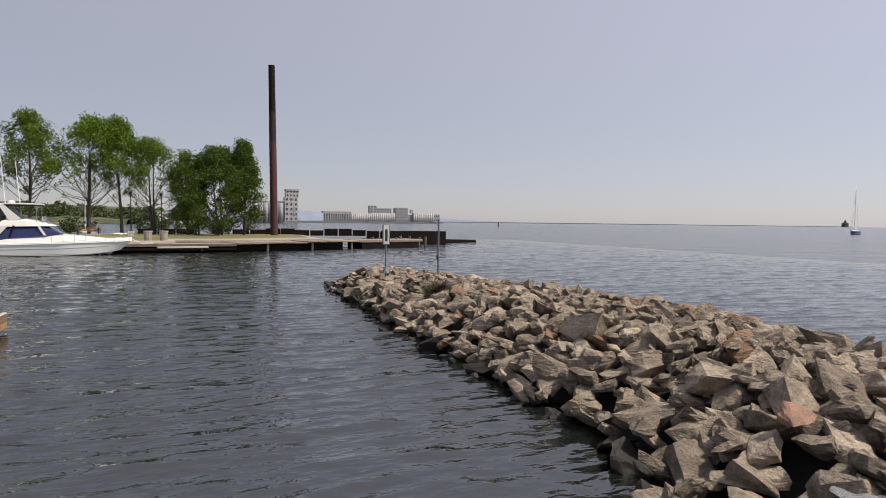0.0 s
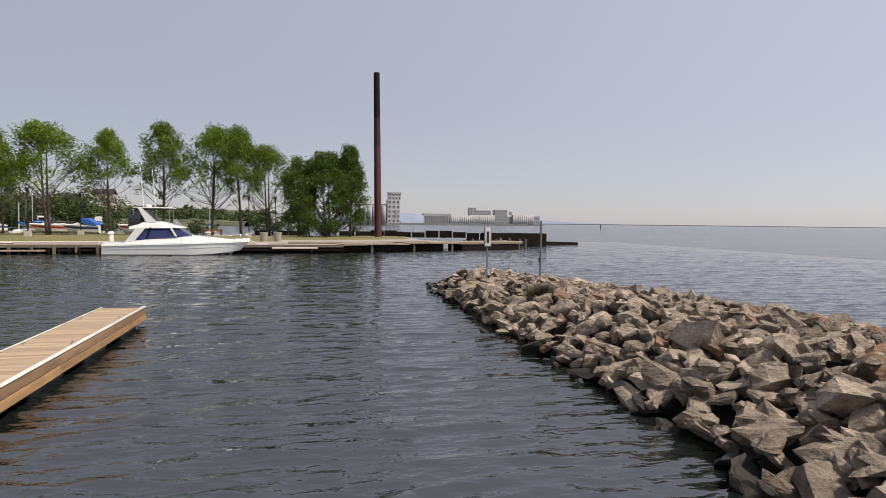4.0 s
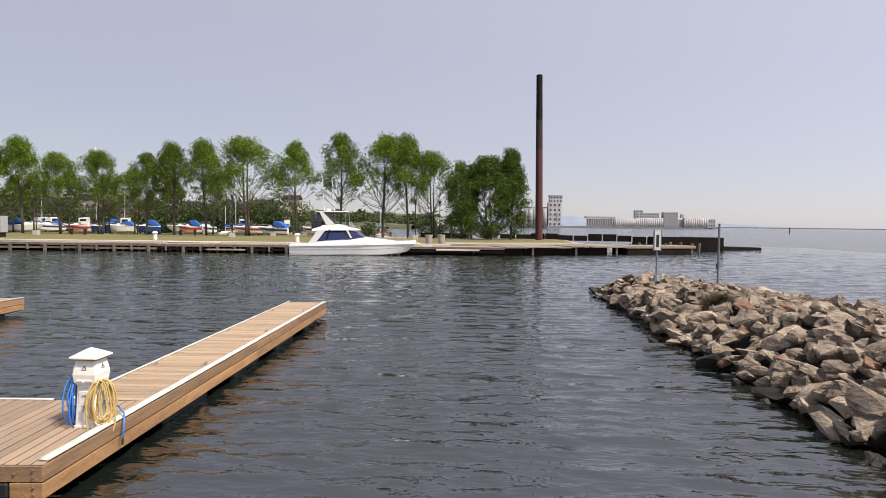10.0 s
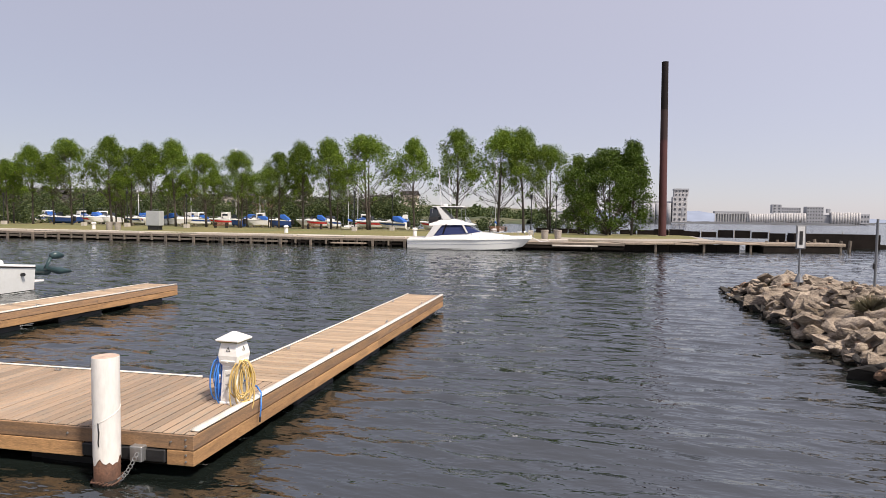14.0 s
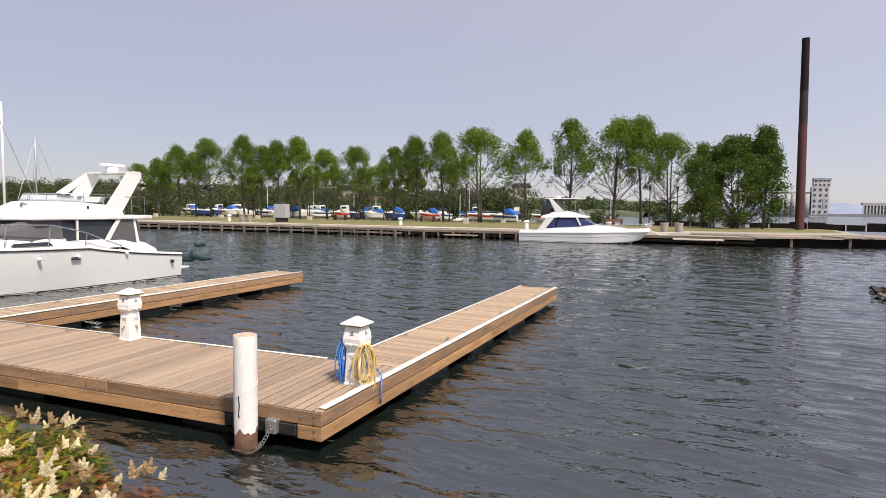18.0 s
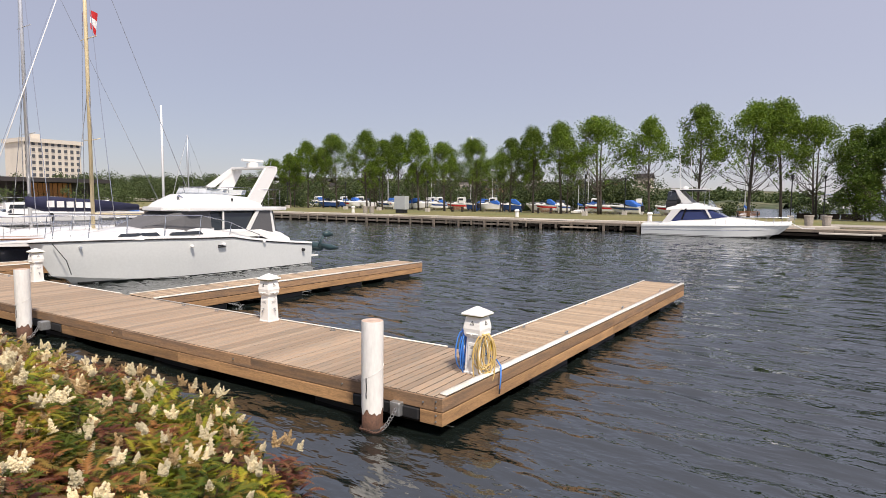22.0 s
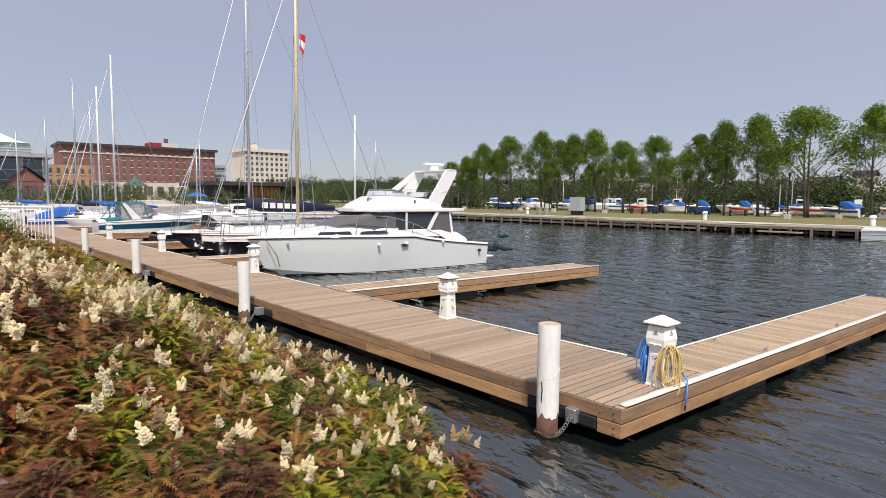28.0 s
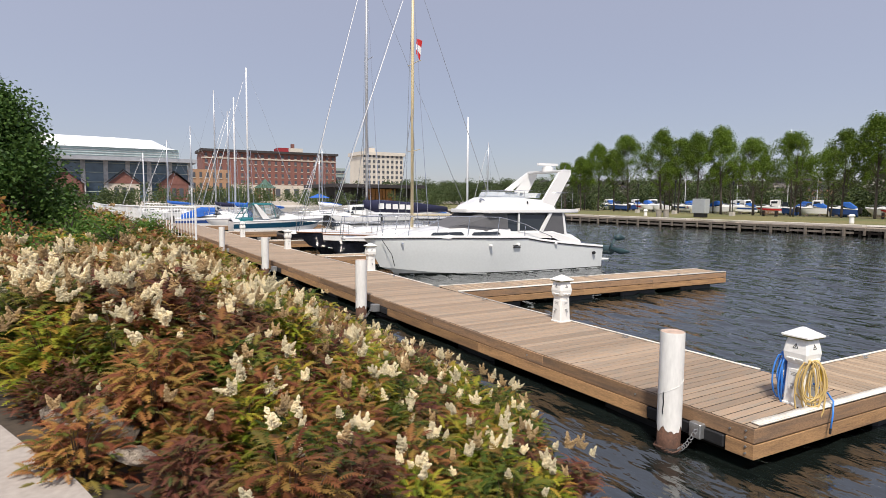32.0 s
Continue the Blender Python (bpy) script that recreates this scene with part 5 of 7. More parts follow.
# lettering on the navy cover is drawn as plain bars
bm = bmesh.new()
for k in range(5):
    box(bm, -28.20, -28.17, 6.72 + 0.44 * k, 7.04 + 0.44 * k, 2.54 - 0.01 * k, 2.86 - 0.02 * k)
lg = part("cover_lettering", bm, CLOTH_W)
lg.parent, lg.matrix_parent_inverse = sloop, sloop.matrix_world.inverted()
lg["label"] = "white lettering bars on the sail cover"

make_sailboat(-36.7, 13.8, 93, 9.5, 3.0, GELCOAT, "white sailboat with a bare white mast", 9.6, ALU_W, 0.42, 0.3, None, 0.9, 0, furl=False, rigged=False)
# -------- small motor boats
def make_runabout(x, y, turn, length, hull, stripe, label, canvas=None, hard=False, group="motor boats", up=0.0):
    b = thing("motor_boat", label, "motor boat", group)
    b.matrix_world = pose(x, y, up, 0, 0, turn)
    if up:
        for k in (0.35, 0.75):
            part("cradle", boxed(length * k - 0.15, length * k + 0.15, -0.9, 0.9, -0.5, 0.05), OLD_WOOD, b, "timber cradle")
    beam = length * 0.33
    rows = hull_rows(length, beam, 1.15, 0.95, length * 0.14, 11, 0.12, 0.45)
    hull_part(b, rows, hull)
    deck_part(b, rows, 0.02, GELCOAT, 0.18)
    if stripe:
        bm = bmesh.new()
        for s in (1, -1):
            loft(bm, [[(q[3][0], s * (q[3][1] + 0.012), q[3][2] - 0.02), (q[4][0], s * (q[4][1] + 0.012), q[4][2] - 0.10)] for q in rows[1:]])
        part("hull_stripe", tidy(bm), stripe, b, "coloured stripe along the hull")
    line_part(b, rows, 5, 0.0, 0.03, GELCOAT, "rub_rail")
    a = length
    house(b, [(a * 0.24, 0.3, 0.2, 1.1, 1.15), (a * 0.36, beam * 0.30, beam * 0.24, 1.08, 1.38), (a * 0.52, beam * 0.36, beam * 0.30, 1.02, 1.5)], GELCOAT, "cuddy")
    house(b, [(a * 0.46, beam * 0.30, beam * 0.26, 1.45, 1.48), (a * 0.56, beam * 0.38, beam * 0.30, 1.3, 2.0)], CLEAR if canvas is TEAL else DARK_GLASS, "windscreen", "raked dark windscreen")
    if canvas:
        if canvas is TEAL:
            house(b, [(a * 0.46, beam * 0.32, beam * 0.29, 1.45, 1.5), (a * 0.58, beam * 0.37, beam * 0.30, 1.2, 2.12), (a * 0.80, beam * 0.40, beam * 0.34, 1.1, 2.1)], CLEAR, "clear_curtain", "clear canvas windows")
            house(b, [(a * 0.60, beam * 0.32, beam * 0.30, 2.06, 2.15), (a * 0.80, beam * 0.36, beam * 0.34, 2.0, 2.14)], TEAL, "canvas_top", "teal canvas top")
            house(b, [(a * 0.80, beam * 0.41, beam * 0.40, 1.0, 1.22), (a * 0.93, beam * 0.42, beam * 0.40, 0.98, 1.16)], TEAL, "canvas_cover", "teal cockpit cover")
            for s in (1, -1):
                part("radar_arch", slab([(a * 0.76, 2.08), (a * 0.79, 2.08), (a * 0.70, 1.1), (a * 0.62, 1.1)], s * beam * 0.37, s * beam * 0.42), GELCOAT, b, "white raked arch")
                for u in (0.56, 0.66, 0.84):
                    part("curtain_seam", tubed([(a * u, s * beam * 0.385, 1.2), (a * (u + 0.03), s * beam * 0.32, 2.06)], 0.03, 5), TEAL, b, "teal curtain edge")
            part("curtain_edge", tubed([(a * 0.82, -beam * 0.36, 2.05), (a * 0.92, -beam * 0.40, 1.15), (a * 0.92, beam * 0.40, 1.15), (a * 0.82, beam * 0.36, 2.05)], 0.03, 5), TEAL, b, "teal curtain edge")
        else:
            house(b, [(a * 0.54, beam * 0.36, beam * 0.30, 1.5, 2.05), (a * 0.70, beam * 0.40, beam * 0.34, 1.2, 2.1), (a * 0.93, beam * 0.42, beam * 0.38, 0.98, 1.35)], canvas, "canvas_cover", "canvas cover over the cockpit")
    if hard:
        house(b, [(a * 0.50, beam * 0.34, beam * 0.32, 1.3, 2.3), (a * 0.78, beam * 0.36, beam * 0.34, 1.1, 2.4)], GELCOAT, "wheelhouse")
        for s in (1, -1):
            part("side_window", slab([(a * 0.53, 1.75), (a * 0.74, 1.75), (a * 0.74, 2.15), (a * 0.55, 2.15)], s * beam * 0.30, s * beam * 0.355), DARK_GLASS, b)
        rail(b, [(a * 0.5, beam * 0.3, 2.35), (a * 0.5, -beam * 0.3, 2.35), (a * 0.78, -beam * 0.3, 2.35), (a * 0.78, beam * 0.3, 2.35)], [0.5] * 4, 1, CHROME, 0.02)
    pts = [(q[-1][0], q[-1][1] * 0.95, q[-1][2]) for q in rows[:7]]
    rail(b, pts, [0.45] * len(pts), 2, CHROME, 0.014)
    rail(b, [(p[0], -p[1], p[2]) for p in pts], [0.45] * len(pts), 2, CHROME, 0.014)
    if canvas is TEAL or hull is NAVY_HULL:
        return b
    bm = bmesh.new()
    box(bm, a, a + 0.45, -0.28, 0.28, 0.3, 1.25)
    part("outboard", bevelled(bm, 0.08, 2), BLACK, b, "black outboard motor")
    return b


STRIPE = material("blue_green_stripe", (0.008, 0.06, 0.11), 0.3, vary=0.1, bump=0.0)
# teal and white express cruiser beyond the sailing boats, stern to the dock
make_runabout(-46.9, 9.0, -88, 7.8, GELCOAT, STRIPE, "white express cruiser with a teal stripe and canvas", TEAL).scale = (1, 1, 1.25)
# raised bow of a small white boat by the black hulls
make_runabout(-33.6, 9.0, -86, 6.8, NAVY_HULL, None, "low dark runabout with a pale deck moored at the dock")
GREEN_HULL = material("blue_hull", (0.03, 0.07, 0.22), 0.25, vary=0.1, bump=0.0)
q = random.Random(9)
for k, (x, y, turn, ln, cover) in enumerate(((-60, 6.0, -95, 8.0, BLUE_CANVAS), (-66, 14.0, 80, 7.5, None), (-72, 22, 100, 7.8, None), (-79, 30, 85, 8.4, BLUE_CANVAS),
                                              (-88, 30, 90, 7.0, None), (-96, 36, 84, 8.0, None), (-92, 14, -92, 8.2, None), (-104, 30, 88, 7.4, BLUE_CANVAS), (-78, 8, -85, 7.2, None), (-116, 38, 95, 8, None), (-128, 36, 85, 8, None))):
    make_runabout(x, y, turn, ln, GELCOAT, GREEN_HULL if k % 3 == 0 else None, "white motor boat moored in the inner basin", cover, k % 4 == 1, "motor boats in the inner basin")
for x, y, turn, ln, mast, cov in ((-55.5, 0.2, 90, 9.5, 15.4, BLUE_CANVAS), (-61, 0.05, 88, 9.0, 13.4, BLUE_CANVAS), (-66, -1.0, 92, 8.5, 14.8, NAVY), (-70, 0.4, 90, 9.8, 13.2, BLUE_CANVAS),
                                  (-78, -2.4, 90, 8.5, 12.1, None), (-86, -4.9, 91, 9, 10.9, BLUE_CANVAS), (-95, -7.2, 90, 8, 9.6, None), (-80, 43.6, 90, 8, 12.5, None), (-70, 12.0, 85, 8, 8.5, CLOTH_W), (-82, 16.0, 88, 8, 11.0, BLUE_CANVAS)):
    make_sailboat(x, y, turn, ln, ln * 0.31, GELCOAT, "white sailboat with a covered boom in the inner basin", mast, ALU_W if int(x) % 2 else ALU, 0.42, 0.36, cov, 0.95, 1, "sailing boats in the inner basin", int(x) % 3 != 0)

# boats laid up beyond the far quay
bm = bmesh.new()
prism(bm, [(-420, 70), (-18, 86), (-18, 104), (-150, 122), (-420, 122)], -0.5, 0.86)
tagged(part("boat_yard_ground", bm, GRASS), "dry grass of the boat yard behind the quay", "ground", kind="structure")
for k in range(32):
    x = -112 + k * 3.2 + q.uniform(-1, 1)
    if -16 < x < 4:
        continue
    bt = make_runabout(x, 94 + q.uniform(-3, 4), q.choice((0, 180, 90, 90, 80)) + q.uniform(-15, 15), q.uniform(4.2, 6.6), q.choice((GELCOAT, GELCOAT, GELCOAT, GREEN_HULL)), q.choice((None, None, GREEN_HULL, RED)), "white motor boat beyond the far quay", q.choice((BLUE_CANVAS, BLUE_CANVAS, None, None)), q.random() < 0.35, "boats beyond the far quay", 1.15)
for x, y, h in ((-84, 96, 11), (-61, 95, 16), (-57, 97, 10), (-38, 96, 14), (-36.5, 97, 13), (-9.5, 92, 13), (-71, 95, 12)):
    make_sailboat(x, y, 90, 8.0, 2.5, GELCOAT, "white sailboat beyond the far quay", h, ALU_W, 0.42, 0.36, BLUE_CANVAS if x > -40 else None, 0.95, 1, "sailing boats beyond the far quay", False)

# one sailing boat far out, under bare poles
make_sailboat(258.6, 154.4, 20, 11, 3.3, GREEN_HULL, "distant sailboat motoring with sails furled", 20.0, ALU, 0.42, 0.38, CLOTH_W, 1.2)
# ---------------------------------------------------------------- far wharf
WH_DECK = material("wharf_deck_timber", (0.27, 0.22, 0.165), 0.85, vary=0.35, scale=0.8, fine=8, bump=0.3, each=0.2, second=(0.18, 0.15, 0.12))
LAMP_BLACK = material("black_lamp_paint", (0.012, 0.012, 0.013), 0.45, vary=0.1, bump=0.0)
GREY_BOX = material("grey_cabinet", (0.36, 0.38, 0.38), 0.5, vary=0.1, bump=0.0)
wharf = tagged(thing("far_wharf", "old timber wharf with dark piles along the water", "wharf"), kind="structure")
q = random.Random(17)


def along(x0, x1, step):
    n = max(1, int(round((x1 - x0) / step)))
    return [(x0 + (x1 - x0) * k / n, x0 + (x1 - x0) * (k + 1) / n) for k in range(n)]


for x0, x1 in along(-300, 9, 6.0):
    y0 = wharf_y(x0)
    piece("deck_section", mesh_of("deck_section", boxed(0, x1 - x0 - 0.03, 0.02, 3.6, 0.70, 0.80), WH_DECK), wharf, pose(x0, y0, q.uniform(-0.02, 0.02), 0, 0, ASKEW)) if x0 > -140 else None
    if x0 > -140:
        for z0, z1, yy in ((0.58, 0.82, -0.06), (0.22, 0.42, -0.03)):
            piece("wale", mesh_of("wale", boxed(0, x1 - x0 - 0.04, yy, yy + 0.25, z0, z1), DARK_WOOD_SHADE if z0 < 0.5 and x0 > -30 else OLD_WOOD), wharf, pose(x0, y0, q.uniform(-0.03, 0.03), 0, 0, ASKEW))
# added sheet: its near-black colour stands for the shade behind the piles
part("dark_backing", sheet_of([[(-300, wharf_y(-300) + 0.9, -0.3), (9, wharf_y(9) + 0.9, -0.3), (9, wharf_y(9) + 0.9, 0.7), (-300, wharf_y(-300) + 0.9, 0.7)]]), DARK_WOOD_SHADE, wharf, "dark sheet standing for the shade behind the piles")
part("far_deck", sheet_of([[(-420, wharf_y(-420), 0.78), (-138, wharf_y(-138), 0.78), (-138, wharf_y(-138) + 3.6, 0.80), (-420, wharf_y(-420) + 3.6, 0.80)]]), WH_DECK, wharf)
post = mesh_of("post", boxed(-0.11, 0.11, -0.13, 0.10, -0.6, 0.74), OLD_WOOD)
pale = mesh_of("post", boxed(-0.07, 0.07, -0.16, 0.06, 0.12, 0.80), OLD_WOOD)
x = -136.0
k = 0
while x < 8:
    if x < -13 or (x > 0 and k % 4 == 1):
        piece("pile", pale if k % 2 else post, wharf, pose(x, wharf_y(x) - 0.06, 0, 0, 0, q.uniform(-4, 4)))
    x += 1.75
    k += 1
for x in [-36 + 0.8 * j for j in range(27)]:
    piece("pile", post, wharf, pose(x, wharf_y(x) + 0.55, -0.02, q.uniform(-3, 3), q.uniform(-3, 3), 0))
for x0, x1 in ((-84, -78), (-70, -62), (-58, -46.5), (-39, -27), (-21, -14), (-4, 3.5)):
    piece("kerb_slab", mesh_of("kerb_slab", bevelled(boxed(0, x1 - x0, 2.2, 3.2, 0.80, 1.02), 0.02), CONCRETE), wharf, pose(x0, wharf_y(x0), 0, 0, 0, ASKEW))
# promenade along the quay
bm = bmesh.new()
loft(bm, [[(x, wharf_y(x) + 3.3, 0.86), (x, wharf_y(x) + 6.0, 0.93)] for x in (-300, -140, -60, 0, 9)])
tagged(part("promenade", tidy(bm), CONCRETE), "pale concrete promenade on the far quay", "pavement", kind="structure")
bm = bmesh.new()
APRON = material("weathered_apron", (0.33, 0.295, 0.25), 0.9, vary=0.3, scale=0.5, fine=8, bump=0.3, second=(0.22, 0.20, 0.17))
prism(bm, [(2, 59), (9, 58.8), (19, 63.5), (20, 83), (10, 84), (9, 72), (2, 66)], 0.7, 1.02)
tagged(part("quay_apron", bm, APRON), "pale worn concrete apron of the pier head", "pavement", kind="structure")

# the decayed end: steel sheet piling, broken decks, stub piles
for x0, x1 in along(-1.0, 9, 2.6):
    piece("sheet_pile", mesh_of("sheet_pile", boxed(0, x1 - x0 - 0.05, 0, 0.3, -0.6, 0.66), DARK_WOOD_SHADE), wharf, pose(x0, wharf_y(x0) + 0.7, 0, 0, 0, ASKEW))
for k, (x0, x1) in enumerate(along(9, 24, 2.5)):
    y0 = wharf_y(x0)
    ang = math.degrees(math.atan(0.45))
    ln = (x1 - x0) / math.cos(radians(ang))
    piece("deck_section", mesh_of("deck_section", boxed(0, ln - 0.05, 0, 13 - 0.9 * k, 0.78, 0.92), WH_DECK), wharf, pose(x0, y0, q.uniform(-0.06, 0.03), 0, q.uniform(-1, 1), ang))
    if k < 5:
        piece("sheet_pile", mesh_of("sheet_pile", boxed(0, ln - 0.05, 0.9, 1.25, -0.6, 0.72), DARK_WOOD_SHADE), wharf, pose(x0, y0, 0, 0, 0, ang))
    if k % 2:
        piece("pile", post, wharf, pose(x0 + 0.6, y0 + 0.6, 0.02, 0, 0, q.uniform(-4, 4)))
outer = thing("ruined_pier", "low ruined timber pier with dark broken decking", "pier")
part("deck", bevelled(boxed(0, 9.5, 0, 3.6, 0.62, 0.95), 0.05), WH_DECK, outer, "broken grey decking").matrix_basis = pose(23.2, 61.9, 0, 0, 0, 18)
part("crib", boxed(0.3, 8.8, 0.1, 3.3, -0.5, 0.62), DARK_WOOD_SHADE, outer, "dark timber crib").matrix_basis = pose(23.2, 61.9, 0, 0, 0, 18)
for k in range(9):
    part("stub", tubed([(0, 0, -0.5), (0, 0, q.uniform(1.0, 1.35))], 0.16, 7), OLD_WOOD, outer, "weathered stub pile").matrix_basis = pose(24.6 + k * 1.1 + q.uniform(-.2, .2), 63.6 + 0.36 * k + q.uniform(0, 2), 0, q.uniform(-4, 4), q.uniform(-4, 4), 0)
wall = thing("sheet_pile_wall", "black steel sheet-pile wall at the end of the old pier", "wall")
for k in range(12):
    a = Vector((15 + k * 2.08, 84 - 0.32 * k, 0))
    part("panel", boxed(0, 1.95, 0, 0.25, -0.5 if k > 6 else 0.9, q.uniform(1.6, 2.02) - (0.0 if k < 7 else 0.06 * (k - 6))), DARK_WOOD_SHADE, wall).matrix_basis = pose(a.x, a.y, 0, 0, 0, -9)
for k in range(1, 13, 2):
    a = Vector((15 + k * 2.08, 83.9 - 0.32 * k, 0))
    part("post", boxed(-0.06, 0.0, -0.1, 0.1, 0.8, 1.98), APRON, wall, "pale post").matrix_basis = pose(a.x, a.y, 0, 0, 0, -9)
part("block", boxed(0, 9.5, 0, 2.6, -0.5, 1.75), DARK_WOOD_SHADE, wall, "black end block").matrix_basis = pose(31.0, 76.8, 0, 0, 0, -2)
part("low_boom", bevelled(boxed(0, 7.5, 0, 1.2, -0.3, 0.55), 0.1), DARK_WOOD_SHADE, wall, "low black boom in the water").matrix_basis = pose(40.4, 77.0, 0, 0, 1.5, 22)
bar = thing("quay_barrier", "row of low black barrier panels on the quay", "barrier")
for k in range(9):
    if k in (3, 4):
        continue
    part("panel", bevelled(boxed(0, 2.3, 0, 0.12, 0.95, 1.72), 0.02), DARK_WOOD_SHADE, bar).matrix_basis = pose(-2 + k * 2.5, 87.4 - 0.2 * k, 0, 0, 0, -4)

# ---------------------------------------------------------------- the tall rusty stack
RUST_RED = material("red_rust", (0.075, 0.026, 0.026), 0.85, vary=0.15, scale=1.2, fine=12, bump=0.4, second=(0.040, 0.018, 0.016))
SOOT = material("sooty_steel", (0.012, 0.009, 0.009), 0.85, vary=0.05, scale=1.0, fine=10, bump=0.4, second=(0.014, 0.010, 0.010), spec=0.2)
DARK_RUST = material("dark_rust", (0.028, 0.014, 0.013), 0.85, vary=0.15, scale=1.2, fine=12, bump=0.3, second=(0.020, 0.012, 0.012))
stack = thing("smokestack", "tall thin rusty steel smokestack leaning slightly", "smokestack")
stack.matrix_world = Matrix.Translation((15.15, 76, 1.0)) @ Matrix(((1, 0, -0.030, 0), (0, 1, 0, 0), (0, 0, 1, 0), (0, 0, 0, 1)))
for z0, z1, r0, r1, m in ((0, 4.2, 0.50, 0.49, RUST_RED), (4.2, 8.6, 0.49, 0.475, RUST_RED), (8.6, 12.6, 0.475, 0.46, RUST_RED), (12.6, 16.5, 0.46, 0.44, DARK_RUST), (16.5, 20, 0.44, 0.42, SOOT), (20, 22.6, 0.42, 0.41, SOOT)):
    part("shaft_section", tubed([(0, 0, z0), (0, 0, z1 - 0.03)], [r0, r1], 32), m, stack, "red rusty section" if m is RUST_RED else "black sooty section")
    part("flange", tubed([(0, 0, z1 - 0.06), (0, 0, z1)], r1 + 0.012, 32), m, stack)
part("base_plate", bevelled(boxed(-0.8, 0.8, -0.8, 0.8, -0.1, 0.12), 0.02), CONCRETE, stack, "concrete foot")


# ---------------------------------------------------------------- quay furniture
def make_lamp(x, y, h):
    l = thing("street_lamp", "black post lamp on the far quay", "street lamp", "quay lamps", at=(x, y, 0.95))
    part("pole", tubed([(0, 0, 0), (0, 0, 0.5), (0, 0, h)], [0.11, 0.07, 0.055], 8), LAMP_BLACK, l)
    part("lamp_head", tubed([(0, 0, h), (0, 0, h + 0.1), (0, 0, h + 0.42), (0, 0, h + 0.5)], [0.08, 0.16, 0.17, 0.05], 10), LAMP_BLACK, l)
    part("foot", boxed(-0.3, 0.3, -0.3, 0.3, -0.2, 0.75), CONCRETE, l, "pale concrete foot")


for x, y, h in ((-69.1, 70, 4.6), (-61.4, 70, 5.0), (-51.3, 70, 4.6), (-25.3, 70, 5.2), (-22.5, 78, 5.0), (1.3, 80, 5.1), (-83, 69, 4.6), (-97, 68, 4.8), (-1.5, 70.5, 4.8), (-112, 66, 4.8)):
    make_lamp(x, y, h)
cab = thing("electrical_cabinet", "grey metal cabinet on a dark frame on the far quay", "cabinet", at=(-50.6, 62.5, 1.0))
part("box", bevelled(boxed(-1.0, 1.0, -0.5, 0.5, 0.55, 2.5), 0.03), GREY_BOX, cab)
part("stand", boxed(-0.8, 0.8, -0.4, 0.4, -0.2, 0.55), BLACK, cab, "dark stand")
for k, (x, y) in enumerate(((-58.4, 60.5), (-31.0, 61.5), (-14.2, 60.8))):
    o = thing("mooring_bollard", "white painted bollard on the far quay", "bollard", "quay bollards", at=(x, y, 0.93))
    part("body", tubed([(0, 0, -0.1), (0, 0, 0.7), (0, 0, 0.8), (0, 0, 1.0)], [0.25, 0.22, 0.34, 0.2], 12), WHITE_PAINT, o)
for k, (x, y) in enumerate(((0.9, 58.9), (2.3, 58.9), (-55.5, 60.0), (-54.3, 60.1))):
    o = thing("planter", "pale concrete planter on the far quay", "planter", "quay planters", at=(x, y, 0.93))
    part("tub", tubed([(0, 0, -0.1), (0, 0, 0.85), (0, 0, 1.0)], [0.34, 0.40, 0.44], 12), APRON, o)
    part("rim", tubed([(0, 0, 0.95), (0, 0, 1.05)], 0.45, 12), APRON, o)
for k, (x, y, w) in enumerate(((-33.5, 75, 2.4), (-6.5, 76, 2.6), (-47, 72, 2.2))):
    o = thing("park_bench", "dark slatted bench on the grass", "bench", "quay benches", at=(x, y, 1.05))
    for j in range(3):
        part("slat", boxed(-w / 2, w / 2, -0.25 + 0.16 * j, -0.12 + 0.16 * j, 0.42, 0.47), TEAK, o)
        part("back_slat", boxed(-w / 2, w / 2, 0.27, 0.31, 0.55 + 0.15 * j, 0.66 + 0.15 * j), TEAK, o)
    for s in (-1, 1):
        part("leg", boxed(s * w * 0.42 - 0.05, s * w * 0.42 + 0.05, -0.25, 0.3, -0.1, 0.9), LAMP_BLACK, o)
plat = thing("boat_landing", "low timber landing stage against the far wharf", "landing stage")
part("deck", bevelled(boxed(0, 3.8, -0.8, 0.0, 0.22, 0.36), 0.02), WH_DECK, plat).matrix_basis = pose(-21.5, wharf_y(-20), 0, 0, 0, ASKEW)
part("deck", bevelled(boxed(0, 4.4, -0.8, 0.0, 0.45, 0.58), 0.02), CONCRETE, plat).matrix_basis = pose(1.9, wharf_y(2) - 0.2, 0, 0, 0, ASKEW)
fence = thing("picket_fence", "pale fence by the far quay", "fence")
for k in range(30):
    part("picket", boxed(0, 0.7, 0, 0.06, 0.9, 2.3), CONCRETE if k % 5 < 3 else WHITE_PAINT, fence).matrix_basis = pose(-122 + k * 0.85, 67.0 + 0.05 * k, 0, 0, 0, 3)


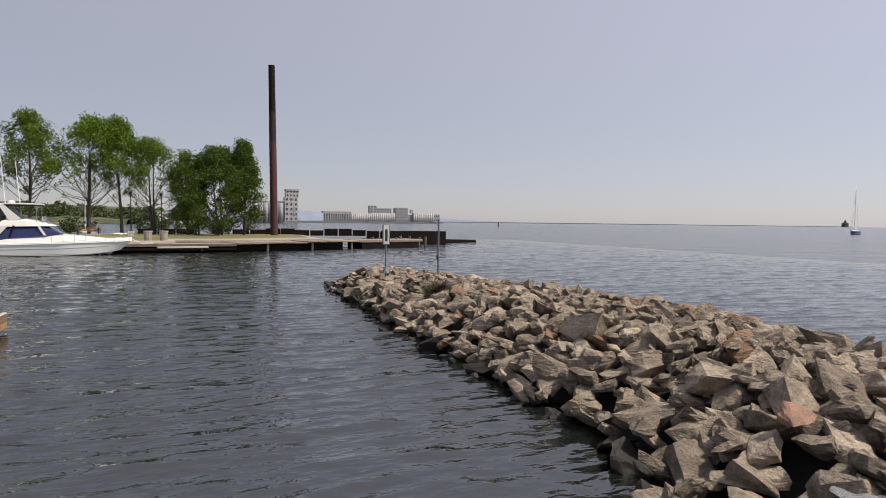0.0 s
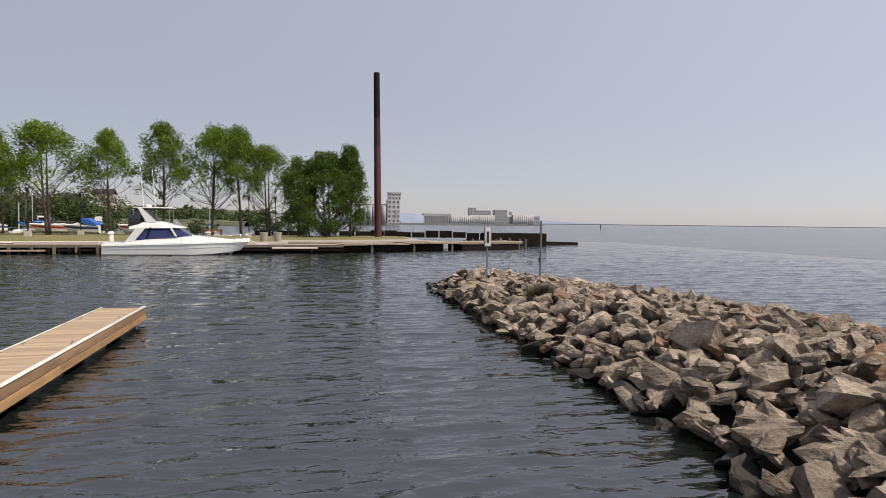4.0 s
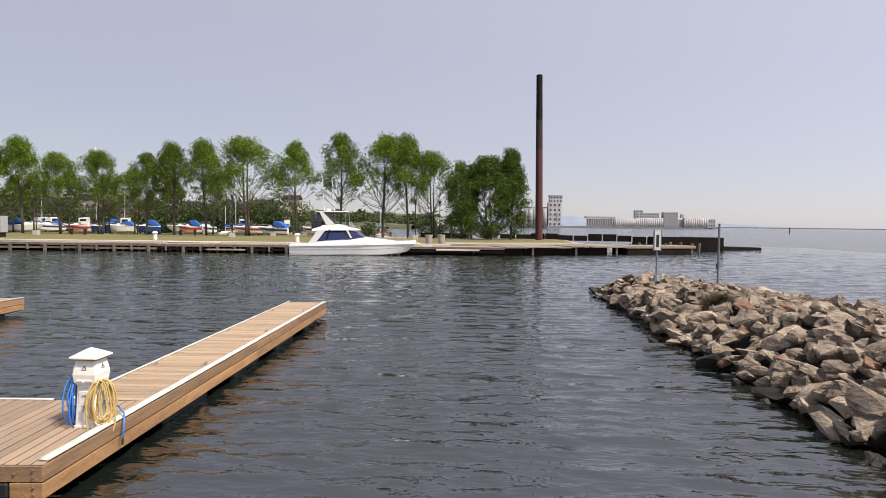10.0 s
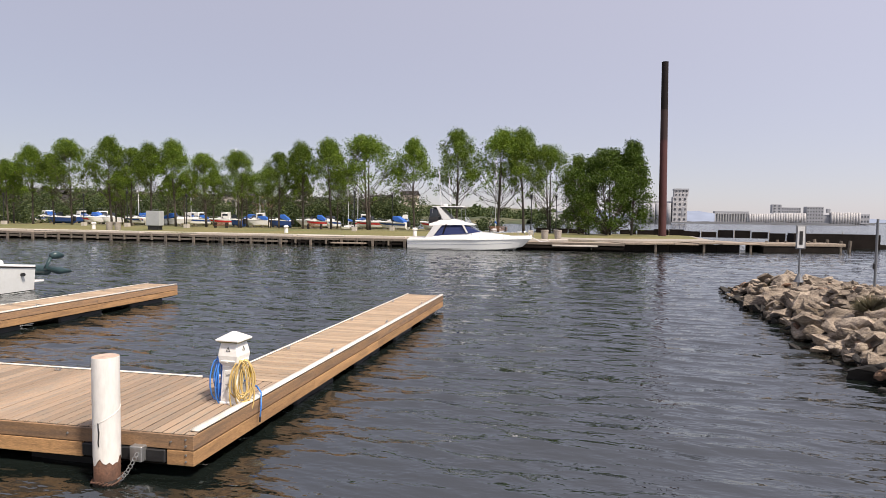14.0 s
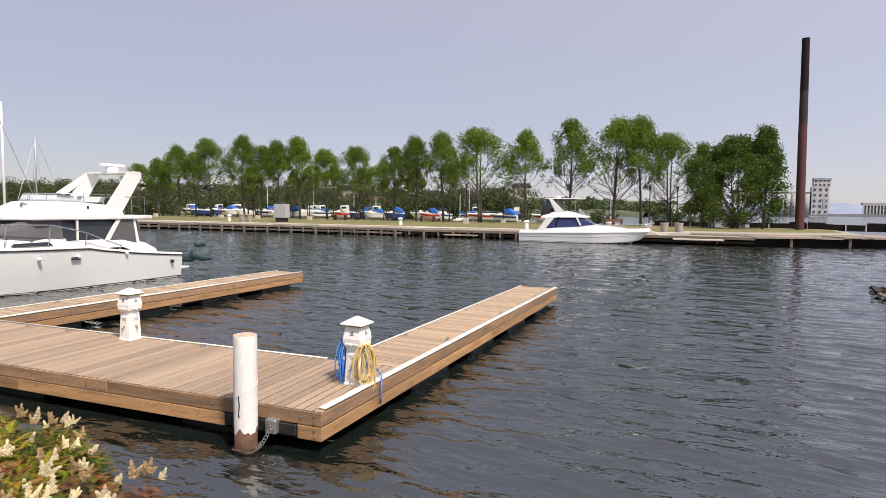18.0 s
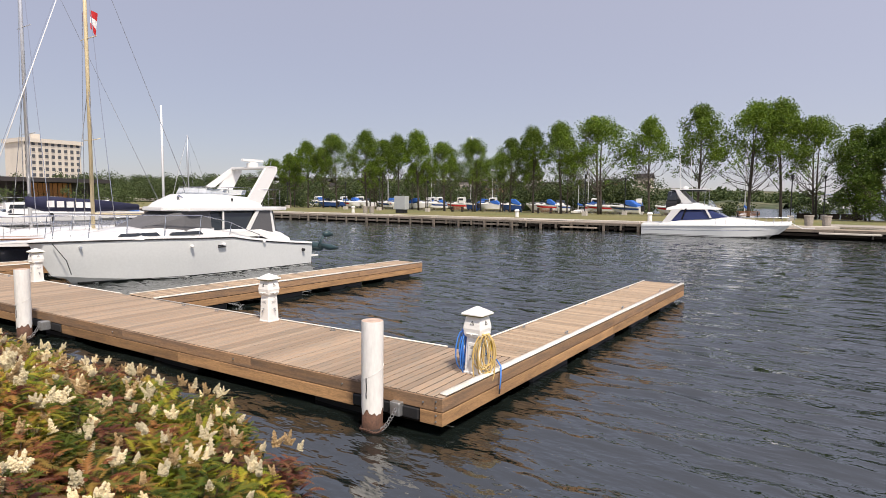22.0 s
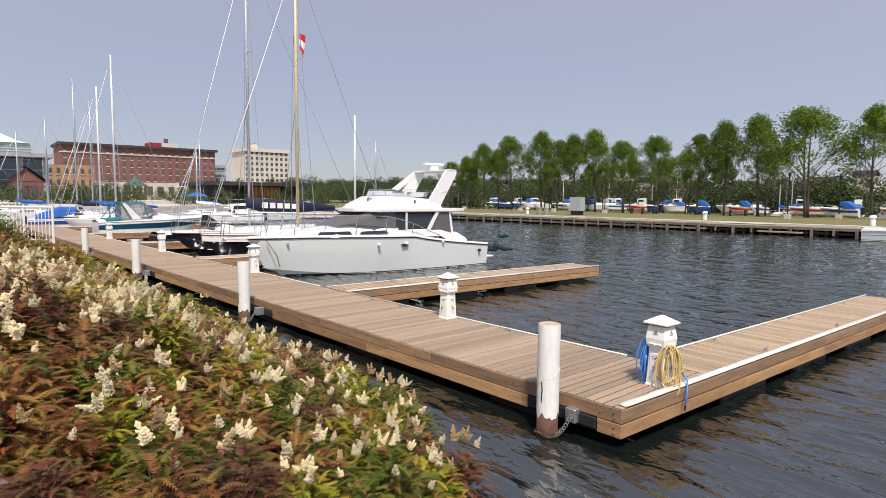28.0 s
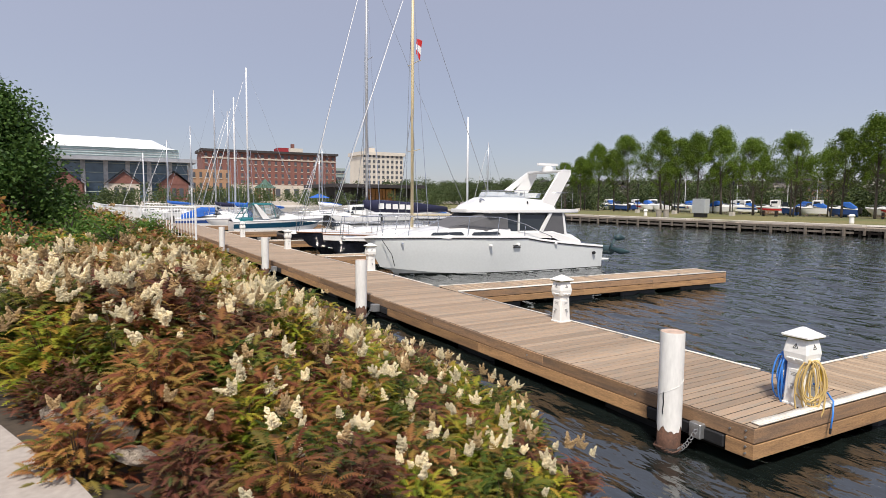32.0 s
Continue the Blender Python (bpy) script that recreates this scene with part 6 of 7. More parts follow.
# ---------------------------------------------------------------- trees
def leaf_material(name, a, b, rough=0.55):
    m = bpy.data.materials.new(name)
    m.use_nodes = True
    n, l = m.node_tree.nodes, m.node_tree.links
    p = n["Principled BSDF"]
    geo = n.new("ShaderNodeNewGeometry")
    ramp = n.new("ShaderNodeValToRGB")
    ramp.color_ramp.elements[0].color, ramp.color_ramp.elements[1].color = (*a, 1), (*b, 1)
    l.new(geo.outputs["Random Per Island"], ramp.inputs[0])
    info = n.new("ShaderNodeObjectInfo")
    hsv = n.new("ShaderNodeHueSaturation")
    mr = n.new("ShaderNodeMapRange")
    mr.inputs[3].default_value, mr.inputs[4].default_value = 0.8, 1.2
    l.new(info.outputs["Random"], mr.inputs[0])
    l.new(mr.outputs[0], hsv.inputs["Value"])
    l.new(ramp.outputs[0], hsv.inputs["Color"])
    l.new(hsv.outputs[0], p.inputs["Base Color"])
    p.inputs["Roughness"].default_value = rough
    p.inputs["Specular IOR Level"].default_value = 0.2
    tr = n.new("ShaderNodeBsdfTranslucent")
    l.new(hsv.outputs[0], tr.inputs[0])
    mix = n.new("ShaderNodeMixShader")
    mix.inputs[0].default_value = 0.24
    out = n["Material Output"]
    l.new(p.outputs[0], mix.inputs[1])
    l.new(tr.outputs[0], mix.inputs[2])
    l.new(mix.outputs[0], out.inputs[0])
    return m


LEAF = leaf_material("poplar_leaf", (0.060, 0.115, 0.010), (0.155, 0.22, 0.024))
LEAF_DARK = leaf_material("dark_leaf", (0.030, 0.060, 0.008), (0.080, 0.125, 0.017))
LEAF_WOOD = leaf_material("far_wood_leaf", (0.035, 0.06, 0.02), (0.10, 0.125, 0.045))


def leaf_cloud(r, clusters, per, size, squash=0.8):
    """Many small leaf blades scattered in clumps; every blade is its own little folded quad."""
    verts, faces = [], []
    for c, rad in clusters:
        for _ in range(int(per * rad * rad)):
            d = Vector((r.gauss(0, 1), r.gauss(0, 1), r.gauss(0, 1)))
            d = d.normalized() * rad * r.uniform(0.0, 1.0) ** 0.6 * 1.25
            d.z *= squash
            p = Vector(c) + d
            a = Vector((r.gauss(0, 1), r.gauss(0, 1), r.gauss(0, 0.6))).normalized()
            b = a.orthogonal().normalized()
            b = (Matrix.Rotation(r.uniform(0, 6.28), 3, a) @ b)
            s = size * r.uniform(0.6, 1.25)
            i = len(verts)
            verts += [tuple(p - a * s), tuple(p + b * s * 0.62), tuple(p + a * s), tuple(p - b * s * 0.62)]
            faces.append((i, i + 1, i + 2, i + 3))
    me = bpy.data.meshes.new("crown")
    me.from_pydata(verts, [], faces)
    return me


def tree_kind(seed, height, crown_w, crown_low, leaf, size, per, forks=1, dense=1.0, bare=True):
    """One kind of tree: a tapered, forked trunk, limbs that reach into the crown, and a crown of many leaf clumps with gaps."""
    r = random.Random(seed)
    bm = bmesh.new()
    clusters = []
    stems = []
    for f in range(forks):
        ox = (f - (forks - 1) / 2) * 0.45
        lean = Vector((r.uniform(-0.03, 0.03) + ox * 0.12, r.uniform(-0.03, 0.03), 1))
        pts = [Vector((ox + lean.x * k / 8 * height + 0.12 * math.sin(k * 0.6 + seed), lean.y * k / 8 * height + 0.1 * math.cos(k * 0.5 + seed), k / 8 * height * 0.95 - 0.2)) for k in range(9)]
        tube(bm, pts, [0.19 * (1 - 0.88 * k / 8) * (1 if forks == 1 else 0.85) for k in range(9)], 7)
        stems.append(pts)
    n = int(112 * dense)
    for k in range(n):
        pts = stems[k % forks]
        v = r.random() ** 0.68                                   # 0 at the crown's foot, 1 at its top
        wide = math.sin(math.pi * (0.16 + 0.84 * v) ** 0.85) ** 0.7 if v < 0.97 else 0.2
        a = r.uniform(0, 2 * math.pi)
        lobe = 1 + 0.22 * math.sin(3 * a + seed) * math.sin(4 * v + seed)
        d = crown_w / 2 * wide * lobe * r.uniform(0.25, 1.0) ** 0.6
        z = height * (crown_low + (1 - crown_low) * v)
        i = min(7, int(z / height * 8))
        axis = pts[i].lerp(pts[i + 1], z / height * 8 - i)
        c = Vector((axis.x + math.cos(a) * d, axis.y + math.sin(a) * d, z))
        low = v < 0.30 and bare
        if not low or r.random() < 0.35:
            clusters.append((c, r.uniform(0.45, 0.92) * (0.6 if low else 1)))
        if k % 4 == 0 or (low and k % 2 == 0):
            zb = max(height * r.uniform(0.62, 1.5) * crown_low if bare else 0.05 * height, z - d * r.uniform(0.8, 1.6) - 0.3)
            zb = min(zb, z - 0.25 * d)
            j = min(7, int(zb / height * 8))
            base = pts[j].lerp(pts[j + 1], zb / height * 8 - j)
            mid = base.lerp(c, 0.5) + Vector((r.uniform(-0.12, 0.12) * d, r.uniform(-0.12, 0.12) * d, -0.10 * d))
            tube(bm, [base, mid, c], [0.06 * (1.15 - zb / height), 0.035 * (1.15 - zb / height), 0.01], 5, False)
            for _ in range(4):
                tube(bm, [mid.lerp(c, r.random()), c + Vector((r.uniform(-0.8, 0.8), r.uniform(-0.8, 0.8), r.uniform(-0.5, 0.7)))], [0.024, 0.010], 4, False)
    for pts in stems:
        clusters += [(pts[-1] + Vector((0, 0, 0.25)), 0.6), (pts[-1] + Vector((0.3, 0.2, -0.4)), 0.8), (pts[-1] + Vector((-0.3, 0.1, -0.7)), 0.8)]
    me = leaf_cloud(r, clusters, per, size, 1.05)
    me.materials.append(leaf)
    return mesh_of("trunk", bm, BARK, True), me


KINDS = [tree_kind(s, 12.6, w, lo, LEAF, 0.115, 240, f) for s, w, f, lo in ((1, 6.2, 1, 0.38), (2, 7.0, 1, 0.34), (3, 7.8, 2, 0.32), (4, 5.6, 1, 0.42), (5, 6.6, 1, 0.36))]
BIGTREE = tree_kind(8, 11.2, 10.8, 0.10, LEAF_DARK, 0.125, 230, 2, 2.8, False)
LOBE = tree_kind(12, 12.4, 5.0, 0.12, LEAF_DARK, 0.125, 230, 1, 1.3, False)
SMALL = tree_kind(9, 11.0, 5.2, 0.14, LEAF, 0.13, 120, 2, 1.0, False)


def make_tree(kind, x, y, z, s, turn, label, group="row of trees on the far quay", wide=1.0):
    t = thing("tree", label, "tree", group)
    t.matrix_world = pose(x, y, z, 0, 0, turn) @ Matrix.Diagonal((s * wide, s * wide, s, 1))
    for nm, me in (("trunk", kind[0]), ("crown", kind[1])):
        o = new(nm, me)
        o.parent = t
    return t


ROW = ((-83.7, 13.9), (-80.0, 12.7), (-76.7, 15.2), (-69.4, 15.3), (-65.7, 13.4), (-62.1, 14.1), (-58.1, 14.8), (-52.8, 12.8), (-47.1, 13.1), (-40.5, 12.6), (-36.6, 14.1), (-32.3, 14.8), (-26.4, 15.4), (-19.3, 14.6), (-12.9, 15.7), (-6.8, 16.0), (-3.4, 16.0), (0.3, 13.8))
for k, (x, top) in enumerate(ROW):
    kind = KINDS[(k * 7 + 3) % 5] if k not in (8, 12, 15) else KINDS[2]
    make_tree(kind, x, 77.5 + 0.06 * (x + 40), 1.0, (top - 1.1) / 13.0, k * 67, "slender green poplar with a bare lower trunk", wide=1.25 if k == 12 else 1.0)
for k in range(3):
    x = -88 - k * 3.4 + q.uniform(-1, 1)
    make_tree(KINDS[k % 5], x, 76 + q.uniform(-2, 5), 1.0, q.uniform(0.72, 0.9), k * 50, "slender green poplar with a bare lower trunk")
for k in range(9):
    make_tree(KINDS[(k + 1) % 5], -80 + k * 5.6 + q.uniform(-1, 1), 86 + q.uniform(-2, 2), 1.0, q.uniform(0.62, 0.8), k * 33, "slender green poplar with a bare lower trunk")
make_tree(BIGTREE, 8.2, 75.5, 0.95, 0.98, 20, "broad dense dark green tree by the smokestack")
make_tree(LOBE, 11.3, 75.8, 0.95, 0.98, 0, "tall dark green tree grown together with the broad one")
make_tree(SMALL, 4.4, 77.5, 0.95, 0.95, 80, "leafy green tree with low branches beside the large tree")
make_tree(SMALL, 5.6, 74.5, 0.9, 0.5, 10, "small bushy tree under the large tree", wide=1.5)


def woods(name, label, x0, x1, y0, y1, top, count, seed, size=0.5, per=30, leaf=LEAF_WOOD, base=0.8, shape=None):
    """Bushes and low trees that nobody could count."""
    r = random.Random(seed)
    cl = []
    for _ in range(count):
        x, y = r.uniform(x0, x1), r.uniform(y0, y1)
        h = top * r.uniform(0.5, 1.05) * (shape(x) if shape else 1)
        w = h * r.uniform(0.45, 0.8)
        for j in range(4):
            cl.append((Vector((x + r.uniform(-w, w) * 0.6, y + r.uniform(-w, w) * 0.6, base + h * (0.25 + 0.2 * j))), max(0.8, w * (0.75 - 0.12 * j))))
    me = leaf_cloud(r, cl, per, size)
    me.materials.append(leaf)
    ob = new(name, me)
    return tagged(ob, label, "woods", kind="stuff")


woods("far_bushes", "dark green bushes and low trees behind the quay", -175, -30, 103, 120, 7.0, 240, 1, 0.22, 40)
woods("far_bushes_low", "low green bushes along the far bank", -200, 20, 128, 160, 3.2, 130, 2, 0.26, 60, base=0.2)
woods("far_hillside", "wooded hillside far behind the basin", -1000, 0, 360, 520, 22, 420, 3, 1.0, 7.0, base=1.0, shape=lambda x: 0.45 + 0.75 * min(1, max(0, (-x - 40) / 500)))
woods("hedge_by_quay", "clipped bushes on the far quay", -128, -92, 76, 90, 3.6, 40, 4, 0.24, 36)
ridge("far_hill", -1500, -40, 540, [10 + 20 * math.sin(math.pi * k / 60) + 3 * rr.random() for k in range(60)], 200, FAR_WOOD, "low wooded hill behind the town", "hill")

# ---------------------------------------------------------------- grain elevators across the bay
SILO = material("pale_silo_concrete", (0.47, 0.465, 0.46), 0.95, spec=0.1, vary=0.5, scale=0.14, fine=1.0, bump=0.0, second=(0.40, 0.40, 0.41))
SILO_DARK = material("grey_silo_house", (0.33, 0.34, 0.36), 0.9, vary=0.2, scale=0.05, fine=0.8, bump=0.0)
FAR_WIN = material("far_dark_opening", (0.06, 0.065, 0.075), 0.5, vary=0.1, bump=0.0)


def silo_row(el, x0, x1, y, top, r, mat=SILO):
    n = max(1, int((x1 - x0) / (2 * r)))
    for k in range(n):
        x = x0 + (k + 0.5) * (x1 - x0) / n
        part("silo", tubed([(x, y, 0), (x, y, top)], (x1 - x0) / n / 2 * 1.02, 10), mat, el, "", True)
    part("silo_backing", boxed(x0, x1, y, y + 6, 0, top * 0.98), SILO_DARK, el)


def block(el, name, x0, x1, y, z0, z1, depth, mat, rows=0, cols=0):
    part(name, boxed(x0, x1, y, y + depth, z0, z1), mat, el)
    for i in range(rows):
        for j in range(cols):
            w, h = (x1 - x0) / cols, (z1 - z0) / rows
            part("window", boxed(x0 + (j + 0.3) * w, x0 + (j + 0.7) * w, y - 0.3, y, z0 + (i + 0.3) * h, z0 + (i + 0.7) * h), FAR_WIN, el)


el = thing("grain_elevator", "old pale concrete grain elevator with a tall workhouse tower", "grain elevator")
silo_row(el, 62, 91, 600, 20, 2.2, SILO_DARK)
block(el, "gallery", 62, 92, 602, 20, 21.5, 6, SILO_DARK)
block(el, "workhouse", 92, 105, 598, 2, 26, 10, SILO, 5, 3)
block(el, "tower_top", 93.2, 105.8, 598, 26, 33, 9, SILO, 2, 4)
block(el, "parapet", 92.8, 106.2, 597.5, 32, 33.6, 10, SILO_DARK)
part("stained_patch", boxed(100.5, 102.5, 597.6, 598, 8, 16), SILO_DARK, el, "dark broken patch in the wall")
el = thing("grain_elevator", "long pale grain elevator with rows of silos", "grain elevator")
block(el, "colonnade_roof", 213, 262, 1000, 15.5, 18.6, 12, SILO_DARK)
for k in range(13):
    part("column", boxed(213.5 + k * 3.9, 215 + k * 3.9, 1000, 1002, 2, 15.5), SILO, el)
block(el, "shed", 216, 262, 1008, 2, 15, 6, SILO_DARK)
silo_row(el, 262, 296, 1000, 15.5, 1.7)
silo_row(el, 296, 342, 1000, 17.0, 1.7)
block(el, "head_house", 296, 309, 1003, 17, 30, 10, SILO_DARK, 3, 2)
block(el, "gallery", 309, 336, 1003, 17, 25.5, 10, SILO_DARK, 2, 8)
block(el, "workhouse", 343, 366, 1000, 2, 27, 14, SILO_DARK, 5, 6)
block(el, "link", 366, 376, 1004, 2, 15, 8, SILO_DARK)
silo_row(el, 376, 416, 1000, 18.6, 1.7)
block(el, "vent", 372, 376, 1002, 18, 24, 6, SILO_DARK)
block(el, "end_house", 416, 428, 1000, 2, 16.3, 12, SILO_DARK, 2, 3)
lh = thing("lighthouse", "small dark lighthouse on the outer breakwater", "lighthouse", at=(3870, 2480, 0))
part("house", boxed(-25, 25, -20, 20, 2, 32), DARK_STONE, lh)
part("roof", tubed([(0, 0, 32), (0, 0, 42), (0, 0, 43)], [34, 12, 12], 4), DARK_STONE, lh)
part("lantern", tubed([(0, 0, 42), (0, 0, 56), (0, 0, 62)], [10, 10, 2], 8), DARK_STONE, lh)
lh.scale = (0.62, 0.62, 0.72)
part("base", boxed(-60, 60, -30, 30, -1, 4), DARK_STONE, lh)
bu = thing("channel_marker", "thin dark channel marker post in the bay", "marker", at=(214, 380, 0))
part("post", tubed([(0, 0, -1), (0, 0, 3.4)], 0.35, 6), BLACK, bu)

# ---------------------------------------------------------------- the town beyond the inner basin
BRICK = material("red_brick", (0.19, 0.082, 0.064), 0.9, vary=0.25, scale=0.2, fine=3, bump=0.0, second=(0.14, 0.068, 0.056))
LIME = material("pale_limestone", (0.50, 0.44, 0.36), 0.9, vary=0.15, scale=0.2, fine=3, bump=0.0)
TAN = material("cream_terracotta", (0.58, 0.53, 0.45), 0.85, vary=0.12, scale=0.2, fine=3, bump=0.0)
DARK_ROOF = material("dark_roof", (0.035, 0.03, 0.03), 0.8, vary=0.2, scale=0.3, fine=3, bump=0.0)
WHITE_ROOF = material("white_membrane_roof", (0.82, 0.83, 0.85), 0.5, vary=0.04, scale=0.1, fine=1, bump=0.0)
GREEN_CLAD = material("grey_green_cladding", (0.30, 0.36, 0.34), 0.6, vary=0.1, scale=0.1, fine=1, bump=0.0)
MINT = material("pale_mint_cladding", (0.40, 0.50, 0.48), 0.5, vary=0.1, scale=0.1, fine=1, bump=0.0)
BLUE_GLASS = material("blue_curtain_glass", (0.09, 0.145, 0.20), 0.12, vary=0.3, scale=0.15, fine=0.5, bump=0.0)
RED_PAINT = material("red_penthouse", (0.28, 0.02, 0.025), 0.7, vary=0.1, bump=0.0)
GREEN_ROOF = material("green_copper_roof", (0.06, 0.12, 0.09), 0.7, vary=0.2, scale=0.5, fine=3, bump=0.0)
WOOD_WARM = material("warm_timber_front", (0.42, 0.19, 0.06), 0.7, vary=0.2, scale=0.5, fine=5, bump=0.0)
ORANGE = material("ochre_brick", (0.36, 0.215, 0.125), 0.9, vary=0.2, scale=0.3, fine=3, bump=0.0)


def facade(b, x, y0, y1, z0, z1, rows, cols, mat, sill, wide=0.42, high=0.55, depth=14, lower=0.0, win=FAR_WIN):
    """A block whose front faces +x, with each window a part of its own."""
    part("wall", boxed(x - depth, x, y0, y1, z0, z1), mat, b)
    w, h = (y1 - y0) / cols, (z1 - z0 - lower) / rows
    win_me = mesh_of("window", boxed(0, 0.25, -w * wide / 2, w * wide / 2, 0, h * high), win)
    sill_me = mesh_of("sill", boxed(0, 0.3, -w * wide * 0.6, w * wide * 0.6, -0.25, 0), sill)
    for i in range(rows):
        for j in range(cols):
            m = pose(x - 0.08, y0 + (j + 0.5) * w, z0 + lower + h * (i + 0.22))
            o = piece("window", win_me, b, m)
            piece("sill", sill_me, o, Matrix.Identity(4))


hotel = thing("brick_hotel", "long six-storey red brick hotel with a pale ground floor", "building")
facade(hotel, -250, 21, 75.6, 8.4, 21.5, 5, 20, BRICK, LIME, 0.34, 0.52, 20)
facade(hotel, -249.6, 21, 75.6, 2, 8.4, 1, 14, LIME, LIME, 0.5, 0.55, 18)
part("cornice", boxed(-271, -248.8, 20.2, 76.4, 21.5, 22.4), DARK_ROOF, hotel, "dark projecting cornice")
part("string_course", boxed(-252, -249.7, 20.8, 75.8, 18.7, 19.1), LIME, hotel)
part("penthouse", boxed(-262, -254, 51.5, 56, 22, 24.4), RED_PAINT, hotel, "red rooftop housing")
part("roof_sign", boxed(-254, -253.6, 56.2, 62, 22.8, 24.4), TAN, hotel, "pale rooftop board")
part("chimney", boxed(-258, -256, 57.8, 59, 22, 26.4), BRICK, hotel)
tan = thing("office_block", "tall cream terracotta office block with many windows", "building")
facade(tan, -300, 106.5, 130.5, 2, 27.5, 8, 9, TAN, TAN, 0.5, 0.55, 20, 3.0)
part("cornice", boxed(-321, -299.2, 105.6, 131.4, 26.6, 28.4), TAN, tan, "cream cornice")
part("mast_house", boxed(-312, -306, 112, 116, 28, 31), TAN, tan)
mid = thing("office_building", "low glass and concrete office building beside the hotel", "building")
facade(mid, -262, 78, 84, 2, 17, 5, 3, GREEN_CLAD, LIME, 0.9, 0.4, 12)
arena = thing("glass_hall", "large glass hall with a white vaulted roof", "building")
bm = bmesh.new()
loft(bm, [[(-168 - 30 * u, y, z0 - 0.9 + 0.74 * rise * min(1.0, u / 0.3) ** 0.6) for u in (0, 0.04, 0.1, 0.2, 0.3, 0.6, 1)] for y, z0, rise in ((-60, 16.3, 4.6), (-30, 16.3, 4.6), (-8, 16.3, 4.4), (0.5, 16.3, 4.0), (6.2, 16.3, 0.3))])
part("vault_roof", tidy(bm), WHITE_ROOF, arena, "bright white curved roof", True)
part("clerestory", boxed(-196, -168.6, -60, 6.5, 12.9, 15.5), MINT, arena, "grey-green band under the roof")
for k in range(3):
    part("cladding_rib", boxed(-168.6, -168.4, -60, 6.5, 13.4 + 0.6 * k, 13.5 + 0.6 * k), SILO, arena)
part("canopy", boxed(-176, -164, -60, 10.5, 12.0, 12.9), SILO_DARK, arena, "flat grey canopy")
part("curtain_wall", boxed(-180, -168.5, -60, 8.5, 2, 12.0), BLUE_GLASS, arena, "blue-grey glass front")
for k in range(15):
    part("column", boxed(-168.4, -167.6, -60 + k * 4.9, -59.0 + k * 4.9, 2, 12.0), SILO, arena, "pale concrete column")
for k in range(4):
    part("transom", boxed(-168.4, -168.1, -60, 8.5, 4.2 + 2.4 * k, 4.4 + 2.4 * k), GREEN_CLAD, arena)
for k, y in enumerate((-30, -18, -6.5, 4.0)):
    g = thing("gabled_pavilion", "low gabled brick pavilion with a grey roof", "building", "pavilions before the glass hall")
    part("wall", boxed(-160, -152, y - 3.2, y + 3.2, 2, 6.2), BRICK if k % 2 else LIME, g)
    bm = bmesh.new()
    loft(bm, [[(-161, y - 4.2, 6.0), (-161, y, 9.4), (-161, y + 4.2, 6.0)], [(-151.2, y - 4.2, 6.0), (-151.2, y, 9.4), (-151.2, y + 4.2, 6.0)]])
    part("roof", tidy(bm), DARK_ROOF if k % 2 else SILO_DARK, g, "grey pitched roof")
    bm = bmesh.new()
    bm.faces.new([bm.verts.new(p) for p in ((-151.9, y - 3.4, 6.1), (-151.9, y + 3.4, 6.1), (-151.9, y, 8.9))])
    part("gable", bm, BRICK, g)
    for s in (-1.6, 0, 1.6):
        part("window", boxed(-152, -151.85, y + s - 0.45, y + s + 0.45, 3.0, 5.2), FAR_WIN, g)
oc = thing("ochre_building", "low ochre brick building beside the glass hall", "building")
facade(oc, -200, 12, 24, 2, 12, 3, 6, ORANGE, LIME, 0.4, 0.5, 12)
gz = thing("pavilion", "small green-roofed pavilion before the hotel", "pavilion", at=(-190, 33, 2))
part("roof", tubed([(0, 0, 4.2), (0, 0, 5.9), (0, 0, 7.2)], [3.6, 1.1, 0.1], 8), GREEN_ROOF, gz, "green copper roof")
for k in range(8):
    part("post", tubed([(2.9 * math.cos(k * 0.785), 2.9 * math.sin(k * 0.785), 0), (2.9 * math.cos(k * 0.785), 2.9 * math.sin(k * 0.785), 4.3)], 0.25, 6), TEAK, gz)
ws = thing("waterfront_restaurant", "low dark flat-roofed restaurant with a warm timber front", "building")
part("roof", boxed(-170, -142, 40, 66, 6.0, 6.9), DARK_ROOF, ws, "wide dark flat roof")
part("wall", boxed(-168, -146, 42, 64, 1.5, 6.0), DARK_ROOF, ws)
for k in range(9):
    part("timber_panel", boxed(-146, -145.7, 50 + k * 1.0, 50.8 + k * 1.0, 1.6, 5.8), WOOD_WARM, ws, "warm timber panel")
for k in range(7):
    part("post", tubed([(-143, 41 + k * 4, 1), (-143, 41 + k * 4, 6)], 0.15, 6), DARK_ROOF, ws)
tt = thing("canopy_tent", "blue pop-up canopy on the waterfront", "tent", at=(-120, 30, 1))
part("roof", tubed([(0, 0, 2.2), (0, 0, 3.1)], [2.6, 0.1], 4), BLUE_CANVAS, tt)
for sx in (-1.6, 1.6):
    for sy in (-1.6, 1.6):
        part("leg", tubed([(sx, sy, 0), (sx, sy, 2.3)], 0.05, 5), CHROME, tt)
ws2 = thing("white_warehouse", "long low white shed on the far bank", "building")
part("wall", boxed(-22, 6, 440, 452, -0.2, 7.5), WHITE_PAINT, ws2)
part("roof", boxed(-22.5, 6.5, 439.5, 452.5, 7.5, 8.2), SILO, ws2)
for k in range(6):
    part("door", boxed(-20 + 4 * k, -18 + 4 * k, 439.8, 440, 1, 5), SILO_DARK, ws2)
q = random.Random(44)
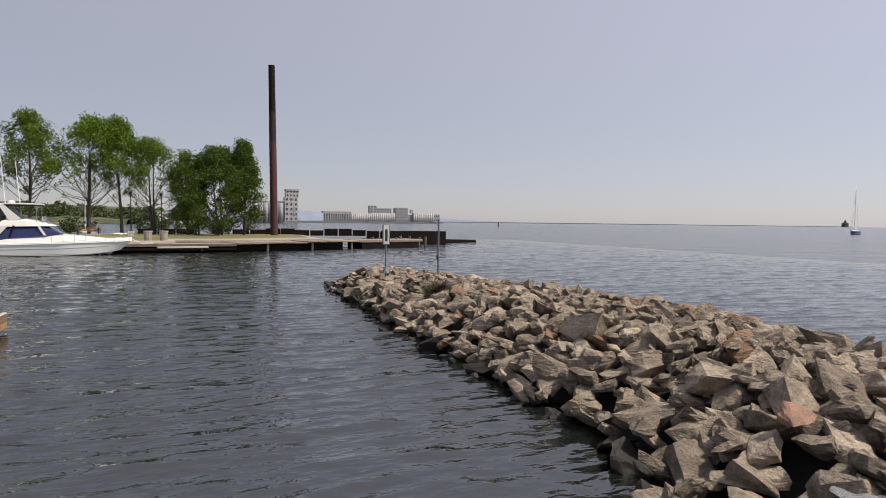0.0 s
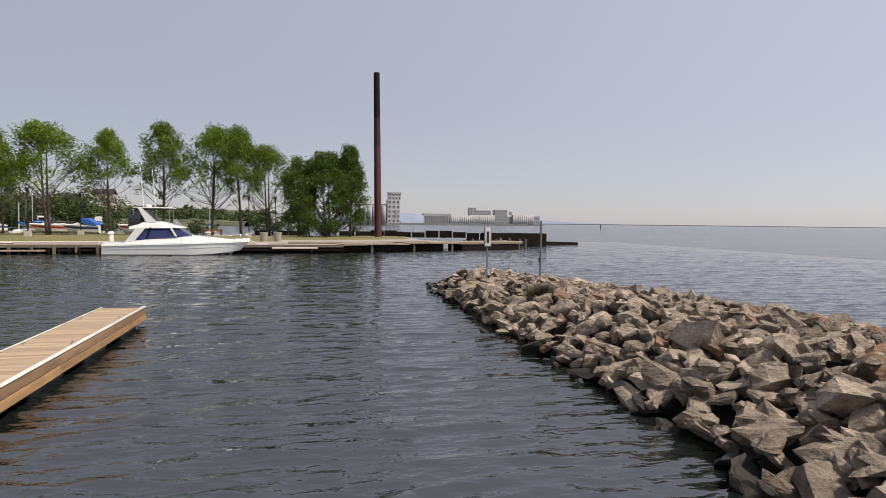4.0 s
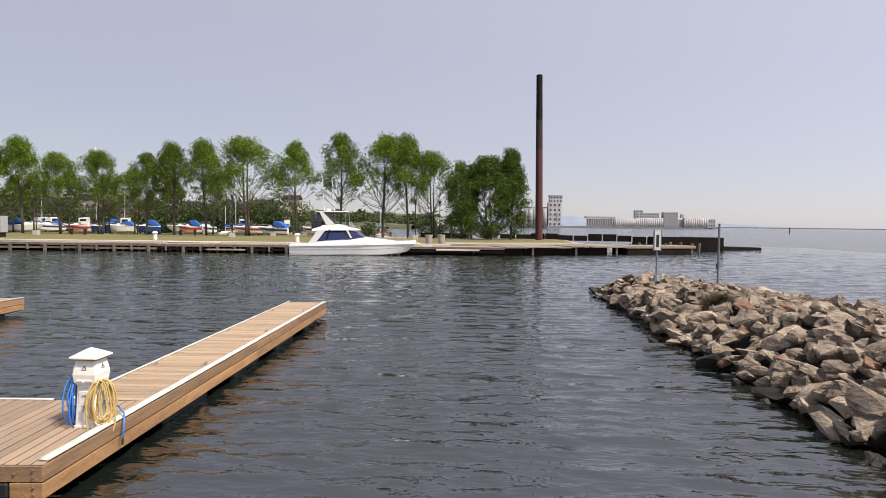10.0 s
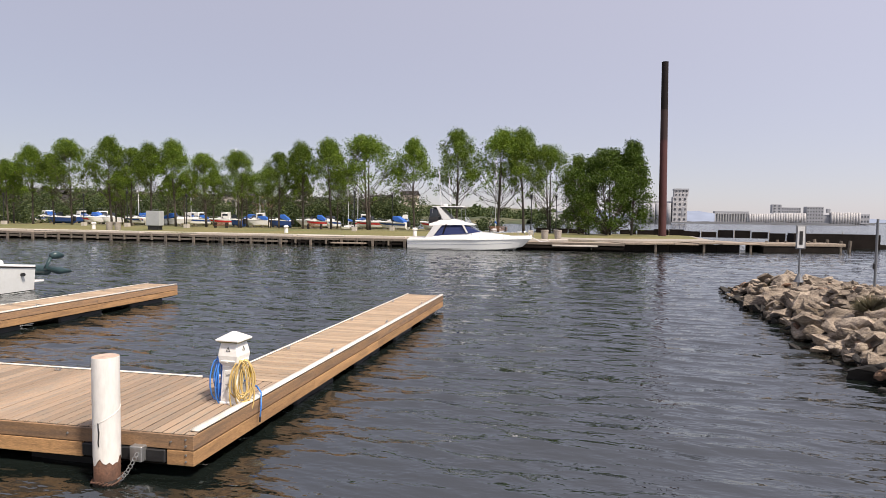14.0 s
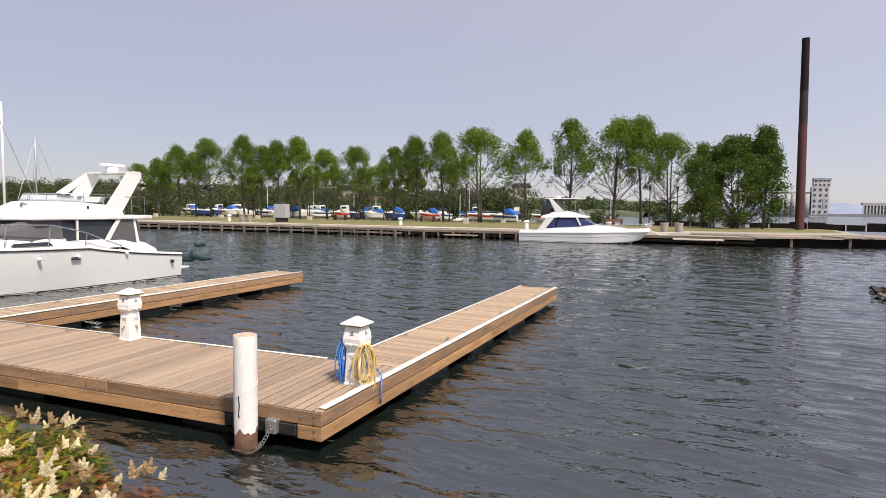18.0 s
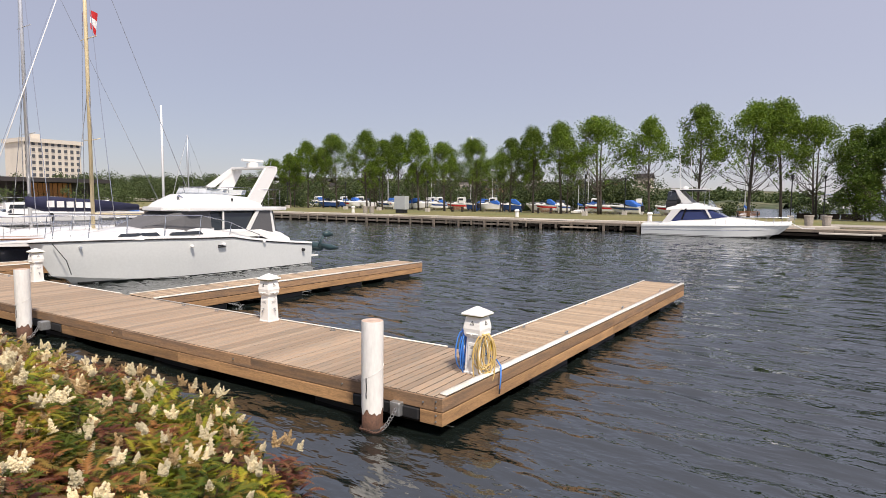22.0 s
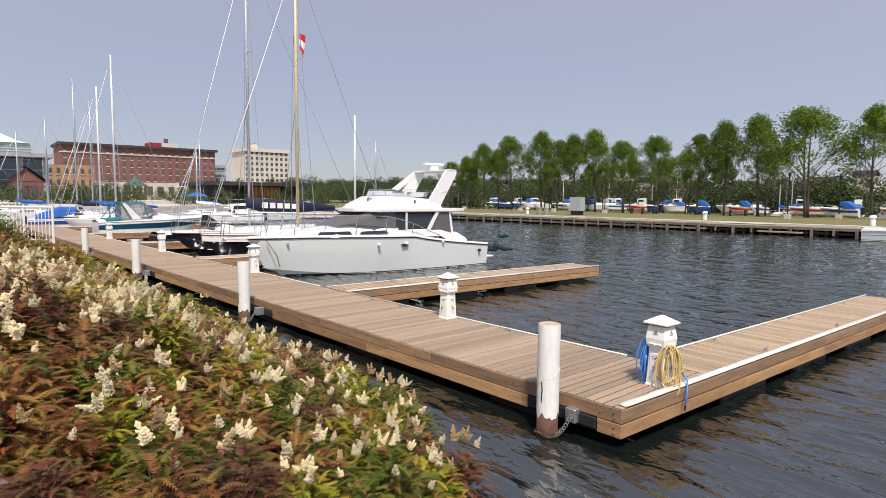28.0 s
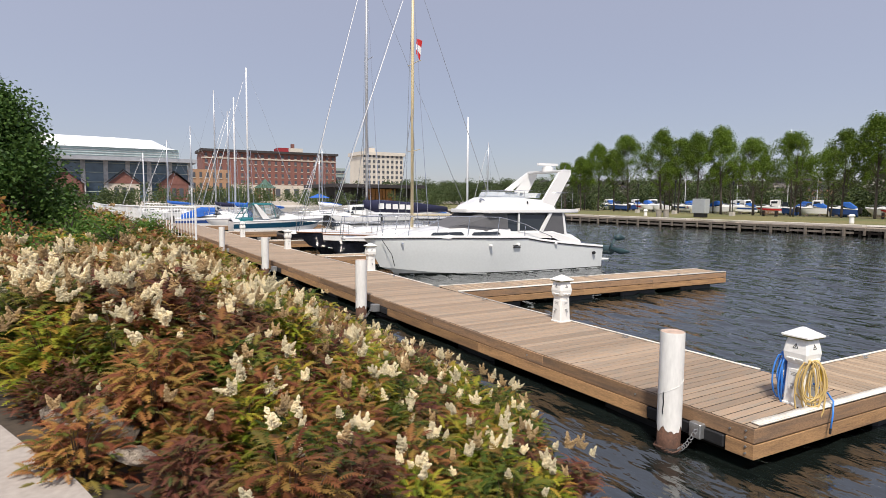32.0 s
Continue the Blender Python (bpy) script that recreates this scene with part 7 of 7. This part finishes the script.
for k in range(26):
    x, y = -120 - 15 * k + q.uniform(-8, 8), 380 + q.uniform(-40, 120)
    h = thing("house", "small distant house on the wooded hillside", "house", "hillside houses")
    hh = 9 + q.uniform(-3, 8)
    part("wall", boxed(x - 6, x + 6, y, y + 9, 4, hh + 4), q.choice((TAN, LIME, ORANGE, SILO)), h)
    bm = bmesh.new()
    loft(bm, [[(x - 6.6, y - 0.5, hh + 4), (x - 6.6, y + 4.5, hh + 7.5), (x - 6.6, y + 9.5, hh + 4)], [(x + 6.6, y - 0.5, hh + 4), (x + 6.6, y + 4.5, hh + 7.5), (x + 6.6, y + 9.5, hh + 4)]])
    part("roof", bm, DARK_ROOF, h)
    for j in range(3):
        part("window", boxed(x - 4.6 + 3.6 * j, x - 3 + 3.6 * j, y - 0.2, y, hh - 1, hh + 1.4), FAR_WIN, h)

# ground of the town
bm = bmesh.new()
prism(bm, [(-420, -60), (-150.5, -60), (-150.5, 38), (-170, 49), (-199, 80), (-240, 140), (-420, 240)], 1.2, 2.03)
tagged(part("town_ground", bm, CONCRETE), "pale paved ground of the town waterfront", "pavement", kind="structure")
# quay of the inner basin
bm = bmesh.new()
prism(bm, [(-420, -13), (-112, -9), (-112, 20), (-125, 48), (-150, 52), (-170, 48.6), (-420, 36)], -0.5, 1.3)
tagged(part("inner_quay", bm, CONCRETE), "pale quay of the inner basin", "pavement", kind="structure")
woods("waterfront_trees", "street trees and bushes along the waterfront", -185, -125, 10, 72, 5.0, 70, 6, 0.17, 84, LEAF_WOOD, 1.2)
woods("park_trees", "green park trees before the glass hall", -150, -118, -30, 16, 4.6, 46, 7, 0.22, 46, LEAF_WOOD, 1.2)
woods("town_trees", "green trees between the town buildings", -290, -200, 60, 190, 10, 90, 8, 0.28, 44, LEAF_WOOD, 1.2)
# ---------------------------------------------------------------- flowering shrubs on the bank
def fern_material(name, stops):
    m = leaf_material(name, stops[0], stops[-1], 0.6)
    ramp = next(n for n in m.node_tree.nodes if n.type == "VALTORGB").color_ramp
    for k, c in enumerate(stops[1:-1]):
        e = ramp.elements.new((k + 1) / (len(stops) - 1))
        e.color = (*c, 1)
    return m


FERN = [fern_material("green_fern_leaf", [(0.026, 0.050, 0.007), (0.062, 0.095, 0.011), (0.15, 0.155, 0.020), (0.20, 0.10, 0.030)]),
        fern_material("lime_fern_leaf", [(0.075, 0.115, 0.009), (0.17, 0.20, 0.013), (0.32, 0.28, 0.026), (0.31, 0.16, 0.030)]),
        fern_material("rusty_fern_leaf", [(0.13, 0.036, 0.018), (0.25, 0.095, 0.034), (0.31, 0.18, 0.042), (0.08, 0.11, 0.02)]),
        fern_material("brown_fern_leaf", [(0.06, 0.020, 0.016), (0.14, 0.045, 0.028), (0.17, 0.085, 0.04), (0.06, 0.08, 0.022)])]
CREAM = leaf_material("cream_blossom", (0.74, 0.64, 0.40), (0.90, 0.82, 0.60), 0.7)
TANBLOOM = leaf_material("faded_blossom", (0.42, 0.28, 0.13), (0.60, 0.45, 0.25), 0.8)
STEM = material("shrub_stem", (0.10, 0.06, 0.035), 0.8, vary=0.2, bump=0.0)


def fern_leaf(verts, faces, base, out, up, length, r):
    """A feathered leaf: a drooping rib with pairs of narrow leaflets."""
    side = out.cross(up).normalized()
    n = 9
    rib = []
    for k in range(n + 1):
        u = k / n
        rib.append(base + out * (length * u) + up * (length * (0.35 * u - 0.55 * u * u)))
    i0 = len(verts)
    verts += [tuple(p) for p in rib]
    for k in range(n):
        u = (k + 0.5) / n
        w = length * 0.26 * math.sin(math.pi * min(0.97, 0.22 + 0.75 * u)) ** 0.8
        mid = rib[k].lerp(rib[k + 1], 0.85)
        for s in (1, -1):
            tip = mid + side * (s * w) + out * (w * 0.35) - up * (w * r.uniform(0.05, 0.35))
            verts.append(tuple(tip))
            faces.append((i0 + k, i0 + k + 1, len(verts) - 1) if s < 0 else (i0 + k + 1, i0 + k, len(verts) - 1))


def shrub_kind(seed, leaves, mat, height=0.85, width=0.95, small=1.0):
    r = random.Random(seed)
    verts, faces = [], []
    for _ in range(leaves):
        a = r.uniform(0, 2 * math.pi)
        e = math.acos(r.uniform(0.05, 1.0))
        rad = r.uniform(0.5, 1.0)
        p = Vector((math.cos(a) * math.sin(e) * width / 2 * rad, math.sin(a) * math.sin(e) * width / 2 * rad, math.cos(e) * height * rad * 0.92 + 0.04))
        out = Vector((math.cos(a + r.uniform(-0.7, 0.7)), math.sin(a + r.uniform(-0.7, 0.7)), r.uniform(-0.15, 0.75))).normalized()
        up = (Vector((0, 0, 1)) - out * out.z).normalized()
        fern_leaf(verts, faces, p - out * 0.08, out, up, r.uniform(0.15, 0.25) * small, r)
    me = bpy.data.meshes.new("foliage")
    me.from_pydata(verts, [], faces)
    me.materials.append(mat)
    bm = bmesh.new()
    for k in range(9):
        a = r.uniform(0, 6.28)
        d = r.uniform(0.05, 0.38) * width
        tube(bm, [(0.05 * math.cos(a), 0.05 * math.sin(a), -0.15), (math.cos(a) * d * 0.6, math.sin(a) * d * 0.6, height * 0.5), (math.cos(a) * d, math.sin(a) * d, height * 0.72)], [0.009, 0.007, 0.003], 4, False)
    return me, mesh_of("stem", bm, STEM)


def panicle_mesh(seed, mat, cones, coarse=False):
    """A plume of blossom: slender pointed sprays of many tiny florets, fluffy at the edges."""
    r = random.Random(seed)
    verts, faces = [], []
    length = r.uniform(0.15, 0.21)

    def floret(c, s):
        i = len(verts)
        q_ = Euler((r.uniform(0, 6.28), r.uniform(0, 6.28), 0)).to_matrix()
        for v in ((1, 1, 1), (1, -1, -1), (-1, 1, -1), (-1, -1, 1)):
            verts.append(tuple(Vector(c) + q_ @ Vector(v) * s))
        for f in ((0, 1, 2), (0, 3, 1), (0, 2, 3), (1, 3, 2)):
            faces.append(tuple(i + k for k in f))
    for c in range(cones):
        a0, lean = c * 2.4 + r.uniform(-0.4, 0.4), 0.0 if c == 0 else r.uniform(0.45, 1.0)
        axis = Vector((math.cos(a0) * math.sin(lean), math.sin(a0) * math.sin(lean), math.cos(lean)))
        p = axis.orthogonal().normalized()
        q = axis.cross(p)
        ln, foot = length * (1 if c == 0 else r.uniform(0.45, 0.85)), axis * (0.0 if c == 0 else 0.03)
        for k in range(60 if coarse else 300):
            u = r.random() ** 1.25
            w = (0.040 if c == 0 else 0.032) * (1 - u) ** 0.75 + 0.004
            knot = 1 + 0.35 * math.sin(u * 24 + c)                                # side sprays stand out in knots
            a, d = r.uniform(0, 6.28), w * knot * r.random() ** 0.45
            floret(foot + p * (math.cos(a) * d) + q * (math.sin(a) * d) + axis * (ln * u), r.uniform(0.0035, 0.0065) * (2.4 if coarse else 1))
    me = bpy.data.meshes.new("blossom_plume")
    me.from_pydata(verts, [], faces)
    me.materials.append(mat)
    return me


PLUMES = [panicle_mesh(s, CREAM, n) for s, n in ((1, 1), (2, 3), (3, 3), (4, 5), (7, 2))] + [panicle_mesh(s, TANBLOOM, 3) for s in (5, 6)]
FAR_PLUMES = [panicle_mesh(s, CREAM, 3, True) for s in (8, 9)]
SHRUBS = [[shrub_kind(10 * m + s, 460, FERN[m], small=0.74) for s in range(3)] for m in range(4)]
FAR_SHRUBS = [[shrub_kind(10 * m + s + 5, 190, FERN[m]) for s in range(2)] for m in range(4)]


def make_shrub(x, y, z, s, r, mood, label, blooms):
    sh = thing("shrub", label, "shrub", "flowering shrubs on the bank")
    sh.matrix_world = pose(x, y, z, r.uniform(-9, 9), r.uniform(-9, 9), r.uniform(0, 360)) @ Matrix.Scale(s, 4)
    fol, stems = r.choice(SHRUBS[mood])
    new("foliage", fol).parent = sh
    new("stem", stems).parent = sh
    for _ in range(blooms):
        a, d = r.uniform(0, 6.28), r.uniform(0.0, 0.42)
        zz = 0.86 * math.sqrt(max(0.05, 1 - (d / 0.5) ** 2)) - 0.02
        lean = r.uniform(5, 35)
        piece("blossom_plume", r.choice(PLUMES if mood < 2 else PLUMES[2:]), sh, pose(math.cos(a) * d, math.sin(a) * d, zz, 0, 0, math.degrees(a)) @ pose(0, 0, 0, 0, lean, 0) @ Matrix.Scale(r.uniform(0.5, 0.88), 4))


far_v, far_f, far_m = [], [], []


def lay(me, m, index):
    base = len(far_v)
    far_v.extend(tuple(m @ v.co) for v in me.vertices)
    far_f.extend([base + i for i in p.vertices] for p in me.polygons)
    far_m.extend([index] * len(me.polygons))


def far_shrub(x, y, z, s, r, mood, blooms):
    m = pose(x, y, z, r.uniform(-9, 9), r.uniform(-9, 9), r.uniform(0, 360)) @ Matrix.Scale(s, 4)
    lay(r.choice(FAR_SHRUBS[mood])[0], m, mood)
    for _ in range(blooms):
        a, d = r.uniform(0, 6.28), r.uniform(0.0, 0.42)
        zz = 0.86 * math.sqrt(max(0.05, 1 - (d / 0.5) ** 2)) - 0.02
        lay(r.choice(FAR_PLUMES), m @ pose(math.cos(a) * d, math.sin(a) * d, zz, 0, 0, math.degrees(a)) @ pose(0, 0, 0, 0, r.uniform(5, 35), 0) @ Matrix.Scale(r.uniform(0.45, 0.75), 4), 4 + (r.random() < 0.8))


r = random.Random(77)
LAB = ("green fern-leaved shrub with cream blossom plumes", "lime-green fern-leaved shrub with cream blossom plumes", "rusty brown fern-leaved shrub with fading plumes", "dark reddish-brown fern-leaved shrub with few plumes")


def right_limit(y):
    return -0.35 + (-2.3 - y) * (0.33 if y < -2.3 else 2.4)


yy = -1.42
while yy > -11.5:
    x = right_limit(yy) + r.uniform(-0.1, 0.1)
    while x > -34:
        step = 0.50 if x > -9 else 0.72 if x > -18 else 1.15
        px, py = x + r.uniform(-0.18, 0.18), yy + 0.045 * min(0, x) + r.uniform(-0.2, 0.2)
        on_path = py < -6.48 + 0.446 * (px - 0.22) if px < 0.5 else py < -6.3
        far_skip = x < -9 and r.random() < 0.12
        if not on_path and not far_skip and (yy > -8.5 or x < -4):
            tone = noise.noise((px * 0.8, py * 0.8, 1.7)) + r.uniform(-0.22, 0.22)
            mood = 1 if tone > 0.22 else 0 if tone > 0.08 else 2 if tone > -0.2 else 3
            if px > -3.5 and py > -5 and r.random() < 0.6:
                mood = r.choice((1, 1, 1, 0, 0, 2))
            if px < -9 and r.random() < 0.5:
                mood = r.choice((0, 0, 1, 2))
            s = r.uniform(0.78, 1.08) * (1.0 if x > -9 else 1.2 if x > -18 else 1.5)
            blooms = r.choice((2, 4, 5, 6)) if mood < 2 else r.choice((1, 2, 3, 4))
            if py < -5.9 + 0.5 * (px - 0.2) and px > -3:          # low growth beside the walk
                s, blooms, mood = s * 0.68, r.choice((0, 0, 1, 2)), r.choice((0, 2, 2, 3, 3))
            elif py < -4.6 and -7.5 < px < -2.0:                       # taller growth further along the walk
                s, blooms = s * 1.22, blooms + 3
            if x > -8.5:
                make_shrub(px, py, bank(px, py) - 0.06, s, r, mood, LAB[mood], blooms)
            else:
                far_shrub(px, py, bank(px, py) - 0.06, s, r, mood, 2 if blooms > 4 else 0)
        x -= step
    yy -= 0.50 if yy > -7.6 else 0.8

me = bpy.data.meshes.new("far_planting")
me.from_pydata(far_v, [], far_f)
for m in FERN + [CREAM, TANBLOOM]:
    me.materials.append(m)
me.polygons.foreach_set("material_index", far_m)
tagged(new("far_planting", me), "mass of rusty and green fern-leaved shrubs with cream plumes", "shrubs", kind="stuff")

# taller bushes and a dense tree at the edge of the planting
HEDGE = tree_kind(31, 6.4, 5.4, 0.02, leaf_material("dark_hedge_leaf", (0.028, 0.07, 0.014), (0.085, 0.15, 0.03)), 0.085, 330, 2, 2.6, False)
make_tree(HEDGE, -17.6, -9.7, 1.3, 0.74, 10, "dense dark green tree beside the planting", "trees by the path")
make_tree(HEDGE, -24.5, -12.5, 1.3, 0.8, 100, "dense dark green tree beside the planting", "trees by the path")
RUSTBUSH = tree_kind(33, 2.2, 3.0, 0.05, FERN[2], 0.10, 60, 2, 0.5, False)
make_tree(RUSTBUSH, -14.2, -9.6, 1.3, 0.75, 10, "rust-coloured bush beside the planting", "bushes by the path")
GREENBUSH = tree_kind(34, 1.9, 2.4, 0.05, leaf_material("bright_bush_leaf", (0.06, 0.13, 0.02), (0.13, 0.22, 0.04)), 0.09, 60, 2, 0.5, False)
for x, y, s in ((-16.5, -8.2, 0.55), (-12.2, -6.6, 0.55), (-11.0, -8.6, 0.6), (-14.6, -7.4, 0.6), (-18.5, -6.9, 0.5), (-21.5, -5.9, 0.42), (-9.6, -7.8, 0.45), (-23, -8.8, 0.6), (-13.0, -7.2, 0.45), (-19.6, -5.5, 0.5)):
    make_tree(GREENBUSH, x, y, 1.2, s, x * 40, "leafy green bush among the planting", "bushes by the path")

# stones at the foot of the walk
for k, (x, y, s) in enumerate(((-0.36, -6.46, 0.55), (0.12, -6.28, 0.30), (-0.9, -6.72, 0.30), (-0.05, -6.52, 0.24))):
    ob = new("shore_stone", STONES[k])
    ob.matrix_world = pose(x, y, bank(x, y) + 0.14, 10 * k, 12, 50 * k) @ Matrix.Scale(s, 4)
    tagged(ob, "grey-brown stone at the edge of the walk", "stone", "stones by the walk")

# white railings of the gangway
RAILW = material("white_railing", (0.80, 0.80, 0.79), 0.4, vary=0.05, bump=0.0)
gang = thing("gangway_railing", "white metal railing of the gangway to the dock", "railing")


def railing(th, pts, z0, h, step):
    for (ax, ay), (bx, by) in zip(pts, pts[1:]):
        a, b = Vector((ax, ay, 0)), Vector((bx, by, 0))
        part("top_rail", tubed([a + Vector((0, 0, z0 + h)), b + Vector((0, 0, z0 + h))], 0.035, 6), RAILW, th)
        part("bottom_rail", tubed([a + Vector((0, 0, z0 + 0.12)), b + Vector((0, 0, z0 + 0.12))], 0.025, 6), RAILW, th)
        n = int((b - a).length / step)
        for k in range(n + 1):
            p = a.lerp(b, k / max(1, n))
            big_ = k % 8 == 0
            part("post" if big_ else "baluster", tubed([p + Vector((0, 0, z0)), p + Vector((0, 0, z0 + h + (0.05 if big_ else 0)))], 0.045 if big_ else 0.014, 6), RAILW, th)


railing(gang, [(-22.3, -3.75), (-24.8, -5.7), (-31, -7.0)], 1.35, 1.35, 0.16)
gang2 = thing("walk_railing", "long white metal railing along the waterfront walk", "railing")
railing(gang2, [(-34, -6.2), (-50, -8), (-72, -9.5)], 1.2, 1.3, 0.45)
